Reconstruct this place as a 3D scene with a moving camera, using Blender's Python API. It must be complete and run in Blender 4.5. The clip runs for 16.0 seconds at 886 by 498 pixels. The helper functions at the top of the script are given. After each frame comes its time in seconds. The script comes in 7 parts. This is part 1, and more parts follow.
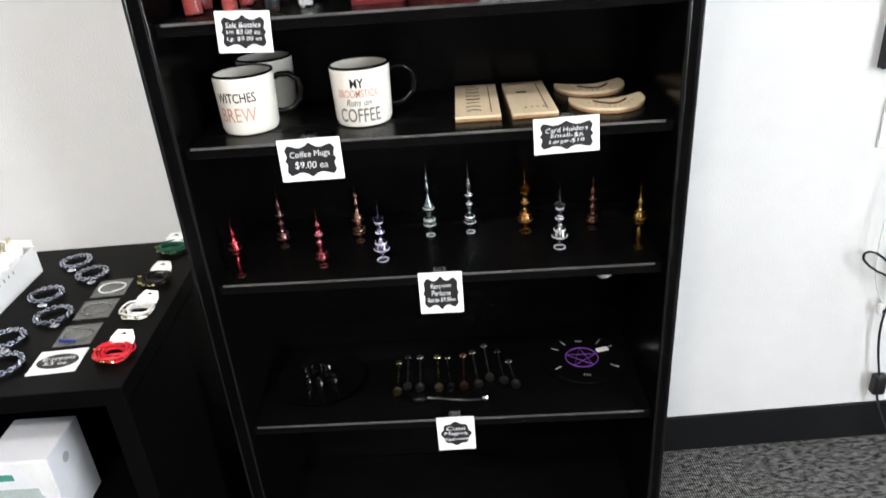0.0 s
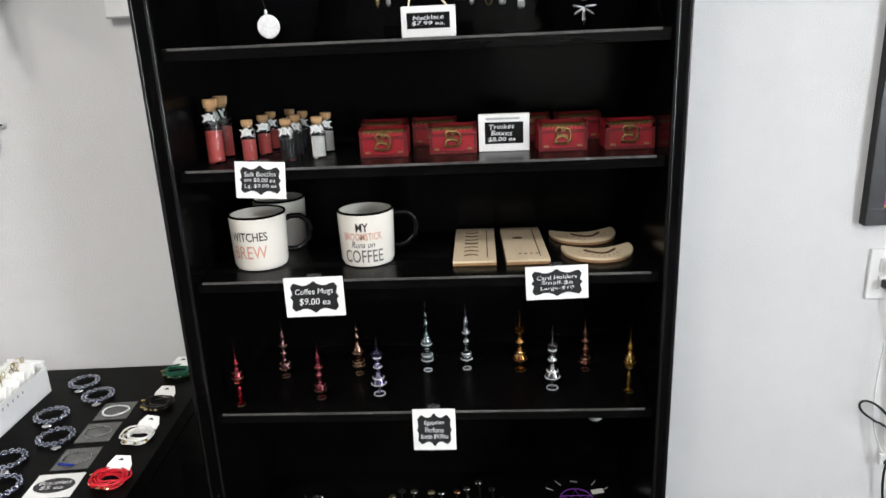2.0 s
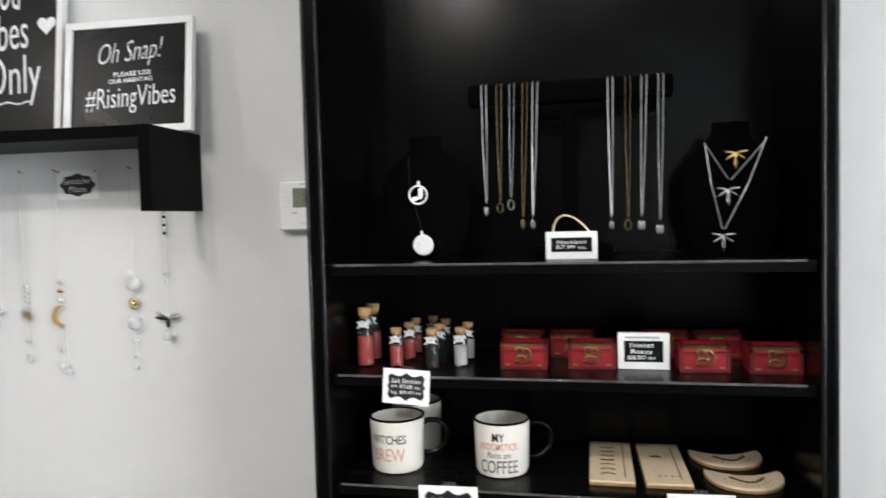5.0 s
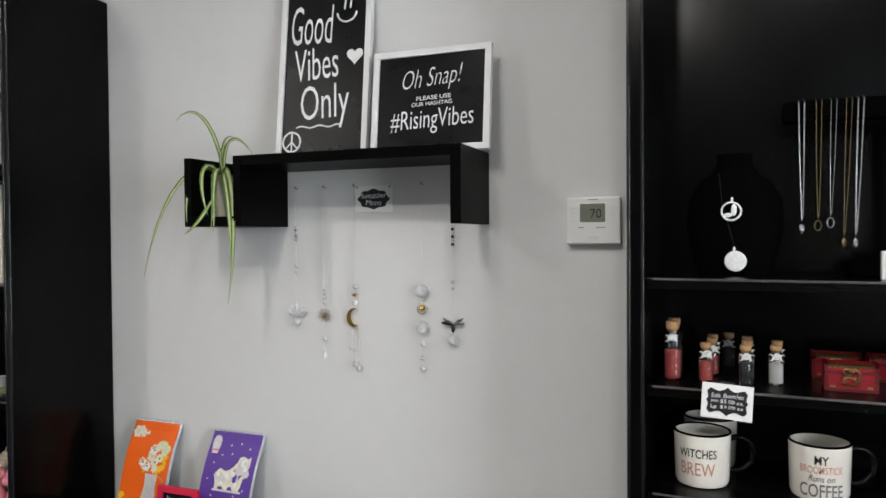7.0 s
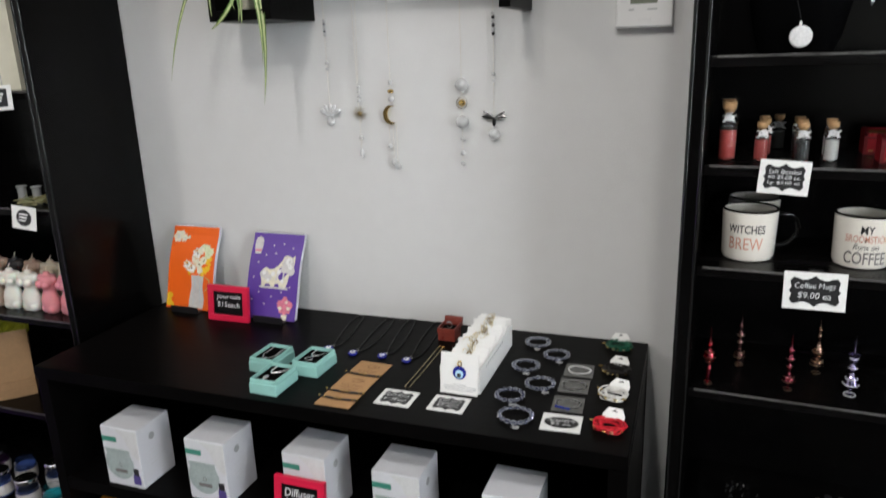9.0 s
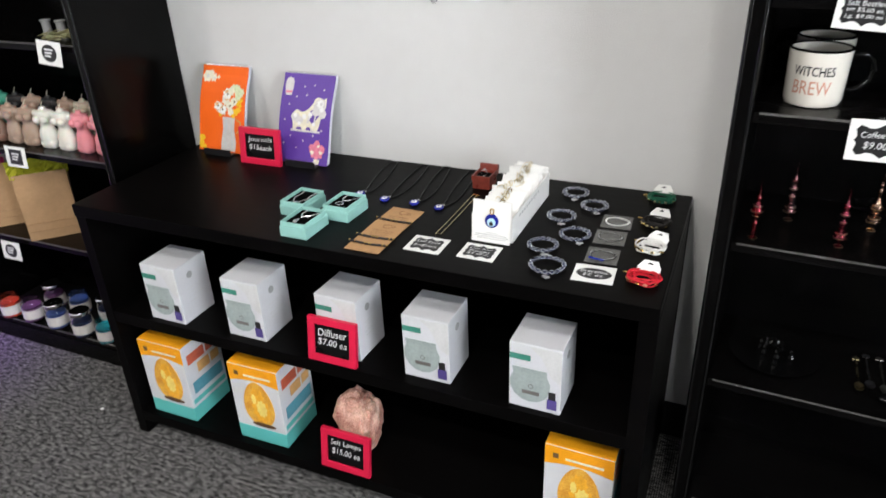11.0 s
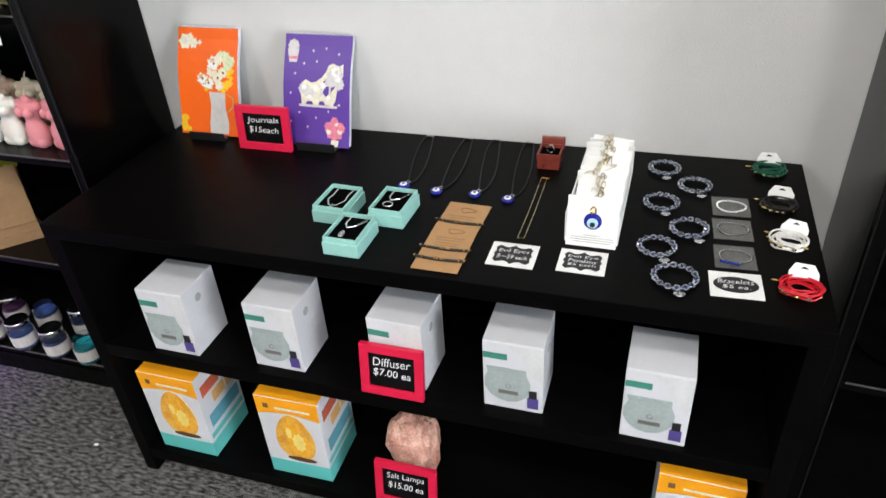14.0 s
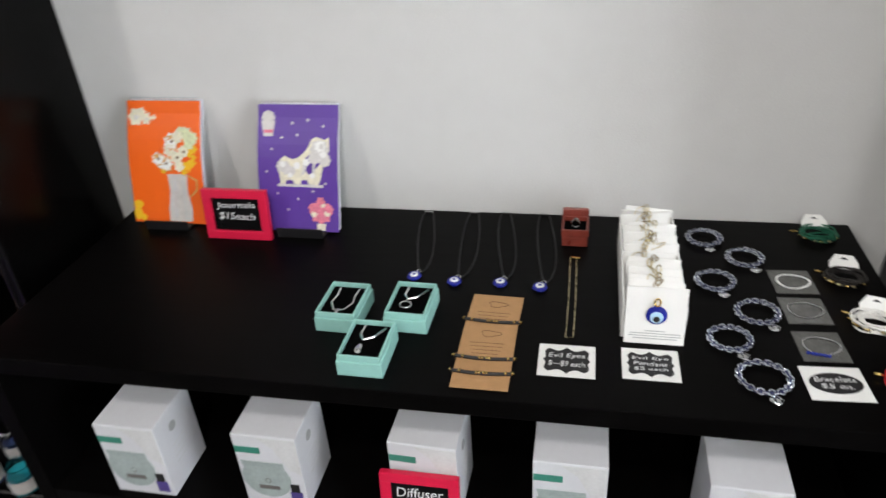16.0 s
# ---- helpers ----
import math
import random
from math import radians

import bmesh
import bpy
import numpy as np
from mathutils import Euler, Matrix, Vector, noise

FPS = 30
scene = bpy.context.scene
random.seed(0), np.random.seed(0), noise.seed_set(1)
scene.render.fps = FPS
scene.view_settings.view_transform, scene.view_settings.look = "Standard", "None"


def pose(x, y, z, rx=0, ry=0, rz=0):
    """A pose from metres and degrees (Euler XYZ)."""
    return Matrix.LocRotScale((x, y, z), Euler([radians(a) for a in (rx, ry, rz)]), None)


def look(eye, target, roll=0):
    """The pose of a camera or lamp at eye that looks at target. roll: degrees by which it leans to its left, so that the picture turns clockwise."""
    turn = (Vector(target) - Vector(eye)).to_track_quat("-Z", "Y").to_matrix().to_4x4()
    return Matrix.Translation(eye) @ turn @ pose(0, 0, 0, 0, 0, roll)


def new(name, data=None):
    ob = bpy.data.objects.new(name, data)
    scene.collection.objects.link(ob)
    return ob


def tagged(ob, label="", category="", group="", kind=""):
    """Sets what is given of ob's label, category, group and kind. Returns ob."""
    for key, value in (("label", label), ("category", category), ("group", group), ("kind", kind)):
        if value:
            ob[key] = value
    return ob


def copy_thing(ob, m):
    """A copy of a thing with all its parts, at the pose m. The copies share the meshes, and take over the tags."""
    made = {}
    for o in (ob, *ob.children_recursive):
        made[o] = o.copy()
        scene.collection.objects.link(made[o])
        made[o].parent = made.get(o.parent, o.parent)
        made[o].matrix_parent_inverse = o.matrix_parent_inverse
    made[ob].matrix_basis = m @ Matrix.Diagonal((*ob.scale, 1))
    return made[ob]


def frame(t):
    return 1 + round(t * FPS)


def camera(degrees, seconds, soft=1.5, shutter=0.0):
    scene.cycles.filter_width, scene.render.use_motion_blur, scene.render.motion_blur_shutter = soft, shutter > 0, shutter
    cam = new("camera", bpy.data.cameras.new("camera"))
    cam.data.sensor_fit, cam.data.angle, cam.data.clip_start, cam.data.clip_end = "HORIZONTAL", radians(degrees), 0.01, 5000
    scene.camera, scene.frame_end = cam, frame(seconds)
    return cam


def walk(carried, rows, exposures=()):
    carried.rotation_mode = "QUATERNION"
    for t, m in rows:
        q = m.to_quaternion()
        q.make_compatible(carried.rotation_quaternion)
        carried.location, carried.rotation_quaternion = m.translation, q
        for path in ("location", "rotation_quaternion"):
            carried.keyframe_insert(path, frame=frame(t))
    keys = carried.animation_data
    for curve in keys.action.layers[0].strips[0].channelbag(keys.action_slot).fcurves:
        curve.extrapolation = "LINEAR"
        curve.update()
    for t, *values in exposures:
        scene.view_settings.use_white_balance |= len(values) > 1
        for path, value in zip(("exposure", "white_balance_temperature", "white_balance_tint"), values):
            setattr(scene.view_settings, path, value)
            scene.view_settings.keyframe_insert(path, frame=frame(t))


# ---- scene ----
cam = camera(64.2, 16.0, shutter=0.4)
PATH = [
    (0, (0.439, -1.352, 1.327), (0.352, 0.431, 0.426), -4.4),
    (0.5, (0.45, -1.364, 1.35), (0.355, 0.462, 0.541), -4.5),
    (1, (0.466, -1.373, 1.364), (0.374, 0.482, 0.62), -3.5),
    (1.5, (0.467, -1.385, 1.375), (0.36, 0.501, 0.717), -3.0),
    (2, (0.473, -1.387, 1.382), (0.36, 0.519, 0.788), -2.6),
    (2.5, (0.47, -1.404, 1.406), (0.357, 0.518, 0.866), -2.2),
    (3, (0.477, -1.413, 1.422), (0.356, 0.546, 1.04), -2.7),
    (3.2, (0.475, -1.416, 1.43), (0.371, 0.557, 1.122), -2.0),
    (5.3, (0.41, -1.435, 1.459), (-0.124, 0.491, 1.402), -1.0),
    (5.5, (0.387, -1.456, 1.468), (-0.238, 0.443, 1.438), -0.5),
    (6, (0.302, -1.488, 1.457), (-0.523, 0.333, 1.437), 0.2),
    (6.5, (0.238, -1.528, 1.454), (-0.607, 0.285, 1.472), 0.2),
    (7, (0.165, -1.572, 1.448), (-0.645, 0.256, 1.411), -0.4),
    (7.5, (0.13, -1.577, 1.431), (-0.669, 0.257, 1.459), -0.5),
    (8, (0.077, -1.617, 1.428), (-0.717, 0.218, 1.384), -0.3),
    (8.5, (0.037, -1.644, 1.411), (-0.686, 0.197, 1.114), -0.6),
    (9, (0.042, -1.633, 1.396), (-0.707, 0.14, 0.853), -1.9),
    (9.5, (0.041, -1.637, 1.388), (-0.694, 0.105, 0.736), -1.8),
    (10, (0.044, -1.642, 1.383), (-0.678, 0.077, 0.659), -1.9),
    (10.2, (0.042, -1.649, 1.379), (-0.684, 0.055, 0.625), -2.0),
    (12.3, (0.047, -1.398, 1.344), (-0.92, -0.036, 0.243), -4.5),
    (12.5, (0.027, -1.388, 1.344), (-0.948, -0.026, 0.251), -4.8),
    (13, (-0.067, -1.355, 1.356), (-0.939, 0.121, 0.327), -3.6),
    (13.5, (-0.195, -1.337, 1.373), (-0.919, 0.184, 0.294), -5.8),
    (14, (-0.311, -1.379, 1.365), (-0.947, 0.157, 0.253), -4.0),
    (14.5, (-0.357, -1.375, 1.337), (-0.909, 0.149, 0.166), -3.3),
    (15, (-0.391, -1.279, 1.365), (-0.994, 0.288, 0.278), -4.6),
    (15.5, (-0.458, -1.211, 1.362), (-1.131, 0.354, 0.315), -3.0),
    (16, (-0.523, -1.221, 1.356), (-0.983, 0.426, 0.319), -4.0),
]
walk(cam, [(t, look(eye, target, roll)) for t, eye, target, roll in PATH],
     [(0.0, 0.48), (1.0, 0.16), (1.5, 0.08), (3.0, -0.05), (5.5, -0.04), (6.0, -0.28), (6.5, -0.4), (7.0, -0.45), (8.0, -0.46), (9.5, -0.32), (10.2, -0.18), (12.5, 0.38), (13.5, 0.05), (14.5, 0.2), (15.2, -0.02), (15.6, -0.1), (16.0, -0.17)])


# ---- world and lights ----
world = bpy.data.worlds.new("world")
scene.world = world
world.use_nodes = True
sky = world.node_tree.nodes.new("ShaderNodeTexSky")
sky.sky_type = "NISHITA"
sky.sun_disc = False
sky.sun_elevation, sky.sun_rotation = radians(48), radians(150)
world.node_tree.links.new(sky.outputs[0], world.node_tree.nodes["Background"].inputs[0])
world.node_tree.nodes["Background"].inputs[1].default_value = 0.1

TILT = 3.0                       # the wall runs three degrees off the tall bookcase
WALL = pose(-0.12, 0, 0, 0, 0, TILT)


def on_wall(u, v, z, rx=0, ry=0, rz=0):
    """A pose from the distance along the wall, the distance in front of it (negative: into the room) and the height."""
    return WALL @ pose(u, v, z, rx, ry, rz)


def area_lamp(name, m, w, h, watts, colour, spread=180):
    data = bpy.data.lights.new(name, "AREA")
    data.shape, data.size, data.size_y, data.energy, data.color = "RECTANGLE", w, h, watts, colour
    data.spread = radians(spread)
    ob = new(name, data)
    ob.matrix_world = m
    return ob


area_lamp("ceiling_lamp", on_wall(-0.28, -2.55, 2.72), 0.14, 0.14, 34, (1.0, 0.957, 0.91))
area_lamp("ceiling_lamp", on_wall(-2.35, -2.55, 2.72), 0.14, 0.14, 26, (1.0, 0.955, 0.905))
area_lamp("ceiling_lamp", on_wall(-0.50, -1.85, 2.72), 0.14, 0.14, 15, (1.0, 0.957, 0.91))
area_lamp("ceiling_lamp", on_wall(0.40, -1.95, 2.72), 0.20, 0.20, 14, (1.0, 0.96, 0.92))
area_lamp("ceiling_lamp", on_wall(-1.95, -1.85, 2.72), 0.20, 0.20, 8, (1.0, 0.955, 0.905))
# Weak frontal fill, added behind an unseen opening in the south wall.
area_lamp("added_south_fill", on_wall(1.00, -4.16, 1.75, 90, 0, 0), 1.1, 1.8, 8, (0.93, 0.97, 1.0))
area_lamp("side_window_daylight", on_wall(3.16, -2.45, 1.45, 90, 0, 90), 1.5, 1.8, 110, (0.90, 0.95, 1.0))
area_lamp("purple_strip_lamp", on_wall(-2.70, -0.55, 0.95, 0, 10, 0), 0.06, 0.4, 16, (0.40, 0.10, 1.0), 110)

# ---- materials ----


def pmat(name, base, rough=0.5, metal=0.0, vary=0.12, scale=18.0, bump=0.0, bump_scale=120.0, rough_vary=0.08, trans=0.0,
         ior=1.45, coat=0.0, sss=0.0, stretch=(1, 1, 1), second=None, second_amount=0.5, spec=0.5):
    """A painted, woven or cast surface: a base colour that wanders at two scales, uneven gloss and a fine relief."""
    m = bpy.data.materials.new(name)
    m.use_nodes = True
    nt = m.node_tree
    n, l = nt.nodes, nt.links
    b = n["Principled BSDF"]
    co = n.new("ShaderNodeTexCoord")
    mp = n.new("ShaderNodeMapping")
    mp.inputs["Scale"].default_value = stretch
    l.new(co.outputs["Object"], mp.inputs["Vector"])
    na, nb = n.new("ShaderNodeTexNoise"), n.new("ShaderNodeTexNoise")
    na.inputs["Scale"].default_value, nb.inputs["Scale"].default_value = scale, scale * 9
    na.inputs["Detail"].default_value = nb.inputs["Detail"].default_value = 3
    l.new(mp.outputs[0], na.inputs["Vector"])
    l.new(mp.outputs[0], nb.inputs["Vector"])
    add = n.new("ShaderNodeMath")
    add.operation = "MULTIPLY_ADD"
    add.inputs[1].default_value = 0.6
    l.new(na.outputs["Fac"], add.inputs[0])
    half = n.new("ShaderNodeMath")
    half.operation = "MULTIPLY"
    half.inputs[1].default_value = 0.4
    l.new(nb.outputs["Fac"], half.inputs[0])
    l.new(half.outputs[0], add.inputs[2])
    ramp = n.new("ShaderNodeValToRGB")
    e = ramp.color_ramp.elements
    e[0].position, e[1].position = 0.3, 0.7
    lo = [c * (1 - vary) for c in base]
    hi = [min(1, c * (1 + vary)) for c in base]
    if second:
        hi = [a * (1 - second_amount) + c * second_amount for a, c in zip(hi, second)]
    e[0].color, e[1].color = (*lo, 1), (*hi, 1)
    l.new(add.outputs[0], ramp.inputs[0])
    l.new(ramp.outputs[0], b.inputs["Base Color"])
    rr = n.new("ShaderNodeMapRange")
    rr.inputs["To Min"].default_value = max(0.01, rough - rough_vary)
    rr.inputs["To Max"].default_value = min(1, rough + rough_vary)
    l.new(na.outputs["Fac"], rr.inputs["Value"])
    l.new(rr.outputs[0], b.inputs["Roughness"])
    b.inputs["Metallic"].default_value = metal
    b.inputs["IOR"].default_value = ior
    b.inputs["Specular IOR Level"].default_value = spec
    b.inputs["Transmission Weight"].default_value = trans
    b.inputs["Coat Weight"].default_value = coat
    b.inputs["Subsurface Weight"].default_value = sss
    if sss:
        b.inputs["Subsurface Scale"].default_value = 0.01
    if bump:
        nc = n.new("ShaderNodeTexNoise")
        nc.inputs["Scale"].default_value = bump_scale
        nc.inputs["Detail"].default_value = 4
        l.new(mp.outputs[0], nc.inputs["Vector"])
        bp = n.new("ShaderNodeBump")
        bp.inputs["Strength"].default_value = bump
        bp.inputs["Distance"].default_value = 0.002
        l.new(nc.outputs["Fac"], bp.inputs["Height"])
        l.new(bp.outputs[0], b.inputs["Normal"])
    return m


def carpet_material():
    m = pmat("grey_carpet", (0.085, 0.083, 0.080), 0.95, vary=0.35, scale=9, bump=0.0, spec=0.1)
    n, l = m.node_tree.nodes, m.node_tree.links
    co = n.new("ShaderNodeTexCoord")
    mp = n.new("ShaderNodeMapping")
    mp.inputs["Scale"].default_value = (0.42, 1.25, 1.0)
    l.new(co.outputs["Object"], mp.inputs[0])
    no = n.new("ShaderNodeTexNoise")
    no.inputs["Scale"].default_value = 105
    no.inputs["Detail"].default_value = 6
    no.inputs["Roughness"].default_value = 0.8
    l.new(mp.outputs[0], no.inputs["Vector"])
    ramp = n.new("ShaderNodeValToRGB")
    e = ramp.color_ramp.elements
    e[0].position, e[1].position = 0.42, 0.62
    e[0].color, e[1].color = (0.016, 0.016, 0.017, 1), (0.36, 0.352, 0.345, 1)
    l.new(no.outputs["Fac"], ramp.inputs[0])
    wave = n.new("ShaderNodeTexWave")
    wave.bands_direction = "X"
    wave.inputs["Scale"].default_value = 54
    wave.inputs["Distortion"].default_value = 0.8
    wave.inputs["Detail Scale"].default_value = 30
    l.new(co.outputs["Object"], wave.inputs["Vector"])
    mix = n.new("ShaderNodeMix")
    mix.data_type, mix.blend_type = "RGBA", "MULTIPLY"
    mix.inputs[0].default_value = 0.75
    l.new(ramp.outputs[0], mix.inputs[6])
    l.new(wave.outputs["Color"], mix.inputs[7])
    b = n["Principled BSDF"]
    l.new(mix.outputs[2], b.inputs["Base Color"])
    bp = n.new("ShaderNodeBump")
    bp.inputs["Strength"].default_value, bp.inputs["Distance"].default_value = 0.9, 0.004
    l.new(no.outputs["Fac"], bp.inputs["Height"])
    l.new(bp.outputs[0], b.inputs["Normal"])
    return m


M_WALL = pmat("wall_paint", (0.665, 0.668, 0.658), 0.62, vary=0.03, scale=2.5, bump=0.25, bump_scale=260, spec=0.35)
# For the unseen far wall: dark so that the lacquer reflects little.
M_FARWALL = pmat("dark_reflection_wall", (0.10, 0.10, 0.105), 0.7, vary=0.06, scale=2.5, bump=0.25, bump_scale=260, spec=0.3)
M_CEIL = pmat("ceiling_paint", (0.78, 0.78, 0.76), 0.9, vary=0.03, scale=3, bump=0.2, bump_scale=90)
M_CARPET = carpet_material()
M_BASE = pmat("black_rubber_base", (0.008, 0.008, 0.009), 0.5, vary=0.2, scale=8, bump=0.1, spec=0.2)
M_TABLE = pmat("black_brown_veneer", (0.0019, 0.0017, 0.0017), 0.36, vary=0.35, scale=6, bump=0.12, bump_scale=55, stretch=(0.12, 1, 1), rough_vary=0.05, spec=0.05)
M_CASE = pmat("black_lacquer", (0.0020, 0.0019, 0.0019), 0.215, vary=0.3, scale=5, bump=0.10, bump_scale=45, stretch=(1, 1, 0.12), rough_vary=0.03, spec=0.12)
M_BEAD = pmat("polished_lacquer_bead", (0.004, 0.004, 0.004), 0.16, vary=0.3, scale=30, bump=0.2, bump_scale=90, rough_vary=0.05, spec=0.6)
M_SHELFB = pmat("black_shelf_board", (0.0026, 0.0024, 0.0024), 0.26, vary=0.35, scale=6, bump=0.12, bump_scale=50, stretch=(0.12, 1, 1), rough_vary=0.07, spec=0.10)
M_WORN = pmat("worn_shelf_edge", (0.085, 0.082, 0.08), 0.42, vary=0.7, scale=30, bump=0.3, bump_scale=180, stretch=(0.3, 1, 1))
M_VELVET = pmat("black_velvet", (0.0015, 0.0015, 0.0017), 0.95, vary=0.3, scale=60, bump=0.3, bump_scale=600, spec=0.03)
M_WHITE = pmat("white_card", (0.80, 0.80, 0.78), 0.6, vary=0.03, scale=30, bump=0.08, bump_scale=300)
M_WHITEP = pmat("white_plastic", (0.78, 0.78, 0.77), 0.35, vary=0.02, scale=20)
M_WHITEF = pmat("white_frame_paint", (0.76, 0.76, 0.75), 0.4, vary=0.05, scale=25, bump=0.1)
M_CHALK = pmat("chalkboard", (0.004, 0.004, 0.0045), 0.30, vary=0.35, scale=12, rough_vary=0.12, spec=0.2)
M_PLAQUE = pmat("printed_black", (0.010, 0.010, 0.011), 0.5, vary=0.25, scale=60)
M_MARKER = pmat("white_chalk_marker", (0.80, 0.80, 0.80), 0.7, vary=0.06, scale=80)
M_RED = pmat("red_frame", (0.62, 0.012, 0.055), 0.35, vary=0.08, scale=30)
M_STEEL = pmat("silver", (0.72, 0.72, 0.72), 0.2, 1.0, vary=0.1, scale=60)
M_PALEGOLD = pmat("pale_gold", (0.66, 0.56, 0.33), 0.28, 1.0, vary=0.25, scale=90)
M_GOLD = pmat("gold", (0.80, 0.56, 0.20), 0.22, 1.0, vary=0.12, scale=60)
M_BRASS = pmat("aged_brass", (0.30, 0.22, 0.10), 0.42, 0.85, vary=0.35, scale=80)
M_OLDGILT = pmat("blackened_gilt", (0.20, 0.13, 0.05), 0.4, 0.8, vary=0.6, scale=160, bump=0.6, bump_scale=300)
M_DIMGOLD = pmat("tarnished_gold", (0.15, 0.115, 0.055), 0.45, 0.9, vary=0.35, scale=200)
M_GLASS = pmat("clear_glass", (0.97, 0.98, 0.98), 0.03, vary=0.0, rough_vary=0.0, trans=1.0, ior=1.45)
M_PLASTIC_CLEAR = pmat("clear_film", (0.9, 0.9, 0.9), 0.12, vary=0.02, rough_vary=0.05, trans=0.93, ior=1.2)
M_CORK = pmat("cork", (0.42, 0.25, 0.12), 0.85, vary=0.35, scale=140, bump=0.6, bump_scale=500)
M_TEAL = pmat("teal_gift_card", (0.29, 0.56, 0.51), 0.55, vary=0.06, scale=60, bump=0.15, bump_scale=400)
M_KRAFT = pmat("kraft_card", (0.42, 0.235, 0.105), 0.8, vary=0.1, scale=60, bump=0.2, bump_scale=400)
M_KRAFTBAG = pmat("kraft_bag_paper", (0.44, 0.27, 0.14), 0.75, vary=0.12, scale=12, bump=0.35, bump_scale=35)
M_PRINT = pmat("brown_print", (0.16, 0.085, 0.035), 0.8)
M_GREYPRINT = pmat("grey_print", (0.35, 0.36, 0.36), 0.6)
M_BLACKP = pmat("black_plastic", (0.01, 0.01, 0.011), 0.35, vary=0.2)
M_WOOD = pmat("pale_birch", (0.74, 0.60, 0.41), 0.5, vary=0.1, scale=14, bump=0.15, bump_scale=90, stretch=(6, 0.6, 1))
M_WOODSIDE = pmat("burnt_wood_edge", (0.34, 0.19, 0.09), 0.6, vary=0.25, scale=30)
M_BURN = pmat("burnt_engraving", (0.09, 0.045, 0.02), 0.8, vary=0.2)
M_MUG = pmat("cream_glaze", (0.80, 0.765, 0.69), 0.16, vary=0.03, scale=14, coat=0.4)
M_MUGBLACK = pmat("black_glaze", (0.003, 0.003, 0.003), 0.2, vary=0.1, spec=0.3)
M_INK = pmat("black_ink", (0.02, 0.02, 0.02), 0.4)
M_COPPERINK = pmat("rose_gold_ink", (0.62, 0.29, 0.20), 0.35, 0.25)
M_GREYINK = pmat("pewter_ink", (0.17, 0.16, 0.15), 0.4, 0.2)
M_CARPAINT_RED = pmat("lacquered_red_box", (0.26, 0.010, 0.018), 0.4, vary=0.3, scale=25, bump=0.15)
M_DARKRED = pmat("dark_red_trim", (0.11, 0.008, 0.010), 0.4, vary=0.3, scale=40)
M_PINKSALT = pmat("pink_salt", (0.56, 0.085, 0.075), 0.8, vary=0.15, scale=200, bump=0.4, bump_scale=700)
M_BLACKSALT = pmat("black_salt", (0.012, 0.012, 0.014), 0.7, vary=0.4, scale=300, bump=0.4, bump_scale=700)
M_WHITESALT = pmat("white_salt", (0.80, 0.79, 0.77), 0.8, vary=0.04, scale=300, bump=0.3, bump_scale=700)
M_ROCK = pmat("himalayan_salt_rock", (0.42, 0.085, 0.05), 0.45, vary=0.5, scale=26, bump=0.8, bump_scale=70, sss=0.15, second=(0.90, 0.62, 0.50), second_amount=0.9)
M_POT = pmat("cream_ceramic_pot", (0.70, 0.68, 0.55), 0.45, vary=0.06, scale=30)
M_LEAF = pmat("spider_plant_green", (0.085, 0.16, 0.03), 0.45, vary=0.3, scale=40)
M_LEAFC = pmat("spider_plant_cream", (0.46, 0.50, 0.25), 0.45, vary=0.15, scale=40)
M_SOIL = pmat("potting_soil", (0.03, 0.02, 0.014), 0.95, vary=0.4, scale=200, bump=0.8)
# Near-white and hardly metallic: silver's bright reflections are put into the colour.
M_CHARM = pmat("painted_bright_silver", (0.88, 0.88, 0.88), 0.35, 0.1, vary=0.2, scale=200)
M_DULLBLACK = pmat("dull_black_paint", (0.0022, 0.0022, 0.0024), 0.5, vary=0.3, scale=40, spec=0.08)
M_GLOSSBLACK = pmat("polished_black", (0.002, 0.002, 0.002), 0.14, vary=0.2, spec=0.22)
M_THREAD = pmat("nylon_thread", (0.62, 0.58, 0.50), 0.3)
M_CHAIN = pmat("fine_silver_chain", (0.32, 0.32, 0.32), 0.40, 1.0, vary=0.5, scale=260)
M_CRYSTAL = pmat("crystal", (0.98, 0.985, 0.99), 0.02, vary=0.0, rough_vary=0.0, trans=0.55, ior=1.16, coat=1.0)
M_CORD = pmat("black_cord", (0.008, 0.008, 0.009), 0.6, vary=0.3, scale=300)
M_EYE = pmat("cobalt_glass", (0.012, 0.018, 0.26), 0.1, vary=0.1, coat=0.5)
M_EYELIGHT = pmat("pale_blue_glass", (0.45, 0.68, 0.85), 0.15)
M_BLUECHAIN = pmat("blue_steel_chain", (0.60, 0.62, 0.68), 0.25, 1.0, vary=0.3, scale=200)
M_NAVYCORD = pmat("navy_cord", (0.012, 0.018, 0.075), 0.7, vary=0.4, scale=300)
M_GREENPRINT = pmat("green_label_print", (0.04, 0.22, 0.16), 0.5)
M_MIST = pmat("pale_green_print", (0.34, 0.40, 0.39), 0.45, vary=0.2, scale=14)
M_SWOOSH = pmat("grey_swoosh_print", (0.60, 0.61, 0.61), 0.45)
M_PURPLEPRINT = pmat("purple_bottle_print", (0.085, 0.06, 0.24), 0.45)
M_BOX = pmat("white_coated_box", (0.62, 0.63, 0.66), 0.38, vary=0.03, scale=14)
M_ORANGEPRINT = pmat("amber_print", (0.88, 0.36, 0.01), 0.4, vary=0.06)
M_LAMPPRINT = pmat("glowing_lamp_print", (0.80, 0.25, 0.015), 0.45, vary=0.3, scale=24, second=(0.95, 0.62, 0.10), second_amount=0.9)
M_AMBERGLOW = pmat("bright_amber_print", (0.92, 0.42, 0.03), 0.45, vary=0.25, scale=40)
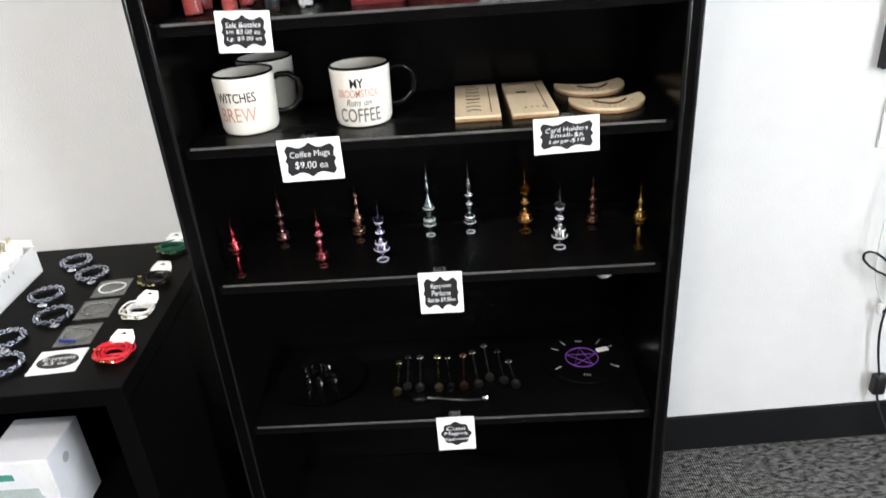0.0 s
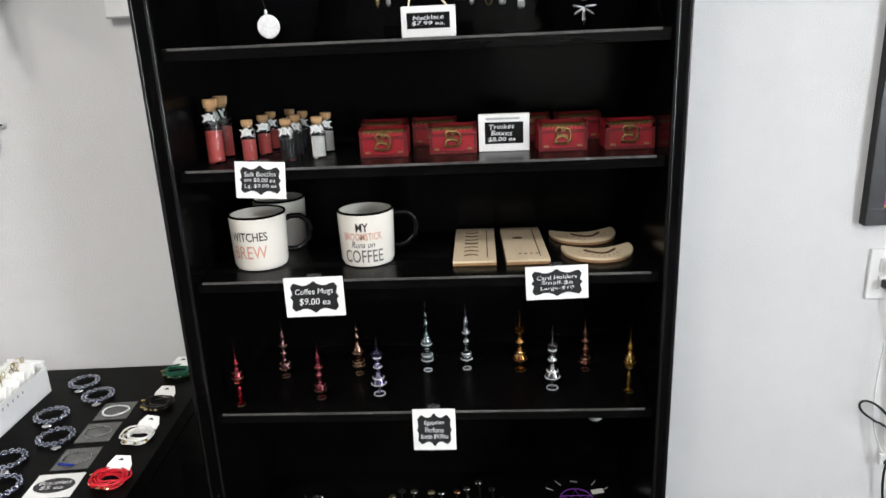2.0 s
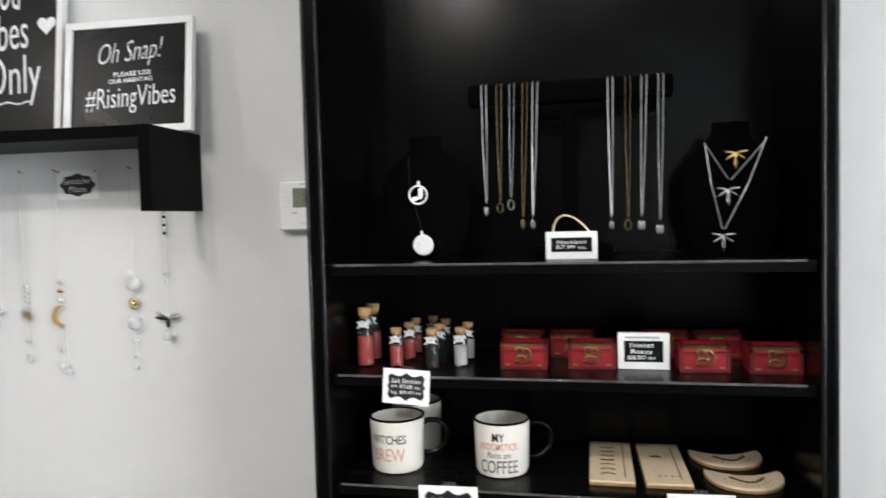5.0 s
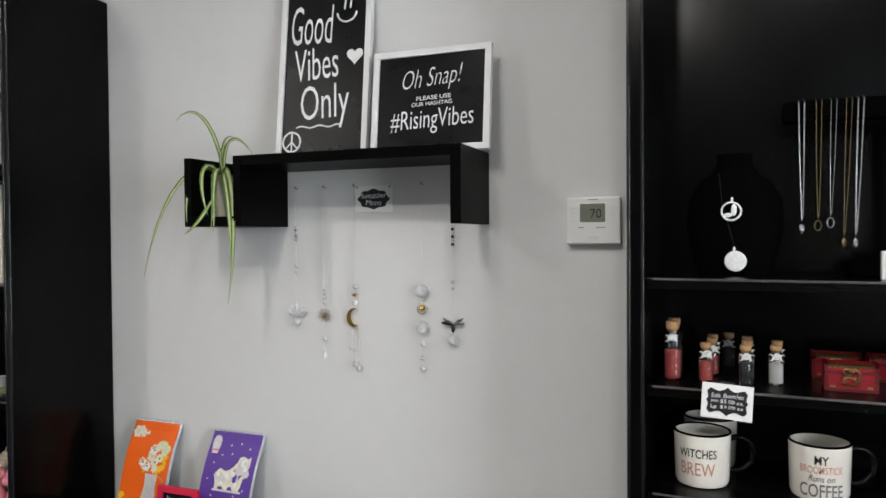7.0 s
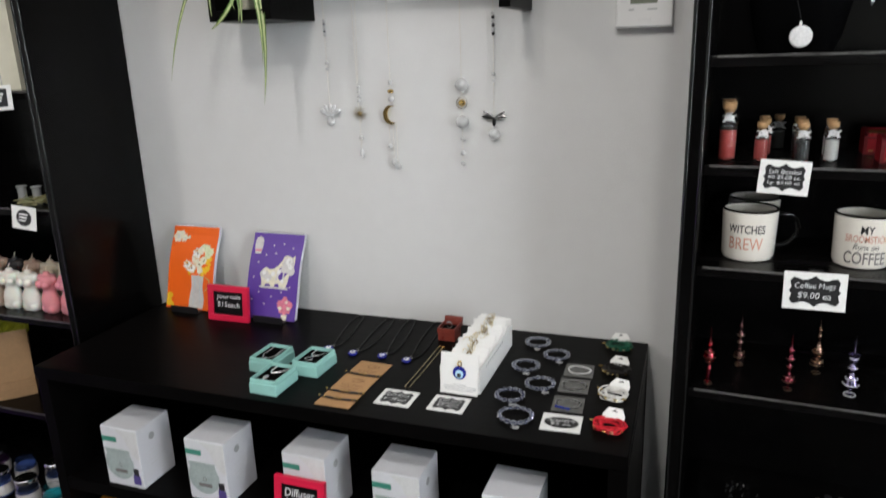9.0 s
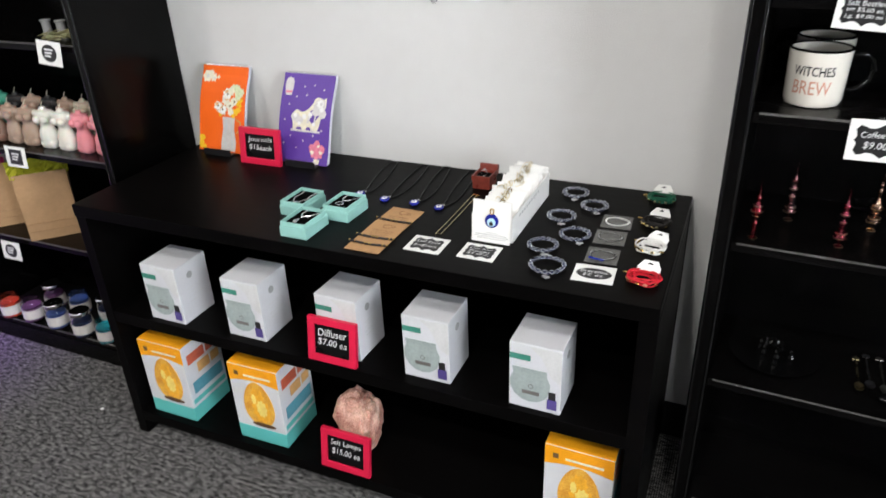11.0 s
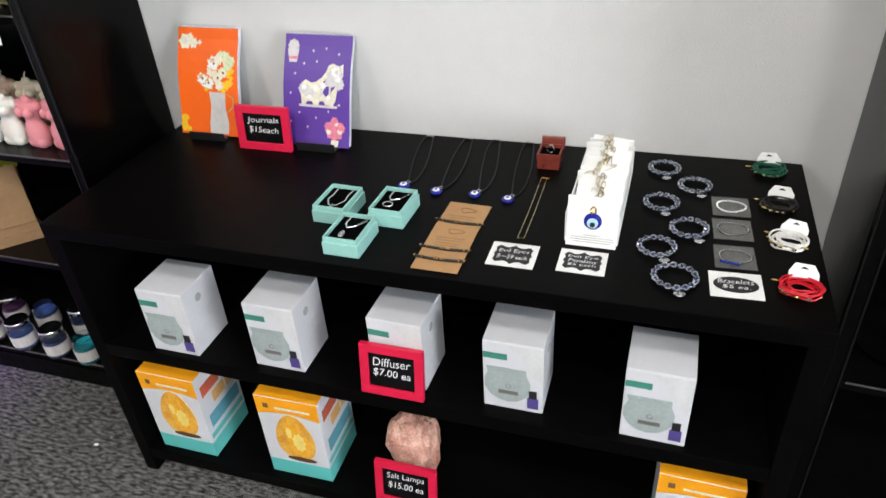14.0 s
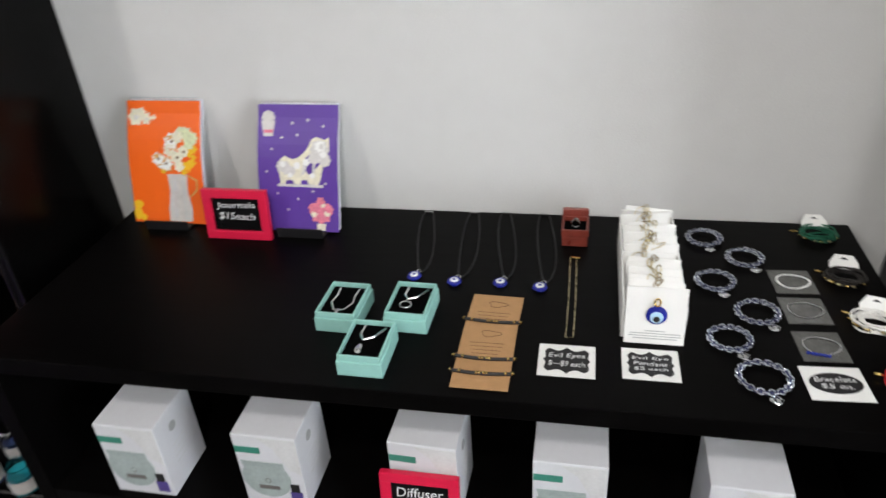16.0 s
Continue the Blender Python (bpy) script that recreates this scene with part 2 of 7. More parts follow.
M_PALEGLOW = pmat("pale_yellow_print", (0.95, 0.68, 0.18), 0.45, vary=0.2, scale=40)
M_TURQPRINT = pmat("turquoise_print", (0.11, 0.50, 0.46), 0.4, vary=0.04)
M_BLUEPRINT = pmat("blue_green_print", (0.10, 0.33, 0.42), 0.45, vary=0.2)
M_REDPRINT = pmat("brick_red_print", (0.50, 0.10, 0.05), 0.45, vary=0.25)
M_TANPRINT = pmat("tan_print", (0.66, 0.36, 0.12), 0.45, vary=0.25)
M_ORANGE = pmat("orange_cover", (0.86, 0.13, 0.008), 0.42, vary=0.03, scale=10)
M_VIOLET = pmat("violet_cover", (0.105, 0.042, 0.31), 0.42, vary=0.05, scale=10)
M_PAPER = pmat("page_edges", (0.70, 0.71, 0.78), 0.7, vary=0.05, scale=200, stretch=(1, 20, 1))
M_CREAMPRINT = pmat("cream_print", (0.74, 0.70, 0.55), 0.5, vary=0.2, scale=120)
M_PALEPRINT = pmat("pale_grey_print", (0.62, 0.60, 0.58), 0.5, vary=0.12, scale=90)
M_SPRIG = pmat("pale_sprig_print", (0.62, 0.66, 0.42), 0.5, vary=0.25, scale=140)
M_YELLOWPRINT = pmat("yellow_print", (0.85, 0.50, 0.02), 0.5)
M_PINKPRINT = pmat("pink_print", (0.70, 0.20, 0.28), 0.5, vary=0.3, scale=150)
M_LCD = pmat("lcd_glass", (0.20, 0.22, 0.17), 0.15, vary=0.05)
M_LEATHER = pmat("red_brown_leather", (0.21, 0.040, 0.028), 0.3, vary=0.25, scale=60, bump=0.25, bump_scale=500)
M_TISSUEPINK = pmat("pink_tissue", (0.78, 0.04, 0.24), 0.8, vary=0.15)
M_TISSUEWHITE = pmat("white_tissue", (0.72, 0.72, 0.74), 0.8, vary=0.1)
M_TISSUEGREEN = pmat("lime_tissue", (0.40, 0.40, 0.02), 0.8, vary=0.2)
M_PURPLEINK = pmat("purple_paint", (0.17, 0.045, 0.32), 0.5)
M_CABLE = pmat("white_cable", (0.75, 0.75, 0.74), 0.45)


def tinted_glass(name, colour, trans=0.55):
    return pmat(name, colour, 0.07, 0.45, vary=0.12, scale=90, rough_vary=0.03, trans=trans, ior=1.5, coat=0.8)


def wax(name, colour):
    return pmat(name, colour, 0.55, vary=0.05, scale=40, sss=0.15)


# ---- geometry helpers ----


def thing(name, m, label, category, group=""):
    ob = new(name)
    ob.matrix_world = m
    return tagged(ob, label, category, group)


def part(name, bm, material, parent, label="", smooth=False):
    me = bpy.data.meshes.new(name)
    bmesh.ops.recalc_face_normals(bm, faces=bm.faces)
    bm.to_mesh(me)
    bm.free()
    for mm in material if isinstance(material, (list, tuple)) else (material,):
        me.materials.append(mm)
    if smooth:
        me.polygons.foreach_set("use_smooth", [True] * len(me.polygons))
        me.set_sharp_from_angle(angle=radians(38))
    ob = new(name, me)
    ob.parent = parent
    if label:
        ob["label"] = label
    return ob


def structure(name, bm, material, label, category, m=None):
    ob = part(name, bm, material, None)
    ob.matrix_world = m or Matrix()
    return tagged(ob, label, category, kind="structure")


def box(bm, x0, x1, y0, y1, z0, z1, bevel=0.0, seg=2, m=None):
    r = bmesh.ops.create_cube(bm, size=1)
    vs = r["verts"]
    for v in vs:
        v.co = Vector(((x0 + x1) / 2 + v.co.x * (x1 - x0), (y0 + y1) / 2 + v.co.y * (y1 - y0), (z0 + z1) / 2 + v.co.z * (z1 - z0)))
    if bevel:
        edges = list({e for v in vs for e in v.link_edges})
        vs = bmesh.ops.bevel(bm, geom=edges, offset=bevel, segments=seg, affect="EDGES", profile=0.6)["verts"]
    if m is not None:
        for v in vs:
            v.co = m @ v.co
    return bm


def boxes(*spans, bevel=0.0):
    bm = bmesh.new()
    for s in spans:
        box(bm, *s, bevel=bevel)
    return bm


def lathe(bm, profile, seg=20, centre=(0, 0, 0), sx=1.0, sy=1.0):
    rings = []
    for r, z in profile:
        if r < 1e-5:
            rings.append([bm.verts.new((centre[0], centre[1], centre[2] + z))])
        else:
            rings.append([bm.verts.new((centre[0] + sx * r * math.cos(2 * math.pi * i / seg), centre[1] + sy * r * math.sin(2 * math.pi * i / seg), centre[2] + z)) for i in range(seg)])
    for a, b in zip(rings, rings[1:]):
        for i in range(seg):
            q = [a[i % len(a)], a[(i + 1) % len(a)], b[(i + 1) % len(b)], b[i % len(b)]]
            q = list(dict.fromkeys(q))
            if len(q) > 2:
                bm.faces.new(q)
    return bm


def tube(bm, pts, r, seg=6, closed=False, taper=None):
    pts = [Vector(p) for p in pts]
    n = len(pts)
    rings = []
    up = Vector((0.13, 0.27, 0.95)).normalized()
    for i, p in enumerate(pts):
        a = pts[(i - 1) % n] if closed or i > 0 else p
        b = pts[(i + 1) % n] if closed or i < n - 1 else p
        d = (b - a).normalized()
        side = d.cross(up)
        if side.length < 1e-3:
            side = d.cross(Vector((1, 0, 0)))
        side.normalize()
        other = side.cross(d)
        rr = r * (taper[i] if taper else 1)
        rings.append([bm.verts.new(p + rr * (math.cos(2 * math.pi * k / seg) * side + math.sin(2 * math.pi * k / seg) * other)) for k in range(seg)])
    for i in range(n if closed else n - 1):
        a, b = rings[i], rings[(i + 1) % n]
        for k in range(seg):
            bm.faces.new((a[k], a[(k + 1) % seg], b[(k + 1) % seg], b[k]))
    if not closed:
        bm.faces.new(rings[0])
        bm.faces.new(rings[-1][::-1])
    return bm


def arc(cx, cy, cz, rx, ry, n, a0=0.0, a1=360.0, plane="xy", wobble=0.0):
    out = []
    for i in range(n):
        a = radians(a0 + (a1 - a0) * i / (n if abs(a1 - a0) >= 360 else n - 1))
        w = 1 + wobble * math.sin(3 * a + 1)
        p, q = rx * w * math.cos(a), ry * w * math.sin(a)
        out.append((cx + p, cy + q, cz) if plane == "xy" else (cx + p, cy, cz + q))
    return out


def plate(bm, outline, y, depth):
    """A flat cut-out standing upright: an outline in x and z, its face at y, with a depth behind it."""
    f = [bm.verts.new((x, y, z)) for x, z in outline]
    b = [bm.verts.new((x, y + depth, z)) for x, z in outline]
    bm.faces.new(f)
    bm.faces.new(b[::-1])
    n = len(f)
    for i in range(n):
        bm.faces.new((f[i], b[i], b[(i + 1) % n], f[(i + 1) % n]))
    return bm


def blob(bm, c, r, squash=(1, 1, 1), rough=0.0, sub=2, seed=0):
    vs = bmesh.ops.create_icosphere(bm, subdivisions=sub, radius=1)["verts"]
    for v in vs:
        k = 1 + rough * noise.noise(v.co * 1.7 + Vector((seed * 3.1, seed, 0)))
        v.co = Vector((c[0] + v.co.x * r * squash[0] * k, c[1] + v.co.y * r * squash[1] * k, c[2] + v.co.z * r * squash[2] * k))
    return bm


def oval(cx, cz, rx, rz, n=20):
    return [(cx + rx * math.cos(2 * math.pi * i / n), cz + rz * math.sin(2 * math.pi * i / n)) for i in range(n)]


def plaque(w, h, kind="scroll"):
    """The outline of the black panel on a price card."""
    if kind == "oval":
        return oval(0, 0, w / 2, h / 2, 24)
    if kind == "rect":
        return [(-w / 2, -h / 2), (w / 2, -h / 2), (w / 2, h / 2), (-w / 2, h / 2)]
    if kind == "cloud":
        return [((1 + 0.07 * math.cos(8 * a)) * w / 2 * 0.94 * math.cos(a), (1 + 0.07 * math.cos(8 * a)) * h / 2 * 0.94 * math.sin(a)) for a in (2 * math.pi * i / 48 for i in range(48))]
    pts = []
    corner, nx = 0.14 * min(w, h), 10
    for i in range(nx + 1):
        t = i / nx
        pts.append((-w / 2 + corner + t * (w - 2 * corner), h / 2 - 0.05 * h * (1 - math.cos(4 * math.pi * t)) + (0.07 * h if i == nx // 2 else 0)))
    pts += [(w / 2 - 0.2 * corner, h / 2 - corner), (w / 2 - 0.05 * w, 0.12 * h), (w / 2, 0), (w / 2 - 0.05 * w, -0.12 * h), (w / 2 - 0.2 * corner, -h / 2 + corner)]
    for i in range(nx + 1):
        t = i / nx
        pts.append((w / 2 - corner - t * (w - 2 * corner), -h / 2 + 0.05 * h * (1 - math.cos(4 * math.pi * t)) - (0.07 * h if i == nx // 2 else 0)))
    pts += [(-w / 2 + 0.2 * corner, -h / 2 + corner), (-w / 2 + 0.05 * w, -0.12 * h), (-w / 2, 0), (-w / 2 + 0.05 * w, 0.12 * h), (-w / 2 + 0.2 * corner, h / 2 - corner)]
    return pts


def glyphs(body, bold=0.0, shear=0.0, depth=0.0003):
    """The mesh of a line of writing in the built-in font, centred, in the x-y plane, with its width and height."""
    cu = bpy.data.curves.new("line", "FONT")
    cu.body, cu.size, cu.offset, cu.shear, cu.extrude, cu.resolution_u = body, 1.0, bold, shear, 0.0, 3
    tmp = bpy.data.objects.new("line", cu)
    scene.collection.objects.link(tmp)
    me = bpy.data.meshes.new_from_object(tmp.evaluated_get(bpy.context.evaluated_depsgraph_get()))
    bpy.data.objects.remove(tmp)
    co = np.empty(len(me.vertices) * 3)
    me.vertices.foreach_get("co", co)
    co = co.reshape(-1, 3)
    lo, hi = co.min(0), co.max(0)
    me.transform(Matrix.Translation((-(lo[0] + hi[0]) / 2, -(lo[1] + hi[1]) / 2, 0)))
    return me, hi[0] - lo[0], hi[1] - lo[1]


def write(bm, body, cx, cz, y, w, h, bold=0.012, shear=0.0, turn=0.0):
    """Adds one line of writing, fitted into w by h, standing upright and facing -y."""
    me, gw, gh = glyphs(body, bold, shear)
    m = Matrix.Translation((cx, y, cz)) @ Matrix.Rotation(radians(turn), 4, "Y") @ Matrix.Rotation(radians(90), 4, "X") @ Matrix.Diagonal((w / gw, h / gh, 1, 1))
    me.transform(m)
    bm.from_mesh(me)
    bpy.data.meshes.remove(me)
    return bm


def lines_of(rows, w, h, y, bold=-0.002, shear=0.12, cz=0.0, cx=0.0):
    """Several lines of hand lettering, one above the other, filling w by h."""
    bm = bmesh.new()
    step = h / len(rows)
    longest = max(len(r) for r in rows)
    for i, r in enumerate(rows):
        k = min(1, 0.35 + 0.65 * len(r) / longest)
        write(bm, r, cx, cz + h / 2 - step * (i + 0.5), y, w * k, step * 0.74, bold, shear, turn=(-1.5, 1.0, -0.8)[i % 3])
    return bm


def price_card(rows, w, h, m, kind="scroll", label="white price card with a black hand-lettered panel", pw=0.82, ph=0.72, clip=False, group="price cards"):
    ob = thing("price_card", m, label, "price card", group)
    bm = bmesh.new()
    box(bm, -w / 2, w / 2, 0, 0.0009, 0, h)
    part("card", bm, M_WHITE, ob)
    bm = bmesh.new()
    plate(bm, [(x, z + h / 2) for x, z in plaque(w * pw, h * ph, kind)], -0.0006, 0.0005)
    part("panel", bm, M_PLAQUE, ob, "black printed panel")
    part("lettering", lines_of(rows, w * pw * 0.78, h * ph * 0.70, -0.0011, cz=h / 2), M_MARKER, ob, "white handwriting")
    if clip:
        part("clip", boxes((-0.011, 0.011, 0.001, 0.016, h - 0.004, h + 0.0022)), M_PLASTIC_CLEAR, ob, "clear shelf clip")
    return ob


def framed_sign(rows, w, h, m, label, bar=0.017, group="red framed signs"):
    ob = thing("framed_sign", m, label, "sign", group)
    bm = bmesh.new()
    d = 0.012
    box(bm, -w / 2, w / 2, 0, d, 0, bar, bevel=0.0018)
    box(bm, -w / 2, w / 2, 0, d, h - bar, h, bevel=0.0018)
    box(bm, -w / 2, -w / 2 + bar, 0.0002, d, bar - 0.001, h - bar + 0.001, bevel=0.0018)
    box(bm, w / 2 - bar, w / 2, 0.0002, d, bar - 0.001, h - bar + 0.001, bevel=0.0018)
    part("frame", bm, M_RED, ob, "glossy red frame")
    part("chalkboard", boxes((-w / 2 + bar - 0.002, w / 2 - bar + 0.002, 0.005, 0.008, bar - 0.002, h - bar + 0.002)), M_CHALK, ob, "black writing surface")
    part("lettering", lines_of(rows, (w - 2 * bar) * 0.82, (h - 2 * bar) * 0.66, 0.0046, bold=-0.002, cz=h / 2 + 0.006), M_MARKER, ob, "white handwriting")
    return ob

# ---- the room ----
X0, X1, Y0, TOP = -3.3, 3.0, -4.0, 2.75
structure("floor", boxes((X0 - 0.1, X1 + 0.1, Y0 - 0.1, 0.1, -0.1, 0.0)), M_CARPET, "flecked grey loop-pile carpet", "carpet", WALL)
structure("ceiling", boxes((X0 - 0.1, X1 + 0.1, Y0 - 0.1, 0.1, TOP, TOP + 0.1)), M_CEIL, "plain white ceiling", "ceiling", WALL)
structure("wall_north", boxes((X0 - 0.1, X1 + 0.1, 0.0, 0.1, 0.0, TOP)), M_WALL, "pale grey painted wall", "wall", WALL)
structure("wall_west", boxes((X0 - 0.1, X0, Y0, 0.0, 0.0, TOP)), M_WALL, "pale grey painted wall", "wall", WALL)
structure("wall_east", boxes((X1, X1 + 0.1, Y0, -3.20, 0.0, TOP), (X1, X1 + 0.1, -1.70, 0.0, 0.0, TOP),
                             (X1, X1 + 0.1, -3.20, -1.70, 0.0, 0.55), (X1, X1 + 0.1, -3.20, -1.70, 2.35, TOP)), M_WALL, "pale grey painted wall with a tall window", "wall", WALL)
# Out of view; its dark colour is chosen to hold down bounce and reflections.
structure("wall_south", boxes((X0 - 0.1, 0.45, Y0 - 0.1, Y0, 0.0, TOP), (1.55, X1 + 0.1, Y0 - 0.1, Y0, 0.0, TOP),
                              (0.45, 1.55, Y0 - 0.1, Y0, 0.0, 0.85), (0.45, 1.55, Y0 - 0.1, Y0, 2.65, TOP)), M_FARWALL, "unseen far wall with a window, darkened to cut reflections", "wall", WALL)


def shop_window(name, m, w, h, label):
    """A black-framed window with four panes, filling its opening."""
    ob = structure(name, boxes((-w / 2, w / 2, 0.02, 0.08, 0, 0.05), (-w / 2, w / 2, 0.02, 0.08, h - 0.05, h), (-w / 2, -w / 2 + 0.05, 0.02, 0.08, 0.05, h - 0.05), (w / 2 - 0.05, w / 2, 0.02, 0.08, 0.05, h - 0.05),
                               (-0.025, 0.025, 0.025, 0.075, 0.05, h - 0.05), (-w / 2 + 0.05, -0.025, 0.03, 0.07, h * 0.62, h * 0.62 + 0.05), (0.025, w / 2 - 0.05, 0.03, 0.07, h * 0.62, h * 0.62 + 0.05)), M_BLACKP, label, "window", m)
    for x0, x1 in ((-w / 2 + 0.05, -0.025), (0.025, w / 2 - 0.05)):
        for z0, z1 in ((0.05, h * 0.62), (h * 0.62 + 0.05, h - 0.05)):
            pane = part("pane", boxes((x0, x1, 0.047, 0.053, z0, z1)), M_GLASS, ob, "clear glass pane")
            pane.visible_shadow = False


# Out of view; frame and bars are added to break the side daylight into soft bands.
shop_window("window_1", on_wall(X1, -2.45, 0.55, rz=-90), 1.5, 1.8, "unseen black-framed window with bars added to band the daylight")
# Unseen window, added to give the south fill light an opening.
shop_window("added_window_2", on_wall(1.0, Y0, 0.85, rz=180), 1.1, 1.8, "unseen black-framed window added for the south fill")
structure("baseboard", boxes((X0, X1, -0.008, 0.0, 0.0, 0.108), bevel=0.002), M_BASE, "black rubber wall base", "baseboard", WALL)

# ---- the low display unit ----


def display_unit():
    w, d, h = 1.371, 0.512, 0.705
    ob = thing("display_unit", on_wall(-w / 2, -0.008 - d, 0), "long low black-brown shelf unit with goods on top", "shelf unit")
    part("top_board", boxes((-w / 2, w / 2, 0, d, h - 0.031, h), bevel=0.002), M_TABLE, ob)
    for sx in (-1, 1):
        part("side_panel", boxes((sx * (w / 2 - 0.001), sx * (w / 2 - 0.032), 0.003, d, 0, h - 0.0315), bevel=0.0015), M_TABLE, ob)
    part("middle_shelf", boxes((-w / 2 + 0.0325, w / 2 - 0.0325, 0.004, d - 0.01, 0.376, 0.408), bevel=0.0015), M_TABLE, ob)
    part("bottom_shelf", boxes((-w / 2 + 0.0325, w / 2 - 0.0325, 0.004, d - 0.01, 0.047, 0.078), bevel=0.0015), M_TABLE, ob)
    part("back_panel", boxes((-w / 2 + 0.0325, w / 2 - 0.0325, d - 0.009, d, 0.03, h - 0.032)), M_TABLE, ob)
    return ob


display_unit()

# ---- the tall bookcases ----
CASE_SHELVES = (0.08, 0.42, 0.739, 0.990, 1.181, 1.371)


def bookcase(m, shelves, label, d=0.298):
    """Origin at the front left foot; 0.773 m clear width between the sides."""
    ob = thing("bookcase", m, label, "bookcase", "tall black bookcases")
    h, x_left, x_right = 2.13, -0.0125, 0.7605
    for x0, x1 in ((-0.0445, x_left), (x_right, 0.7865)):
        part("side_panel", boxes((x0, x1, 0, d, 0, h), bevel=0.003), M_CASE, ob)
        for xb in (x0 + 0.0042, x1 - 0.0042):
            bead = bmesh.new()
            tube(bead, [(xb, 0.0012, z) for z in (0.006, h / 2, h - 0.006)], 0.0034, 10)
            part("edge_bead", bead, M_BEAD, ob, "rounded polished edge bead", True)
    part("top_board", boxes((x_left + 0.0005, x_right - 0.0005, 0.002, d, h - 0.032, h - 0.001), bevel=0.002), M_CASE, ob)
    part("back_panel", boxes((x_left - 0.004, x_right + 0.004, d - 0.008, d - 0.001, 0.02, h - 0.033)), M_CASE, ob)
    part("plinth", boxes((x_left + 0.0005, x_right - 0.0005, 0.012, 0.03, 0.0, 0.060), bevel=0.001), M_CASE, ob)
    for z in shelves:
        sh = part("shelf", boxes((x_left + 0.0005, x_right - 0.0005, 0.016, d - 0.009, z - 0.019, z), bevel=0.001), M_SHELFB, ob)
        part("worn_edge", boxes((-0.002, 0.746, 0.0145, 0.0165, z - 0.0034, z + 0.0003), bevel=0.0003), M_WORN, sh, "edge rubbed pale")
    return ob


bookcase(pose(0, -0.30, 0), CASE_SHELVES, "tall glossy black bookcase filled with small gifts")
bookcase(on_wall(-1.438 - 0.7865, -0.32, 0), (0.08, 0.42, 0.72, 1.03, 1.33, 1.64), "tall black bookcase with candles, bags and boxes", 0.316)


# ---- the zigzag wall shelf and what stands on it ----


def wall_shelf():
    ob = thing("wall_shelf", on_wall(-0.643, -0.10, 1.474), "black stepped floating wall shelf with an open cube", "wall shelf")
    L, R, P0, P1, D, H, T = -0.357, 0.357, -0.214, -0.193, 0.10, 0.167, 0.024
    part("top_board", boxes((P1 + 0.0005, R - T - 0.0005, -D, D, H - T, H), bevel=0.001), M_TABLE, ob)
    part("end_leg", boxes((R - T, R, -D, D, 0, H), bevel=0.001), M_TABLE, ob)
    part("cube_side", boxes((P0, P1, -D, D, 0, H), bevel=0.001), M_TABLE, ob)
    part("cube_side", boxes((L, L + 0.021, -D, D, 0, H), bevel=0.001), M_TABLE, ob)
    part("cube_floor", boxes((L + 0.0215, P0 - 0.0005, -D, D, 0, T), bevel=0.001), M_TABLE, ob)
    part("cube_back", boxes((L + 0.0215, P0 - 0.0005, D - 0.008, D, T + 0.0005, H)), M_TABLE, ob)


wall_shelf()


def chalk_sign(name, w, h, m, label):
    ob = thing(name, m, label, "sign", "white framed chalkboard signs")
    bar, d = 0.015, 0.016
    bm = bmesh.new()
    box(bm, -w / 2, w / 2, 0, d, 0, bar, bevel=0.001)
    box(bm, -w / 2, w / 2, 0, d, h - bar, h, bevel=0.001)
    box(bm, -w / 2, -w / 2 + bar, 0.0002, d, bar - 0.001, h - bar + 0.001, bevel=0.001)
    box(bm, w / 2 - bar, w / 2, 0.0002, d, bar - 0.001, h - bar + 0.001, bevel=0.001)
    part("frame", bm, M_WHITEF, ob, "white wooden frame")
    part("chalkboard", boxes((-w / 2 + bar - 0.002, w / 2 - bar + 0.002, 0.006, 0.010, bar - 0.002, h - bar + 0.002)), M_CHALK, ob, "black chalkboard")
    return ob


good = chalk_sign("chalkboard_sign", 0.255, 0.445, on_wall(-0.699, -0.072, 1.641, -6), "tall white-framed chalkboard with a handwritten greeting")
bm = bmesh.new()
Y = 0.0055
write(bm, "Good", -0.040, 0.342, Y, 0.118, 0.100, -0.004, 0.0, 2)
write(bm, "Vibes", -0.023, 0.241, Y, 0.124, 0.082, -0.002, 0.0, -3)
write(bm, "Only", 0.006, 0.130, Y, 0.136, 0.115, -0.004, 0.0, -3)
part("lettering", bm, M_MARKER, good, "white chalk lettering")
bm = bmesh.new()
tube(bm, [(0.058 + 0.027 * math.cos(a), Y, 0.366 + 0.026 * math.sin(a)) for a in (radians(185 + 17 * i) for i in range(11))], 0.0028, 5)
tube(bm, [(0.051, Y, 0.372), (0.055, Y, 0.412)], 0.0026, 5)
tube(bm, [(0.067, Y, 0.374), (0.071, Y, 0.414)], 0.0026, 5)
part("smile", bm, M_MARKER, good, "drawn smile")
bm = bmesh.new()
plate(bm, [(0.085 + 0.0014 * 16 * math.sin(t) ** 3, 0.252 + 0.0014 * (13 * math.cos(t) - 5 * math.cos(2 * t) - 2 * math.cos(3 * t) - math.cos(4 * t))) for t in (2 * math.pi * i / 28 for i in range(28))], Y - 0.0006, 0.0005)
part("heart", bm, M_MARKER, good, "drawn heart")
bm = bmesh.new()
tube(bm, [(-0.072 + 0.0125 * i, Y, 0.081 + 0.003 * math.sin(i * 1.5)) for i in range(11)], 0.0022, 5)
part("underline", bm, M_MARKER, good, "wavy chalk line")
bm = bmesh.new()
px, pz, pr = -0.084, 0.045, 0.025
tube(bm, arc(px, Y, pz, pr, pr, 20, plane="xz"), 0.0026, 5, closed=True)
for a in (90, 270, 225, 315):
    tube(bm, [(px, Y, pz), (px + pr * math.cos(radians(a)), Y, pz + pr * math.sin(radians(a)))], 0.0022, 5)
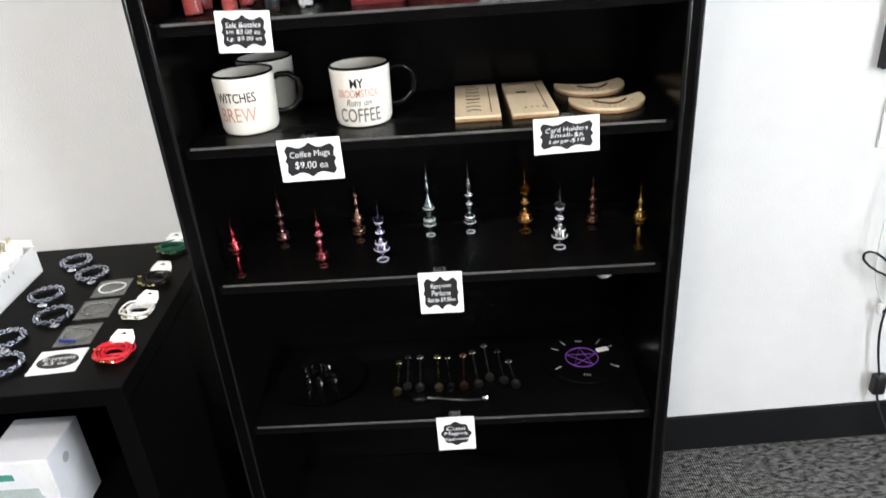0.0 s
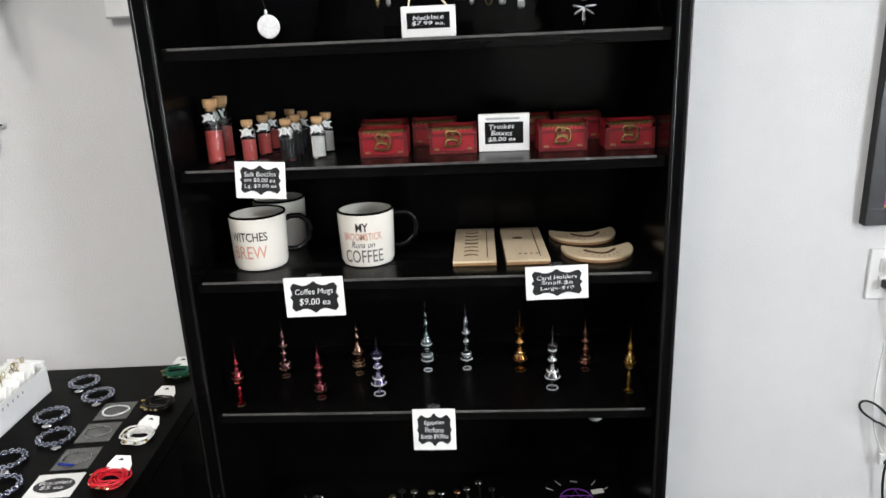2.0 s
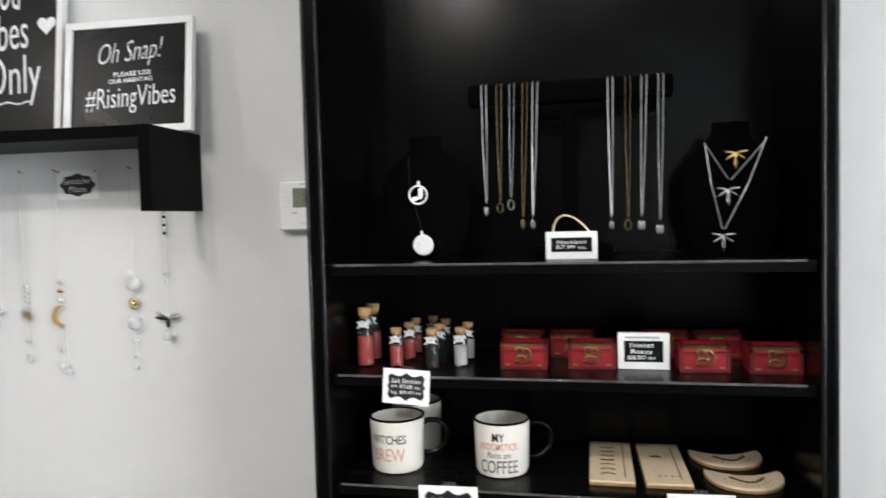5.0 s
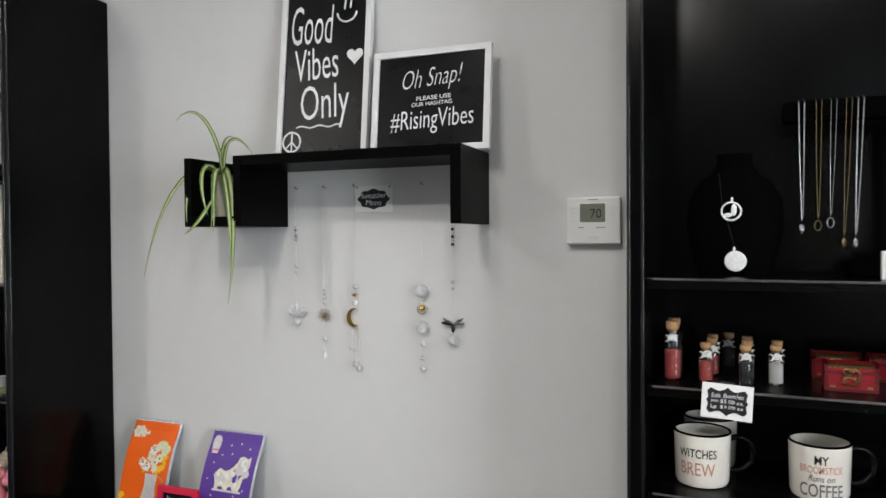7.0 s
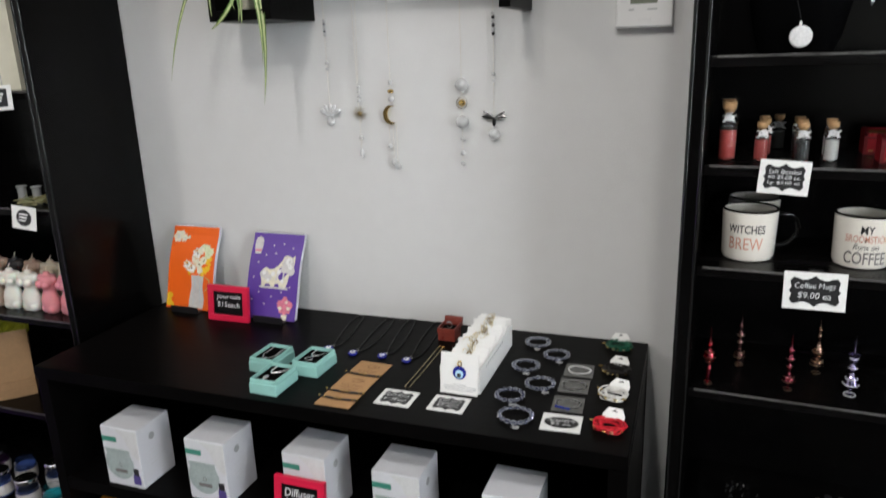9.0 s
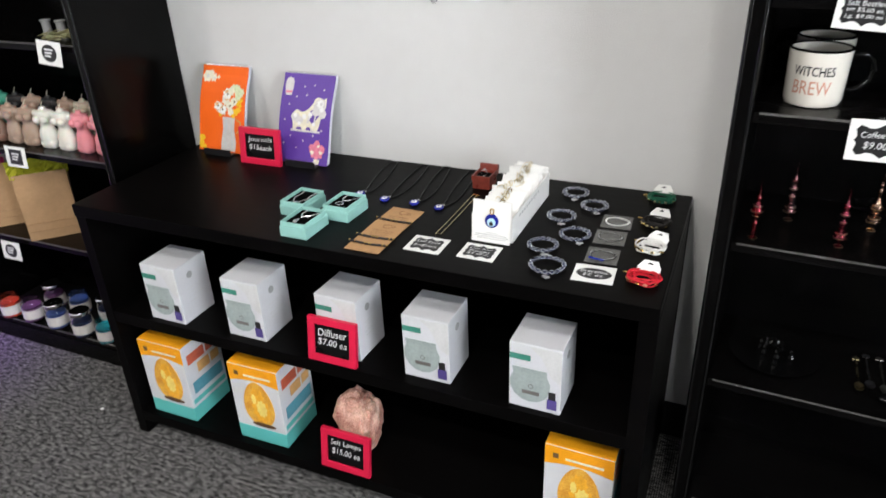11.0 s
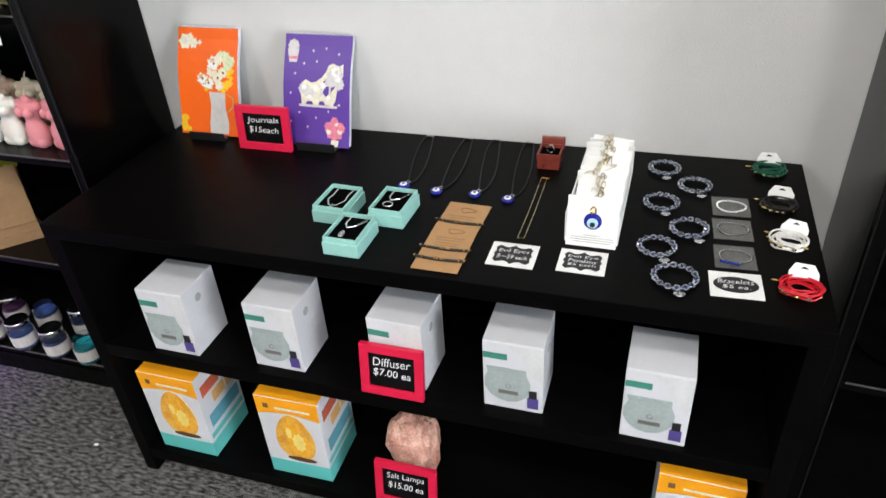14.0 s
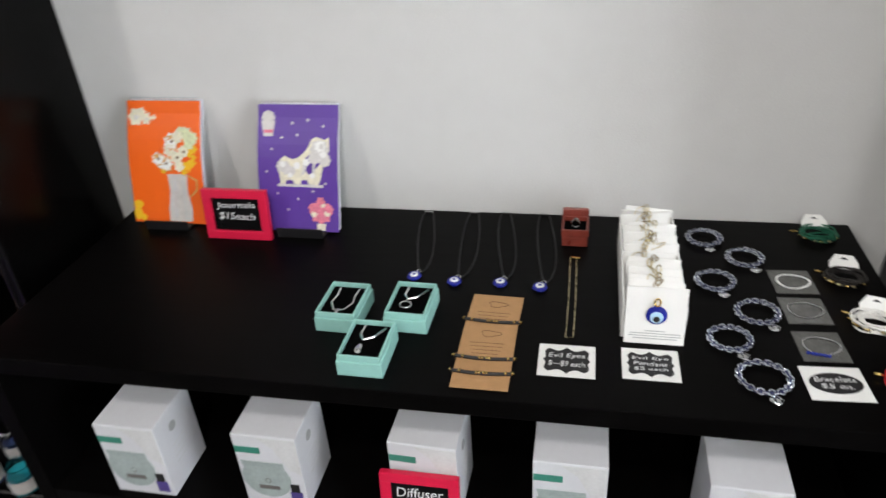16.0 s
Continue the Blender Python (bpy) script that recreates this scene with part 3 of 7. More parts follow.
part("peace_mark", bm, M_MARKER, good, "drawn peace sign")

snap = chalk_sign("chalkboard_sign", 0.292, 0.243, on_wall(-0.405, -0.090, 1.641, -6.5), "white-framed chalkboard with a hashtag")
bm = bmesh.new()
write(bm, "Oh Snap!", 0.004, 0.170, Y, 0.150, 0.058, -0.012, 0.4, -4)
write(bm, "PLEASE USE", 0.008, 0.128, Y, 0.085, 0.010, 0.01, 0, -2)
write(bm, "OUR HASHTAG", 0.004, 0.114, Y, 0.100, 0.010, 0.01, 0, -2)
write(bm, "#RisingVibes", 0.004, 0.072, Y, 0.205, 0.058, -0.004, 0.08, -2)
part("lettering", bm, M_MARKER, snap, "white script lettering")


def leaf(bm, pts, width):
    """A strap leaf along a curve: green margins (first material) and a cream middle (second)."""
    pts = [Vector(p) for p in pts]
    n = len(pts)
    rows = []
    for i, p in enumerate(pts):
        d = (pts[min(i + 1, n - 1)] - pts[max(i - 1, 0)]).normalized()
        side = d.cross(Vector((0.25, -1, 0.15)))
        side.normalize()
        nor = side.cross(d)
        t = i / (n - 1)
        w = width * (0.55 + 0.45 * min(1, t * 4)) * (1 - t ** 3) + 0.0003
        rows.append([bm.verts.new(p + side * w * k + nor * w * 0.5 * abs(k)) for k in (-1, -0.42, 0.42, 1)])
    for a, b in zip(rows, rows[1:]):
        for k in range(3):
            f = bm.faces.new((a[k], a[k + 1], b[k + 1], b[k]))
            f.material_index = 1 if k == 1 else 0


def bend(a, b, c, d, n=11):
    a, b, c, d = map(Vector, (a, b, c, d))
    return [(1 - t) ** 3 * a + 3 * t * (1 - t) ** 2 * b + 3 * t * t * (1 - t) * c + t ** 3 * d for t in (i / (n - 1) for i in range(n))]


def spider_plant():
    ob = thing("potted_plant", on_wall(-0.955, -0.105, 1.4985), "variegated spider plant in a small cream pot", "plant")
    bm = bmesh.new()
    lathe(bm, [(0, 0), (0.023, 0), (0.0245, 0.003), (0.0325, 0.098), (0.034, 0.103), (0.0335, 0.106), (0.030, 0.105), (0.0285, 0.095), (0, 0.094)], 24)
    part("pot", bm, M_POT, ob, "cream tapered pot", True)
    part("soil", lathe(bmesh.new(), [(0, 0.0975), (0.0285, 0.0965), (0.0283, 0.093), (0, 0.0925)], 16), M_SOIL, ob)
    top = (0, 0, 0.10)
    curves = (
        (top, (-0.01, 0, 0.20), (-0.05, -0.03, 0.32), (-0.115, -0.045, 0.243), 0.0052),
        (top, (0, -0.01, 0.17), (0.02, -0.03, 0.203), (0.062, -0.045, 0.196), 0.0050),
        (top, (0.01, -0.02, 0.19), (0.06, -0.04, 0.225), (0.118, -0.045, 0.152), 0.0052),
        (top, (-0.004, -0.01, 0.14), (0.0, -0.02, 0.16), (0.012, -0.02, 0.180), 0.0040),
        (top, (-0.02, -0.07, 0.165), (-0.11, -0.10, 0.09), (-0.170, -0.10, -0.152), 0.0055),
        (top, (-0.03, -0.05, 0.17), (-0.045, -0.10, 0.08), (-0.032, -0.102, -0.014), 0.0070),
        (top, (-0.03, -0.06, 0.18), (0.0, -0.10, 0.07), (0.030, -0.10, 0.0), 0.0065),
        (top, (0.02, -0.07, 0.165), (0.055, -0.105, 0.05), (0.048, -0.104, -0.036), 0.0085),
        (top, (0.01, -0.07, 0.15), (0.06, -0.105, 0.06), (0.040, -0.104, -0.030), 0.0070),
        (top, (0.06, -0.07, 0.175), (0.135, -0.11, 0.0), (0.088, -0.105, -0.210), 0.0082),
        (top, (0.05, -0.08, 0.15), (0.115, -0.112, 0.0), (0.096, -0.108, -0.120), 0.0060),
        ((0.030, -0.085, 0.04), (0.02, -0.104, 0.0), (-0.01, -0.106, -0.03), (-0.036, -0.106, -0.042), 0.0050),
    )
    for a, b, c, d, w in curves:
        bm = bmesh.new()
        leaf(bm, bend(a, b, c, d), w)
        part("leaf", bm, [M_LEAF, M_LEAFC], ob, "striped strap leaf", True)


spider_plant()


def thermostat():
    ob = thing("thermostat", on_wall(-0.042, -0.022, 1.427), "white digital wall thermostat with a grey display", "thermostat")
    part("casing", boxes((-0.058, 0.058, 0.0, 0.022, 0, 0.104), bevel=0.004), M_WHITEP, ob)
    part("lower_lip", boxes((-0.058, 0.058, -0.0016, 0.02, 0.0005, 0.004), bevel=0.0008), M_GREYPRINT, ob)
    part("display", boxes((-0.029, 0.026, -0.0012, 0.002, 0.049, 0.090), bevel=0.001), M_LCD, ob, "grey liquid crystal display")
    bm = bmesh.new()
    write(bm, "70", 0.006, 0.068, -0.0016, 0.024, 0.020, 0.0)
    part("digits", bm, M_INK, ob, "dark digits 70")
    for k in range(4):
        part("side_button", boxes((-0.050, -0.036, -0.0012, 0.002, 0.051 + k * 0.0095, 0.0585 + k * 0.0095), bevel=0.0008), M_WHITEF, ob)
    for k in range(2):
        part("side_button", boxes((0.037, 0.047, -0.0012, 0.002, 0.062 + k * 0.012, 0.071 + k * 0.012), bevel=0.0008), M_WHITEF, ob)
    part("button", boxes((-0.012, 0.014, -0.0014, 0.002, 0.014, 0.022), bevel=0.001), M_WHITEF, ob)
    for x0, x1, z0 in ((-0.032, -0.020, 0.036), (0.006, 0.026, 0.036), (-0.012, 0.010, 0.0972)):
        part("caption", boxes((x0, x1, -0.0004, 0.001, z0, z0 + 0.0024)), M_GREYPRINT, ob)


thermostat()


def suncatcher(u, label, build):
    ob = thing("suncatcher", on_wall(u, -0.012, 1.573), label, "suncatcher", "hanging suncatchers")
    bm = bmesh.new()
    tube(bm, [(0, 0.012, 0.0), (0, 0.002, 0.0), (0, -0.002, 0.003)], 0.0012, 5)
    blob(bm, (0, -0.002, 0.003), 0.003, sub=1)
    part("push_pin", bm, M_BRASS, ob, "brass push pin")
    build(ob)
    return ob


def thread(ob, z0, z1, x=0.0, x1=None):
    part("thread", tube(bmesh.new(), [(x, 0, z0), (x if x1 is None else x1, 0, z1)], 0.0007, 4), M_THREAD, ob)


def bead(ob, z, r, mat=None, x=0.0, squash=(1, 1, 1)):
    part("bead", blob(bmesh.new(), (x, 0, z), r, squash, sub=2), mat or M_CRYSTAL, ob, smooth=r < 0.008)


def catcher_lotus(ob):
    thread(ob, 0, -0.30)
    for k in range(5):
        bead(ob, -0.10 - k * 0.008, 0.004, M_BLUECHAIN if k % 2 else M_CRYSTAL)
    bead(ob, -0.20, 0.005)
    bead(ob, -0.215, 0.004)
    for a in (-65, -30, 0, 30, 65):
        bm = bmesh.new()
        blob(bm, (0, 0, 0), 0.016, (0.42, 0.3, 1.0), sub=2)
        bm.transform(Matrix.Translation((0.016 * math.sin(radians(a)), 0, -0.325 + 0.010 * math.cos(radians(a)))) @ Matrix.Rotation(radians(a), 4, "Y"))
        part("petal", bm, M_CRYSTAL, ob, "faceted crystal petal")
    bead(ob, -0.345, 0.011)


def catcher_sun(ob):
    thread(ob, 0, -0.43, -0.006, 0)
    thread(ob, 0, -0.25, 0.006, 0)
    for k in range(4):
        bead(ob, -0.26 - k * 0.011, 0.0048)
    bm = bmesh.new()
    for k in range(18):
        a, r = k * math.pi / 9, 0.0165 if k % 2 else 0.020
        tube(bm, [(0.006 * math.cos(a), 0, -0.325 + 0.006 * math.sin(a)), (r * math.cos(a), 0, -0.325 + r * math.sin(a))], 0.0007, 4)
    part("sun_charm", bm, M_BRASS, ob, "brass sun charm")
    bead(ob, -0.325, 0.006, M_BRASS)
    bead(ob, -0.385, 0.006)
    bead(ob, -0.425, 0.009, squash=(0.6, 0.6, 1.3))


def catcher_moon(ob):
    thread(ob, 0, -0.27)
    for z, r in ((-0.250, 0.006), (-0.290, 0.0075)):
        bead(ob, z, r)
    bead(ob, -0.271, 0.006, M_GOLD, squash=(1.5, 0.5, 0.8))
    bm = bmesh.new()
    out = [(0.021 * math.cos(a) - 0.002, -0.328 + 0.024 * math.sin(a)) for a in (radians(75 + 21 * i) for i in range(11))]
    inn = [(0.017 * math.cos(a) + 0.005, -0.327 + 0.020 * math.sin(a)) for a in (radians(285 - 21 * i) for i in range(11))]
    plate(bm, out + inn, -0.0015, 0.003)
    part("moon_charm", bm, M_GOLD, ob, "gold crescent charm")
    for x, z1 in ((-0.008, -0.405), (0.002, -0.445), (0.011, -0.455)):
        thread(ob, -0.345, z1, x)
        bead(ob, z1, 0.006 if x < 0 else 0.009, x=x)


def catcher_balls(ob):
    thread(ob, 0, -0.45)
    bead(ob, -0.258, 0.0165)
    bead(ob, -0.300, 0.009, M_GOLD)
    part("ring", tube(bmesh.new(), arc(0, 0, -0.300, 0.0135, 0.0135, 16, plane="xz"), 0.0012, 5, closed=True), M_STEEL, ob)
    bead(ob, -0.345, 0.0165)
    for z in (-0.385, -0.42, -0.445):
        bead(ob, z, 0.006)


def catcher_dragonfly(ob):
    thread(ob, 0, -0.33)
    for k in range(6):
        bead(ob, -0.100 - k * 0.009, 0.0042, M_BLACKP if k % 2 else M_CRYSTAL)
    bead(ob, -0.235, 0.005)
    bead(ob, -0.25, 0.004)
    for a, mat in ((-85, M_BLACKP), (-60, M_STEEL), (60, M_STEEL), (85, M_STEEL)):
        bm = bmesh.new()
        blob(bm, (0, 0, 0.015), 0.016, (0.28, 0.12, 1.0), sub=2)
        bm.transform(Matrix.Translation((0, 0, -0.335)) @ Matrix.Rotation(radians(a), 4, "Y"))
        part("wing", bm, mat, ob, "metal wing")
    bead(ob, -0.345, 0.007, M_BLACKP, squash=(0.7, 0.7, 1.5))
    bead(ob, -0.372, 0.014)


suncatcher(-0.806, "crystal lotus suncatcher on a beaded thread", catcher_lotus)
suncatcher(-0.723, "suncatcher with a brass sun and crystal drops", catcher_sun)
suncatcher(-0.636, "suncatcher with a gold crescent moon and drops", catcher_moon)
suncatcher(-0.453, "suncatcher of large clear crystal balls", catcher_balls)
suncatcher(-0.374, "dragonfly suncatcher with a crystal drop", catcher_dragonfly)
price_card(["Suncatcher", "Moon"], 0.103, 0.066, on_wall(-0.585, -0.004, 1.508), "cloud", "white price card pinned to the wall", 0.86, 0.78)
for u in (-0.630, -0.540):
    pin = thing("push_pin", on_wall(u, -0.006, 1.571), "small brass push pin in the wall", "push pin", "push pins")
    part("pin_head", blob(bmesh.new(), (0, 0, 0), 0.003, sub=1), M_BRASS, pin)

# ---- the wall beside the bookcase ----
art = thing("framed_tapestry", on_wall(1.66, -0.022, 0.958), "black-framed pink, gold and red embroidered picture", "picture")
bm = bmesh.new()
box(bm, -0.283, 0.283, 0, 0.022, 0, 0.036, bevel=0.002)
box(bm, -0.283, 0.283, 0, 0.022, 0.864, 0.9, bevel=0.002)
box(bm, -0.283, -0.247, 0.0003, 0.022, 0.035, 0.865, bevel=0.002)
box(bm, 0.247, 0.283, 0.0003, 0.022, 0.035, 0.865, bevel=0.002)
part("frame", bm, M_BLACKP, art, "black wooden frame")
M_GOLDCLOTH = pmat("gold_embroidery", (0.55, 0.27, 0.02), 0.6, vary=0.5, scale=60, bump=0.8, bump_scale=150, second=(0.60, 0.05, 0.10), second_amount=0.4)
M_YELLOWCLOTH = pmat("yellow_border_cloth", (0.62, 0.50, 0.02), 0.7, vary=0.15, scale=80)
M_PINKCLOTH = pmat("pink_border_cloth", (0.70, 0.035, 0.26), 0.7, vary=0.2, scale=90, bump=0.5)
part("yellow_border", boxes((-0.249, 0.249, 0.010, 0.014, 0.033, 0.867)), M_YELLOWCLOTH, art, "yellow cloth border")
part("pink_border", boxes((-0.243, 0.243, 0.0085, 0.012, 0.040, 0.860)), M_PINKCLOTH, art, "pink cloth border")
part("gold_field", boxes((-0.230, 0.230, 0.007, 0.010, 0.055, 0.845)), M_GOLDCLOTH, art, "gold embroidered field")

outlet = thing("wall_outlet", on_wall(1.448, -0.007, 0.790), "white double wall outlet with a plugged-in cable", "outlet")
part("cover_plate", boxes((-0.038, 0.038, 0, 0.007, 0, 0.112), bevel=0.002), M_WHITEP, outlet)
for z in (0.022, 0.062):
    part("socket", boxes((-0.017, 0.017, -0.003, 0.002, z, z + 0.030), bevel=0.003), M_WHITEF, outlet)
part("plug", boxes((-0.012, 0.020, -0.026, -0.003, 0.028, 0.046), bevel=0.004), M_BLACKP, outlet, "black plug")
part("charger", boxes((0.000, 0.040, -0.028, -0.0035, 0.064, 0.090), bevel=0.004), M_WHITEP, outlet, "white charger block")
cable = thing("power_cable", on_wall(1.5, -0.02, 0.0), "black power cable hanging in a loop", "cable")
bm = bmesh.new()
tube(bm, bend((-0.044, -0.010, 0.826), (0.010, -0.02, 0.74), (-0.005, 0.0, 0.60), (0.012, 0.0, 0.45), 14) + bend((0.014, 0.0, 0.43), (-0.01, 0, 0.36), (0.01, 0, 0.28), (0.030, 0, 0.205), 10), 0.0028, 6)
tube(bm, bend((0.020, -0.004, 0.46), (-0.05, -0.01, 0.60), (-0.13, -0.01, 0.56), (-0.05, -0.01, 0.51), 14) + bend((-0.045, -0.01, 0.505), (0, -0.01, 0.49), (0.05, 0, 0.42), (-0.005, 0, 0.385), 10), 0.0028, 6)
part("lead", bm, M_CORD, cable, smooth=True)
part("switch", boxes((0.018, 0.048, -0.012, 0.012, 0.150, 0.205), bevel=0.006), M_BLACKP, cable, "inline switch")
part("tail", tube(bmesh.new(), bend((0.035, 0, 0.152), (0.04, -0.01, 0.10), (0.06, -0.03, 0.05), (0.09, -0.06, 0.004), 12), 0.0028, 6), M_CORD, cable, smooth=True)
charger = thing("charging_cable", on_wall(1.47, -0.02, 0.0), "thin white charging cable hanging from the outlet", "cable")
part("lead", tube(bmesh.new(), bend((0.005, 0.002, 0.853), (-0.02, -0.02, 0.70), (-0.045, 0, 0.52), (0.022, 0.0, 0.415), 18), 0.0018, 6), M_CABLE, charger, smooth=True)
part("connector", boxes((0.016, 0.026, -0.004, 0.004, 0.385, 0.412), bevel=0.002), M_WHITEP, charger)

# ---- on the display unit: journals ----
TZ = 0.7052


def journal(w, h, lean, cover, m, label, prints, spiral=True):
    """A spiral notebook that leans back against the wall, its cover bowed forward."""
    ob = thing("journal", m, label, "notebook", "spiral journals on stands")

    def bow(x, s, off=0.0):
        t = s / h
        return (x, lean * t - 0.016 * math.sin(math.pi * min(1, t * 1.1)) * t + off, s * 0.955)

    def sheet(bm, outline_rows, y0, y1):
        f = [[bm.verts.new(bow(x, s, y0)) for x in (a, b)] for s, a, b in outline_rows]
        g = [[bm.verts.new(bow(x, s, y1)) for x in (a, b)] for s, a, b in outline_rows]
        for i in range(len(f) - 1):
            bm.faces.new((f[i][0], f[i][1], f[i + 1][1], f[i + 1][0]))
            bm.faces.new((g[i][1], g[i][0], g[i + 1][0], g[i + 1][1]))
            bm.faces.new((f[i][1], g[i][1], g[i + 1][1], f[i + 1][1]))
            bm.faces.new((g[i][0], f[i][0], f[i + 1][0], g[i + 1][0]))
        bm.faces.new((f[0][1], f[0][0], g[0][0], g[0][1]))
        bm.faces.new((f[-1][0], f[-1][1], g[-1][1], g[-1][0]))

    rows = [(h * i / 10, -w / 2, w / 2) for i in range(11)]
    bm = bmesh.new()
    sheet(bm, rows, -0.001, 0.0)
    part("cover", bm, cover, ob, smooth=False)
    bm = bmesh.new()
    sheet(bm, [(s * 0.99 + 0.001, a + 0.002, b - 0.001) for s, a, b in rows], 0.0005, 0.013)
    part("page_block", bm, M_PAPER, ob, "stack of white pages")
    for name, mat, shapes in prints:
        for k, outline in enumerate(shapes):
            bm = bmesh.new()
            bm.faces.new([bm.verts.new(bow(x, s, -0.0016 - 0.00008 * k)) for x, s in outline])
            part(name, bm, mat, ob)
    if spiral:
        k = -w / 2 + 0.006
        while k < w / 2 - 0.004:
            p = bow(k, h - 0.002)
            bm = tube(bmesh.new(), [(k, p[1] + 0.006 + 0.0065 * math.cos(a), p[2] + 0.0065 * math.sin(a)) for a in (2 * math.pi * i / 8 for i in range(8))], 0.0007, 4, closed=True)
            part("wire_coil", bm, M_STEEL, ob)
            k += 0.006
    return ob


def petals(cx, cs, r, n=5, k=0.35):
    return [(cx + r * (1 - k * (i % 2)) * math.cos(math.pi * i / n), cs + r * (1 - k * (i % 2)) * math.sin(math.pi * i / n)) for i in range(2 * n)]


heads = ((0.001, 0.118, 0.017), (-0.014, 0.127, 0.014), (0.016, 0.160, 0.017), (0.026, 0.130, 0.015), (0.040, 0.141, 0.013), (0.012, 0.143, 0.014), (0.031, 0.112, 0.012), (0.029, 0.168, 0.013))
sprigs = ((0.047, 0.173, 0.015), (0.061, 0.166, 0.013), (0.053, 0.156, 0.013), (0.036, 0.178, 0.010))
warm = ((0.052, 0.139, 0.011), (0.063, 0.146, 0.009), (0.048, 0.114, 0.013), (0.058, 0.120, 0.010), (0.040, 0.102, 0.008), (0.062, 0.131, 0.007), (-0.004, 0.103, 0.006))
journal(0.154, 0.232, 0.082, M_ORANGE, on_wall(-1.257, -0.103, TZ + 0.003), "orange spiral journal with a vase of daisies", (
    ("vase_print", M_PALEPRINT, [[(0.000, 0.004), (0.048, 0.004), (0.050, 0.03), (0.043, 0.065), (0.045, 0.098), (0.003, 0.098), (0.006, 0.065), (0.000, 0.03)]]),
    ("handle_print", M_TANPRINT, [[(0.049, 0.052), (0.064, 0.066), (0.066, 0.088), (0.046, 0.097), (0.046, 0.094), (0.062, 0.085), (0.061, 0.068), (0.049, 0.056)]]),
    ("vase_shade_print", M_SWOOSH, [[(0.012, 0.008), (0.018, 0.008), (0.020, 0.050), (0.022, 0.090), (0.014, 0.090), (0.014, 0.050)], [(0.034, 0.008), (0.038, 0.008), (0.036, 0.09), (0.032, 0.09)]]),
    ("sprig_print", M_SPRIG, [petals(x, s, r, 7, 0.3) for x, s, r in sprigs]),
    ("yellow_flower_print", M_YELLOWPRINT, [petals(x, s, r, 5, 0.4) for x, s, r in warm] + [oval(-0.066, 0.036, 0.011, 0.008), oval(-0.068, 0.018, 0.009, 0.013), oval(-0.056, 0.010, 0.006, 0.007)]),
    ("daisy_print", M_CREAMPRINT, [petals(x, s, r, 7, 0.28) for x, s, r in heads[3:]]),
    ("daisy_shade_print", M_TANPRINT, [petals(x + 0.001, s - 0.001, r * 1.08, 7, 0.28) for x, s, r in heads[:3]]),
    ("front_daisy_print", M_WHITE, [petals(x, s, r, 7, 0.28) for x, s, r in heads[:3]]),
    ("daisy_heart_print", M_PRINT, [petals(x + 0.002, s, 0.0034, 4, 0.2) for x, s, r in heads[:5]]),
    ("corner_flower_print", M_CREAMPRINT, [petals(-0.058, 0.203, 0.018, 6, 0.25), petals(-0.036, 0.200, 0.013, 6), petals(-0.046, 0.212, 0.010, 5), petals(-0.020, 0.202, 0.006, 4)]),
    ("corner_heart_print", M_PALEPRINT, [petals(-0.057, 0.202, 0.006, 5), petals(-0.035, 0.199, 0.004, 4)]),
))
dots = [petals(x, s, 0.0035, 4, 0.5) for x, s in ((-0.05, 0.15), (-0.03, 0.17), (0.0, 0.175), (-0.06, 0.11), (0.05, 0.19), (-0.04, 0.07), (0.0, 0.06), (0.03, 0.075), (-0.02, 0.04), (0.02, 0.2), (-0.01, 0.195), (0.055, 0.09), (-0.06, 0.05))]
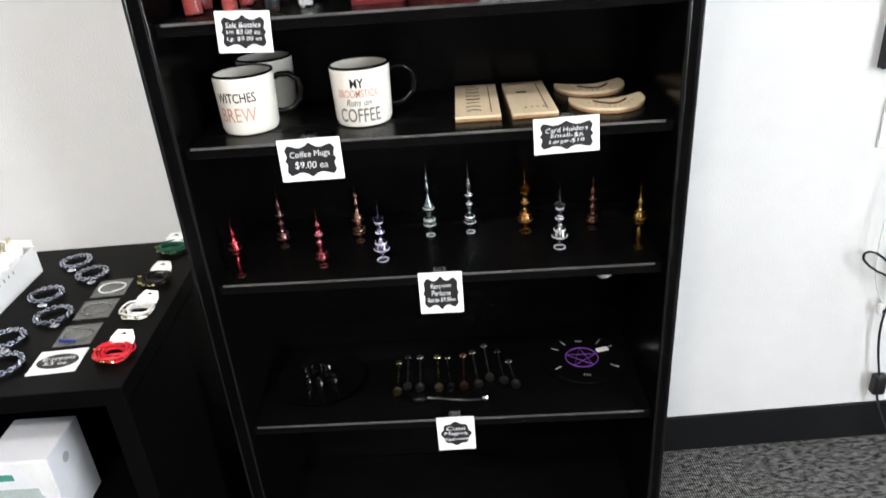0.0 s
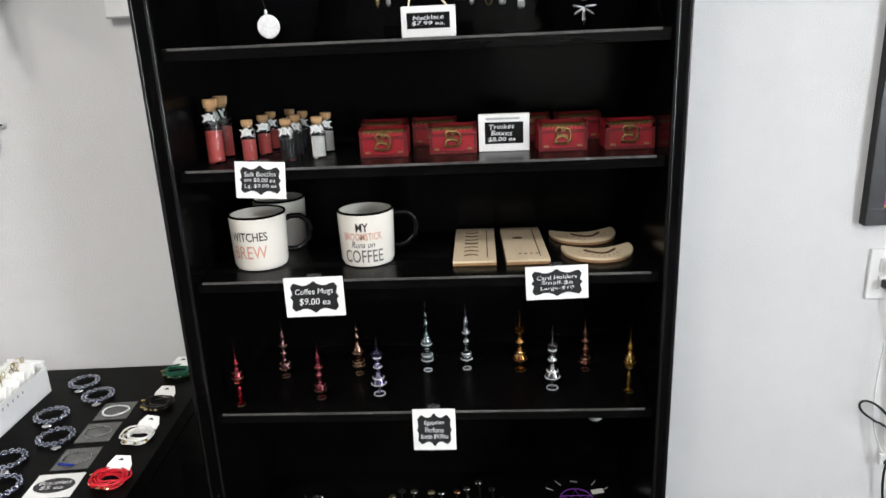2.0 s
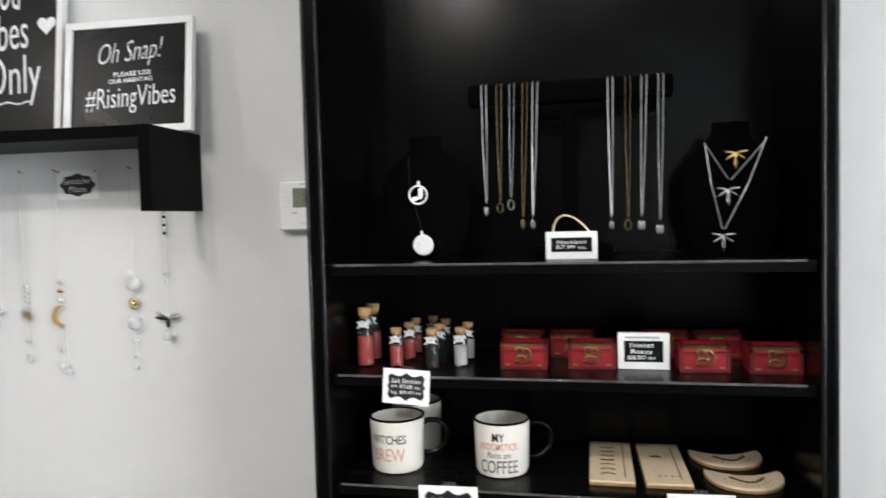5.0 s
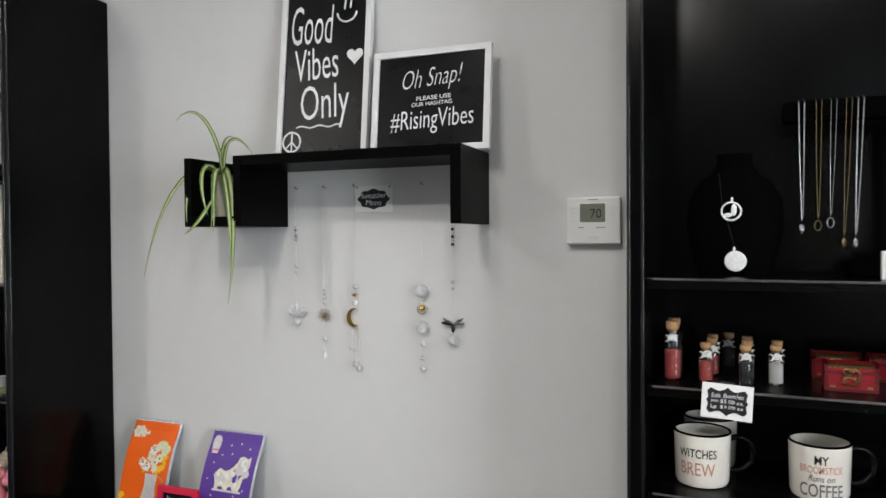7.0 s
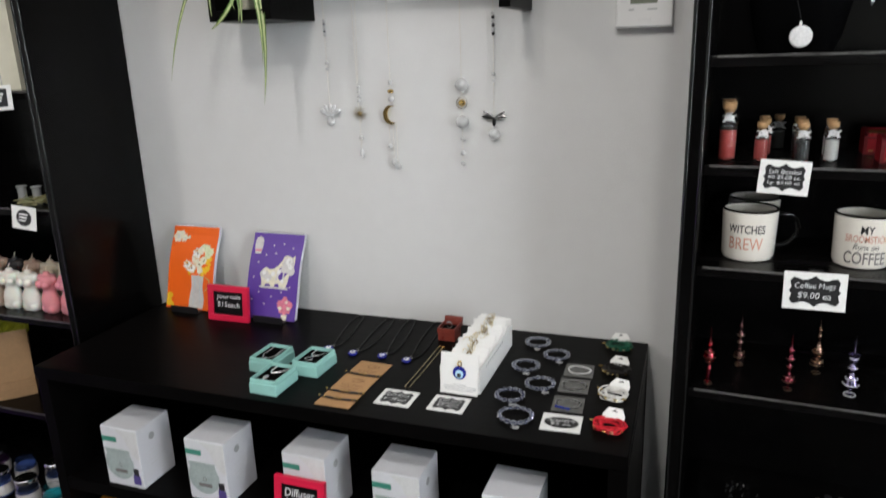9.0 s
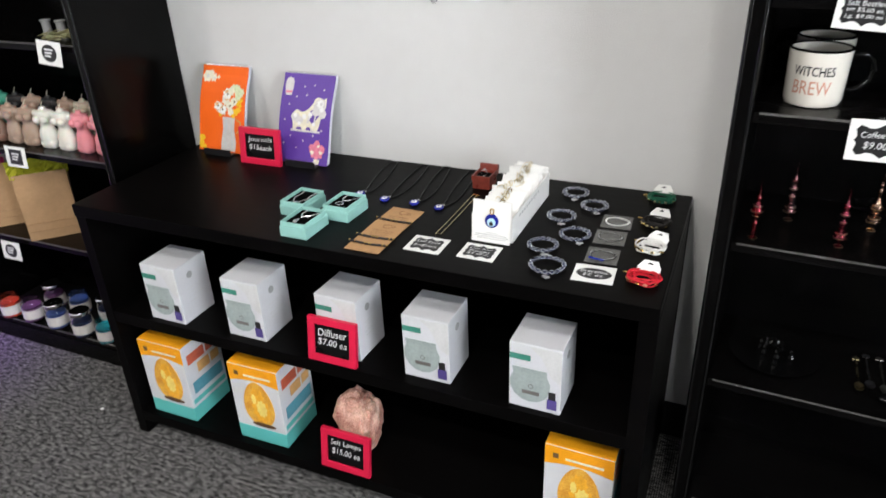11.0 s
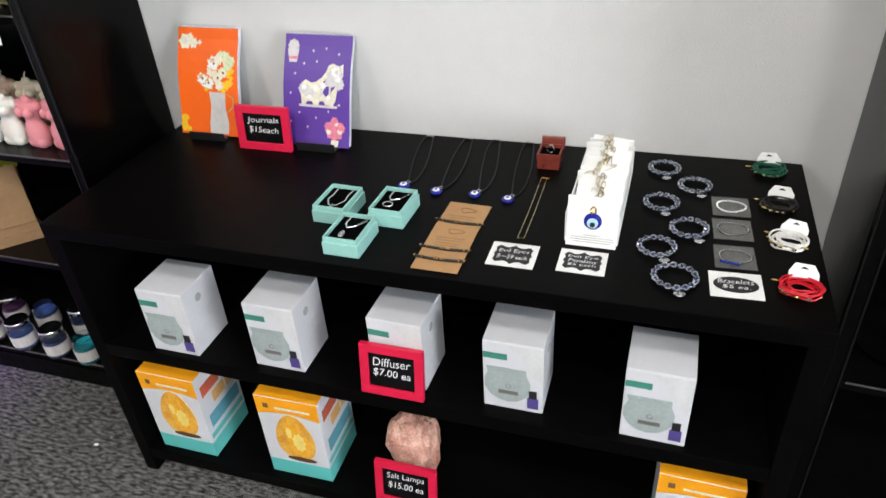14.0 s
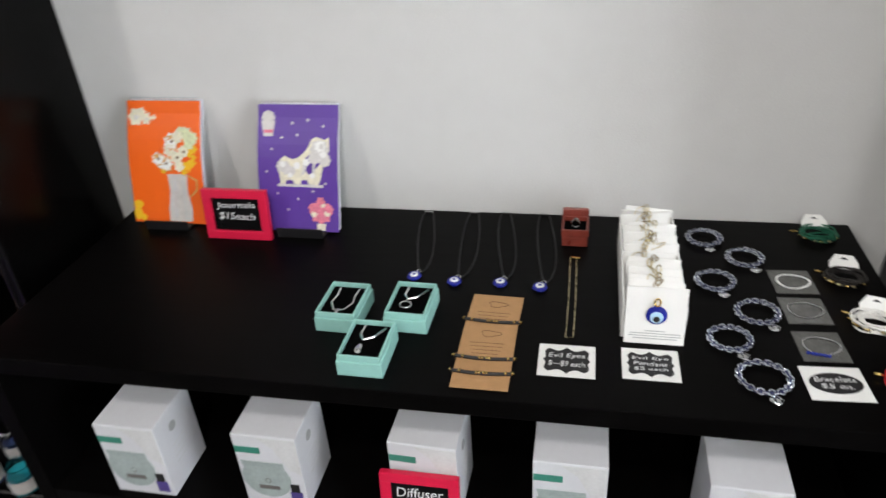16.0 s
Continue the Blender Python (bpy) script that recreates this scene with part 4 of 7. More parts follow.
journal(0.157, 0.226, 0.092, M_VIOLET, on_wall(-0.984, -0.113, TZ + 0.003), "violet spiral journal with an embroidered lion", (
    ("lion_print", M_CREAMPRINT, [[(-0.034, 0.088), (-0.024, 0.088), (-0.022, 0.094), (-0.010, 0.095), (-0.006, 0.088), (0.006, 0.087), (0.008, 0.095), (0.018, 0.096), (0.022, 0.088), (0.040, 0.086), (0.046, 0.098), (0.051, 0.122), (0.058, 0.136), (0.063, 0.150), (0.062, 0.172), (0.054, 0.167), (0.038, 0.172), (0.028, 0.168), (0.023, 0.156), (0.014, 0.145), (0.002, 0.136), (-0.010, 0.133), (-0.024, 0.139), (-0.034, 0.132), (-0.038, 0.118), (-0.035, 0.104)]]),
    ("mane_print", M_PALEPRINT, [petals(x, q, r, 8, 0.2) for x, q, r in ((0.044, 0.150, 0.020), (0.054, 0.132, 0.013), (0.034, 0.136, 0.013), (-0.030, 0.120, 0.012), (-0.012, 0.112, 0.010))]),
    ("fur_print", M_WHITE, [petals(x, q, r, 7, 0.3) for x, q, r in ((0.045, 0.156, 0.012), (0.040, 0.138, 0.009), (0.052, 0.142, 0.007), (-0.028, 0.124, 0.007), (0.000, 0.122, 0.008), (0.018, 0.128, 0.008), (0.030, 0.104, 0.006), (-0.014, 0.104, 0.006))]),
    ("ledge_print", M_PALEPRINT, [[(-0.040, 0.083), (0.050, 0.082), (0.050, 0.087), (-0.040, 0.088)]]),
    ("shadow_print", M_PALEPRINT, [[(-0.026, 0.104), (-0.016, 0.106), (-0.014, 0.122), (-0.020, 0.130), (-0.028, 0.120)], [(0.008, 0.104), (0.014, 0.106), (0.020, 0.124), (0.012, 0.126)], [(0.030, 0.106), (0.034, 0.106), (0.036, 0.130), (0.031, 0.132)], petals(0.048, 0.156, 0.006, 5)]),
    ("cup_print", M_PALEPRINT, [[(-0.066, 0.172), (-0.048, 0.172), (-0.044, 0.198), (-0.072, 0.198)], petals(-0.058, 0.203, 0.014, 8, 0.15)]),
    ("cup_band_print", M_PINKPRINT, [[(-0.066, 0.178), (-0.048, 0.178), (-0.047, 0.183), (-0.067, 0.183)]]),
    ("flower_print", M_PINKPRINT, [petals(0.044, 0.036, 0.024, 8, 0.22)] + [petals(x, q, 0.010, 6, 0.3) for x, q in ((0.028, 0.044), (0.060, 0.042), (0.044, 0.056))]),
    ("flower_heart_print", M_CREAMPRINT, [petals(0.042, 0.038, 0.012, 6, 0.3), petals(0.030, 0.032, 0.007, 6, 0.3), petals(0.056, 0.034, 0.007, 6, 0.3), petals(0.048, 0.050, 0.006, 6, 0.3), [(0.036, 0.002), (0.052, 0.002), (0.054, 0.015), (0.036, 0.015)]]),
    ("dot_print", M_PALEPRINT, dots),
))


def book_stand(m):
    ob = thing("book_stand", m, "small black wire book stand on the display unit", "stand", "book stands")
    bm = bmesh.new()
    box(bm, -0.045, 0.045, -0.030, 0.0, 0.0, 0.004, bevel=0.001)
    box(bm, -0.045, 0.045, -0.032, -0.029, 0.0, 0.019, bevel=0.001)
    part("ledge", bm, M_BLACKP, ob)
    part("back_rest", boxes((-0.035, 0.035, 0.0, 0.003, 0.0, 0.12), bevel=0.001, ), M_BLACKP, ob).matrix_basis = pose(0, 0.012, 0.0, -30)
    return ob


book_stand(on_wall(-1.252, -0.095, TZ - 0.0002))
book_stand(on_wall(-0.975, -0.103, TZ - 0.0002))
framed_sign(["Journals", "$15each"], 0.128, 0.098, on_wall(-1.090, -0.150, TZ, -7), "red-framed chalkboard sign pricing the journals")

# ---- on the display unit: jewellery ----


def gift_box(m, kind):
    ob = thing("jewellery_box", m, "open teal gift box with a silver necklace", "jewellery box", "teal jewellery boxes")
    w, d, h, t = 0.066, 0.087, 0.034, 0.0028
    bm = bmesh.new()
    box(bm, -w / 2, w / 2, -d / 2, d / 2, 0, 0.024, bevel=0.0012)
    part("base", bm, M_TEAL, ob)
    bm = bmesh.new()
    a, b = w / 2 - 0.002, d / 2 - 0.002
    for s in ((-a, a, -b, -b + t), (-a, a, b - t, b), (-a, -a + t, -b + t, b - t), (a - t, a, -b + t, b - t)):
        box(bm, *s, 0.0242, h, bevel=0.0006)
    part("rim", bm, M_TEAL, ob)
    part("velvet_pad", boxes((-a + t, a - t, -b + t, b - t, 0.0242, 0.0262)), M_VELVET, ob, "black velvet pad")
    bm = bmesh.new()
    z = 0.0285
    if kind == 0:
        for sx in (-1, 1):
            tube(bm, [(sx * 0.016, 0.032, z), (sx * 0.014, 0.012, z), (sx * 0.017, -0.006, z), (sx * 0.008, -0.024, z), (0, -0.026, z)], 0.0016, 5)
    else:
        tube(bm, [(-0.012, 0.034, z), (-0.013, 0.014, z), (-0.006, 0.002, z), (0.008, 0.010, z), (0.020, 0.030, z)], 0.0019, 5)
    part("chain", bm, M_STEEL, ob, "silver chain")
    bm = bmesh.new()
    if kind == 1:
        tube(bm, arc(-0.006, -0.012, z, 0.009, 0.008, 14), 0.0015, 5, closed=True)
    else:
        blob(bm, (-0.006 if kind else 0.0, -0.018 if kind else -0.027, z), 0.008 if kind else 0.005, (0.7, 1.2, 0.4), 0.3)
    part("pendant", bm, M_STEEL, ob, "silver pendant")
    return ob


gift_box(pose(-0.916, -0.402, TZ, rz=1), 0)
gift_box(pose(-0.812, -0.386, TZ, rz=1), 1)
gift_box(pose(-0.848, -0.491, TZ, rz=2), 2)


def bracelet_card(m, d, strands, label):
    ob = thing("bracelet_card", m, label, "bracelet card", "kraft bracelet cards")
    w = 0.079
    part("card", boxes((-w / 2, w / 2, -d / 2, d / 2, 0, 0.0012)), M_KRAFT, ob)
    bm = bmesh.new()
    for k in range(4):
        box(bm, -0.026 + 0.002 * k, 0.024 - 0.002 * k, d / 2 - 0.046 - 0.008 * k, d / 2 - 0.045 - 0.008 * k, 0.0012, 0.0014)
    tube(bm, arc(0.002, d / 2 - 0.024, 0.0013, 0.014, 0.007, 14, wobble=0.2), 0.0006, 4, closed=True)
    part("print", bm, M_PRINT, ob, "faint brown printing")
    for y in strands:
        st = part("strand", tube(bmesh.new(), [(-0.043 + 0.0086 * i, y - 0.0035 * math.sin(math.pi * i / 10), 0.0038) for i in range(11)], 0.0026, 6), M_CORD, ob, "black beaded strand")
        for x in (-0.043, -0.030, -0.006, -0.002, 0.004, 0.008, 0.034, 0.043):
            part("bead", blob(bmesh.new(), (x, y - 0.0030 * math.cos(x * 36), 0.0045), 0.0031, sub=1), M_GOLD, st, "gold bead")
    return ob


bracelet_card(pose(-0.688, -0.366, TZ, rz=1), 0.100, (-0.018,), "kraft card with a black and gold bracelet")
bracelet_card(pose(-0.684, -0.462, TZ + 0.0014, rz=3), 0.142, (-0.009, -0.040), "long kraft card with two black and gold bracelets")

M_EYEWHITE = pmat("milk_glass", (0.75, 0.76, 0.78), 0.2)


def eye_pendant(px, py, tx, ty):
    ob = thing("evil_eye_necklace", pose(px, py, TZ), "blue evil eye pendant on a black cord", "necklace", "evil eye necklaces")
    dx, dy = tx - px, ty - py
    a = (0.004, 0.014, 0.0015)
    pts = bend(a, (-0.004 + dx * 0.3, dy * 0.30, 0.0015), (dx - 0.012, dy * 0.8, 0.0015), (dx - 0.006, dy, 0.0015), 10)
    pts += bend((dx + 0.010, dy - 0.001, 0.0015), (dx + 0.022, dy * 0.80, 0.0015), (dx * 0.3 + 0.042, dy * 0.20, 0.0015), (0.008, 0.014, 0.0015), 10)
    part("cord", tube(bmesh.new(), pts, 0.0017, 5), M_CORD, ob, "black cord")
    part("clasp", boxes((dx - 0.008, dx + 0.010, dy - 0.001, dy + 0.003, 0.0, 0.003), bevel=0.0006), M_STEEL, ob, "silver clasp")
    part("pendant", lathe(bmesh.new(), [(0, 0), (0.0105, 0.0), (0.0122, 0.003), (0.0105, 0.006), (0, 0.0065)], 20), M_EYE, ob, "cobalt glass disc", True)
    part("eye_white", lathe(bmesh.new(), [(0, 0.0076), (0.0062, 0.0073), (0.0070, 0.0060), (0, 0.0058)], 16), M_EYEWHITE, ob)
    part("iris", lathe(bmesh.new(), [(0, 0.0083), (0.0026, 0.0081), (0.0030, 0.0076), (0, 0.0074)], 12), M_EYE, ob)
    part("bail", tube(bmesh.new(), arc(0.004, 0.0, 0.0155, 0.004, 0.004, 8), 0.001, 4, closed=True), M_STEEL, ob).matrix_basis = pose(0, 0.0145, -0.012)


for q in ((-0.838, -0.283, -0.871, -0.060), (-0.768, -0.289, -0.783, -0.052), (-0.693, -0.282, -0.723, -0.045), (-0.628, -0.285, -0.650, -0.042)):
    eye_pendant(*q)

chain = thing("gold_necklace", pose(-0.578, -0.295, TZ), "thin gold chain necklace lying folded", "necklace")
part("chain", tube(bmesh.new(), bend((-0.010, 0.108, 0.0012), (-0.006, 0.04, 0.0012), (0.0, -0.04, 0.0012), (0.001, -0.108, 0.0012), 10) + bend((0.012, -0.108, 0.0012), (0.010, -0.04, 0.0012), (0.006, 0.04, 0.0012), (0.000, 0.110, 0.0012), 10), 0.0009, 5, closed=True), M_PALEGOLD, chain)
part("clasp", boxes((-0.009, 0.006, 0.106, 0.111, 0.0, 0.003), bevel=0.0008), M_GOLD, chain)

ring = thing("ring_box", pose(-0.586, -0.118, TZ, rz=3), "open red-brown leather ring box with a ring", "ring box")
part("base", boxes((-0.022, 0.022, -0.030, 0.020, 0, 0.020), bevel=0.002), M_LEATHER, ring)
part("rim", boxes((-0.023, 0.023, -0.031, -0.0275, 0.0202, 0.033), (-0.023, 0.023, 0.0175, 0.021, 0.0202, 0.033),
                  (-0.023, -0.0195, -0.0274, 0.0174, 0.0202, 0.033), (0.0195, 0.023, -0.0274, 0.0174, 0.0202, 0.033), bevel=0.0006), M_LEATHER, ring)
part("velvet_pad", boxes((-0.019, 0.019, -0.027, 0.017, 0.0202, 0.026), bevel=0.001), M_VELVET, ring)
part("lid", boxes((-0.0235, 0.0235, 0.0, 0.012, 0, 0.024), bevel=0.003), M_LEATHER, ring, "raised leather lid").matrix_basis = pose(0, 0.0215, 0.022, -16)
bm = tube(bmesh.new(), arc(0, -0.006, 0.033, 0.0075, 0.0075, 14, plane="xz"), 0.0013, 5, closed=True)
blob(bm, (0.001, -0.006, 0.0415), 0.004, (1.2, 1, 0.8), sub=1)
part("ring", bm, M_STEEL, ring, "silver ring with a stone")

tray = thing("earring_tray", pose(-0.462, -0.258, TZ, rz=2.5), "white card tray packed with pendant cards", "display tray")
bm = bmesh.new()
L0, L1, HW_, TH = -0.128, 0.135, 0.044, 0.055
box(bm, -HW_, HW_, L0, L1, 0, 0.003)
box(bm, -HW_, -HW_ + 0.003, L0, L1, 0.0032, TH, bevel=0.0008)
box(bm, HW_ - 0.003, HW_, L0, L1, 0.0032, TH, bevel=0.0008)
box(bm, -HW_ + 0.0032, HW_ - 0.0032, L1 - 0.003, L1, 0.0032, TH + 0.012, bevel=0.0008)
box(bm, -HW_ + 0.0032, HW_ - 0.0032, L0, L0 + 0.003, 0.0032, TH - 0.02, bevel=0.0008)
part("tray", bm, M_WHITE, tray, "folded white card tray")
rng = random.Random(9)
for k in range(15):
    y = L0 + 0.022 + k * 0.0160
    c = part("pendant_card", boxes((-0.038, 0.038, -0.0006, 0.0006, 0, 0.070)), M_WHITE, tray, "white backing card")
    c.matrix_basis = pose(rng.uniform(-0.003, 0.003), y + rng.uniform(-0.004, 0.004), 0.004, rng.uniform(-27, -10), rng.uniform(-5, 5), rng.uniform(-4, 4))
    bm = bmesh.new()
    bx = rng.uniform(-0.008, 0.008)
    tube(bm, [(bx + 0.0035 * math.cos(a), -0.003, 0.069 + 0.0065 * math.sin(a)) for a in (2 * math.pi * i / 9 for i in range(9))], 0.0009, 4, closed=True)
    blob(bm, (bx, -0.004, 0.057), 0.0045, (1, 0.5, 0.9), 0.4, sub=1, seed=k)
    tube(bm, bend((bx, -0.003, 0.063), (bx + rng.uniform(-0.03, 0.03), -0.006, 0.082), (bx + rng.uniform(-0.03, 0.03), -0.010, 0.070), (bx + rng.uniform(-0.02, 0.02), -0.005, 0.052), 8), 0.0007, 4)
    part("pendant_bail", bm, M_PALEGOLD if k % 4 else M_BRASS, c, "gold pendant fitting")
for k in range(9):
    part("slot", boxes((HW_ - 0.0004, HW_ + 0.0005, L0 + 0.045 + 0.016 * k, L0 + 0.0485 + 0.016 * k, TH - 0.014, TH - 0.008)), M_GREYPRINT, tray, "small cut slot")
front = part("front_card", boxes((-0.042, 0.040, -0.0007, 0.0007, 0, 0.088)), M_WHITE, tray, "white card with an eye pendant")
front.matrix_basis = pose(0.002, L0 - 0.012, 0.0005, -9)
for nm, r, z, y, mt in (("eye_disc", 0.0145, 0.047, -0.0045, M_EYE), ("eye_white", 0.0092, 0.044, -0.006, M_EYELIGHT), ("iris", 0.0048, 0.042, -0.0070, M_INK)):
    bm = lathe(bmesh.new(), [(0, 0), (r * 0.9, 0), (r, 0.0015), (r * 0.85, 0.003), (0, 0.0034)], 22)
    bm.transform(Matrix.Translation((0, y + 0.003, z)) @ Matrix.Rotation(radians(90), 4, "X"))
    part(nm, bm, mt, front, smooth=True)
part("bail", tube(bmesh.new(), arc(0, -0.003, 0.066, 0.004, 0.006, 10, plane="xz"), 0.0014, 5, closed=True), M_GOLD, front)
bm = bmesh.new()
for k, (a, b) in enumerate(((-0.014, 0.014), (-0.034, 0.034), (-0.036, 0.036), (-0.030, 0.030))):
    box(bm, a, b, -0.0010, -0.0007, 0.020 - k * 0.004, 0.0212 - k * 0.004)
part("small_print", bm, M_GREYPRINT, front)

price_card(["Evil Eyes", "$—$9 each"], 0.078, 0.067, pose(-0.569, -0.488, TZ + 0.001, -90, 0, 3), label="white price card for evil eyes, lying flat")
price_card(["Evil Eye", "Pendant", "$5 each"], 0.076, 0.064, pose(-0.457, -0.476, TZ + 0.001, -90, 0, 3), label="white price card for pendants, lying flat")
price_card(["Bracelets", "$5 ea."], 0.076, 0.064, pose(-0.225, -0.475, TZ + 0.001, -90, 0, 6), "oval", "white price card for bracelets, lying flat", 0.86, 0.62)


def chain_bracelet(x, y, r, turn):
    ob = thing("chain_bracelet", pose(x, y + 0.007, TZ + 0.006, 0, 0, turn), "blue and silver chain bracelet lying in a ring", "bracelet", "chain bracelets")
    bm = bmesh.new()
    n = 30
    for i in range(n):
        a = 2 * math.pi * i / n
        m = Matrix.Translation((r * math.cos(a), r * 0.95 * math.sin(a), 0)) @ Matrix.Rotation(a + math.pi / 2, 4, "Z") @ Matrix.Rotation(radians(24 if i % 2 else -24), 4, "X")
        link = [m @ Vector(p) for p in arc(0, 0, 0, 0.0050, 0.0042, 8)]
        tube(bm, link, 0.0012, 4, closed=True)
    part("chain", bm, M_BLUECHAIN, ob, "silver chain links")
    part("cord", tube(bmesh.new(), arc(0, 0, -0.001, r, r * 0.95, 24), 0.0027, 6, closed=True), M_NAVYCORD, ob, "blue woven cord")
    bm = tube(bmesh.new(), arc(0.008, -r * 0.95 - 0.009, -0.0035, 0.006, 0.007, 10), 0.0015, 5, closed=True)
    blob(bm, (0.004, -r * 0.95 - 0.010, -0.003), 0.0065, (0.9, 0.9, 0.35), 0.2, sub=1)
    blob(bm, (0.011, -r * 0.95 - 0.010, -0.003), 0.0065, (0.9, 0.9, 0.35), 0.2, sub=1, seed=2)
    part("charm", bm, M_STEEL, ob, "silver charm")


for x, y, r, a in ((-0.367, -0.103, 0.0265, 0), (-0.307, -0.160, 0.0265, 10), (-0.359, -0.236, 0.0275, 5), (-0.306, -0.312, 0.0285, 18), (-0.351, -0.382, 0.0275, 12), (-0.316, -0.458, 0.0315, 3)):
    chain_bracelet(x, y, r, a)

M_BEADW = pmat("white_seed_beads", (0.72, 0.72, 0.70), 0.3, vary=0.1, scale=200)
M_BEADBLUE = pmat("blue_bead", (0.02, 0.035, 0.25), 0.2, vary=0.2)
M_FILM = pmat("dull_film", (0.085, 0.085, 0.08), 0.22, vary=0.3, scale=40, bump=0.5, bump_scale=60, coat=0.4)
for x, y, mat in ((-0.243, -0.209, M_BEADW), (-0.238, -0.285, M_FILM), (-0.232, -0.368, M_BEADBLUE)):
    pk = thing("bagged_bracelet", pose(x, y, TZ, 0, 0, 6), "thin bracelet in a clear plastic bag", "bracelet", "bagged bracelets")
    part("bag", boxes((-0.031, 0.031, -0.032, 0.032, 0, 0.0012)), M_FILM, pk, "grey-clear plastic bag")
    bm = bmesh.new()
    for p in arc(0, -0.002, 0.003, 0.024, 0.019, 34, wobble=0.05):
        blob(bm, p, 0.0019, sub=1)
    part("bead_string", bm, M_BEADW if mat is M_BEADW else M_STEEL, pk)
    if mat is M_BEADBLUE:
        for k in range(6):
            part("bead", blob(bmesh.new(), (-0.022 + 0.005 * k, -0.018 - 0.0012 * k, 0.004), 0.0028, sub=1), M_BEADBLUE, pk, "blue bead")


def carded_bracelet(x, y, colour, name, turn, label):
    ob = thing("carded_bracelet", pose(x, y, TZ, 0, 0, turn), label, "bracelet", "bracelets on white tags")
    bm = bmesh.new()
    pts = [(-0.021, -0.010), (0.021, -0.010), (0.021, 0.001), (0.013, 0.016), (-0.013, 0.016), (-0.021, 0.001)]
    plate(bm, pts, 0, 0.0012)
    bm.transform(Matrix.Translation((0, 0.023, 0.0140)) @ Matrix.Rotation(radians(-62), 4, "X"))
    part("tag", bm, M_WHITE, ob, "white card tag")
    bm = plate(bmesh.new(), [(-0.006, 0.007), (0.006, 0.007), (0.003, 0.0095), (0, 0.0115), (-0.003, 0.0095)], -0.0004, 0.0003)
    bm.transform(Matrix.Translation((0, 0.023, 0.0140)) @ Matrix.Rotation(radians(-62), 4, "X"))
    part("hang_hole", bm, M_INK, ob, "dark hanging hole")
    mat = pmat(name, colour, 0.45, vary=0.25, scale=200, bump=0.3, bump_scale=600)
    rg = random.Random(int(1000 * abs(y)))
    for k in range(8):
        r = 0.0245 + rg.uniform(-0.006, 0.005)
        cx, cy = rg.uniform(-0.005, 0.005), rg.uniform(-0.008, 0.004) - 0.004
        pts = [(cx + r * math.cos(a), cy + r * 0.82 * math.sin(a) * (1 + 0.10 * math.sin(2 * a + 1.7 * k) + 0.05 * math.sin(5 * a + k)), 0.0036 + 0.0012 * k + 0.0014 * math.sin(3 * a + k)) for a in (2 * math.pi * i / 26 for i in range(26))]
        part("strand", tube(bmesh.new(), pts, 0.00155, 5, closed=True), mat, ob)
    for k in range(7):
        a = radians((205, 217, 226, 248, 262, 285, 330)[k] + rg.uniform(-9, 9))
        part("charm", blob(bmesh.new(), (0.031 * math.cos(a), -0.004 + 0.029 * math.sin(a), 0.007), rg.uniform(0.0024, 0.0046), (1.3, 0.8, 0.7), 0.4, sub=1, seed=k), M_PALEGOLD if k % 2 else M_GOLD, ob, "small gold charm")
    part("charm", blob(bmesh.new(), (-0.036, 0.004, 0.005), 0.0048, (1.6, 0.6, 0.6), 0.3, sub=1), M_GOLD, ob, "small gold charm")


carded_bracelet(-0.180, -0.055, (0.008, 0.10, 0.055), "green_cord", 4, "green cord bracelet on a white tag")
carded_bracelet(-0.165, -0.187, (0.012, 0.010, 0.009), "black_beads", -6, "black bead bracelet with gold charms on a tag")
carded_bracelet(-0.150, -0.300, (0.72, 0.71, 0.68), "white_beads", -14, "white bead bracelet on a white tag")
carded_bracelet(-0.138, -0.428, (0.55, 0.008, 0.022), "red_cord", -4, "red cord bracelet on a white tag")

# ---- inside the display unit ----


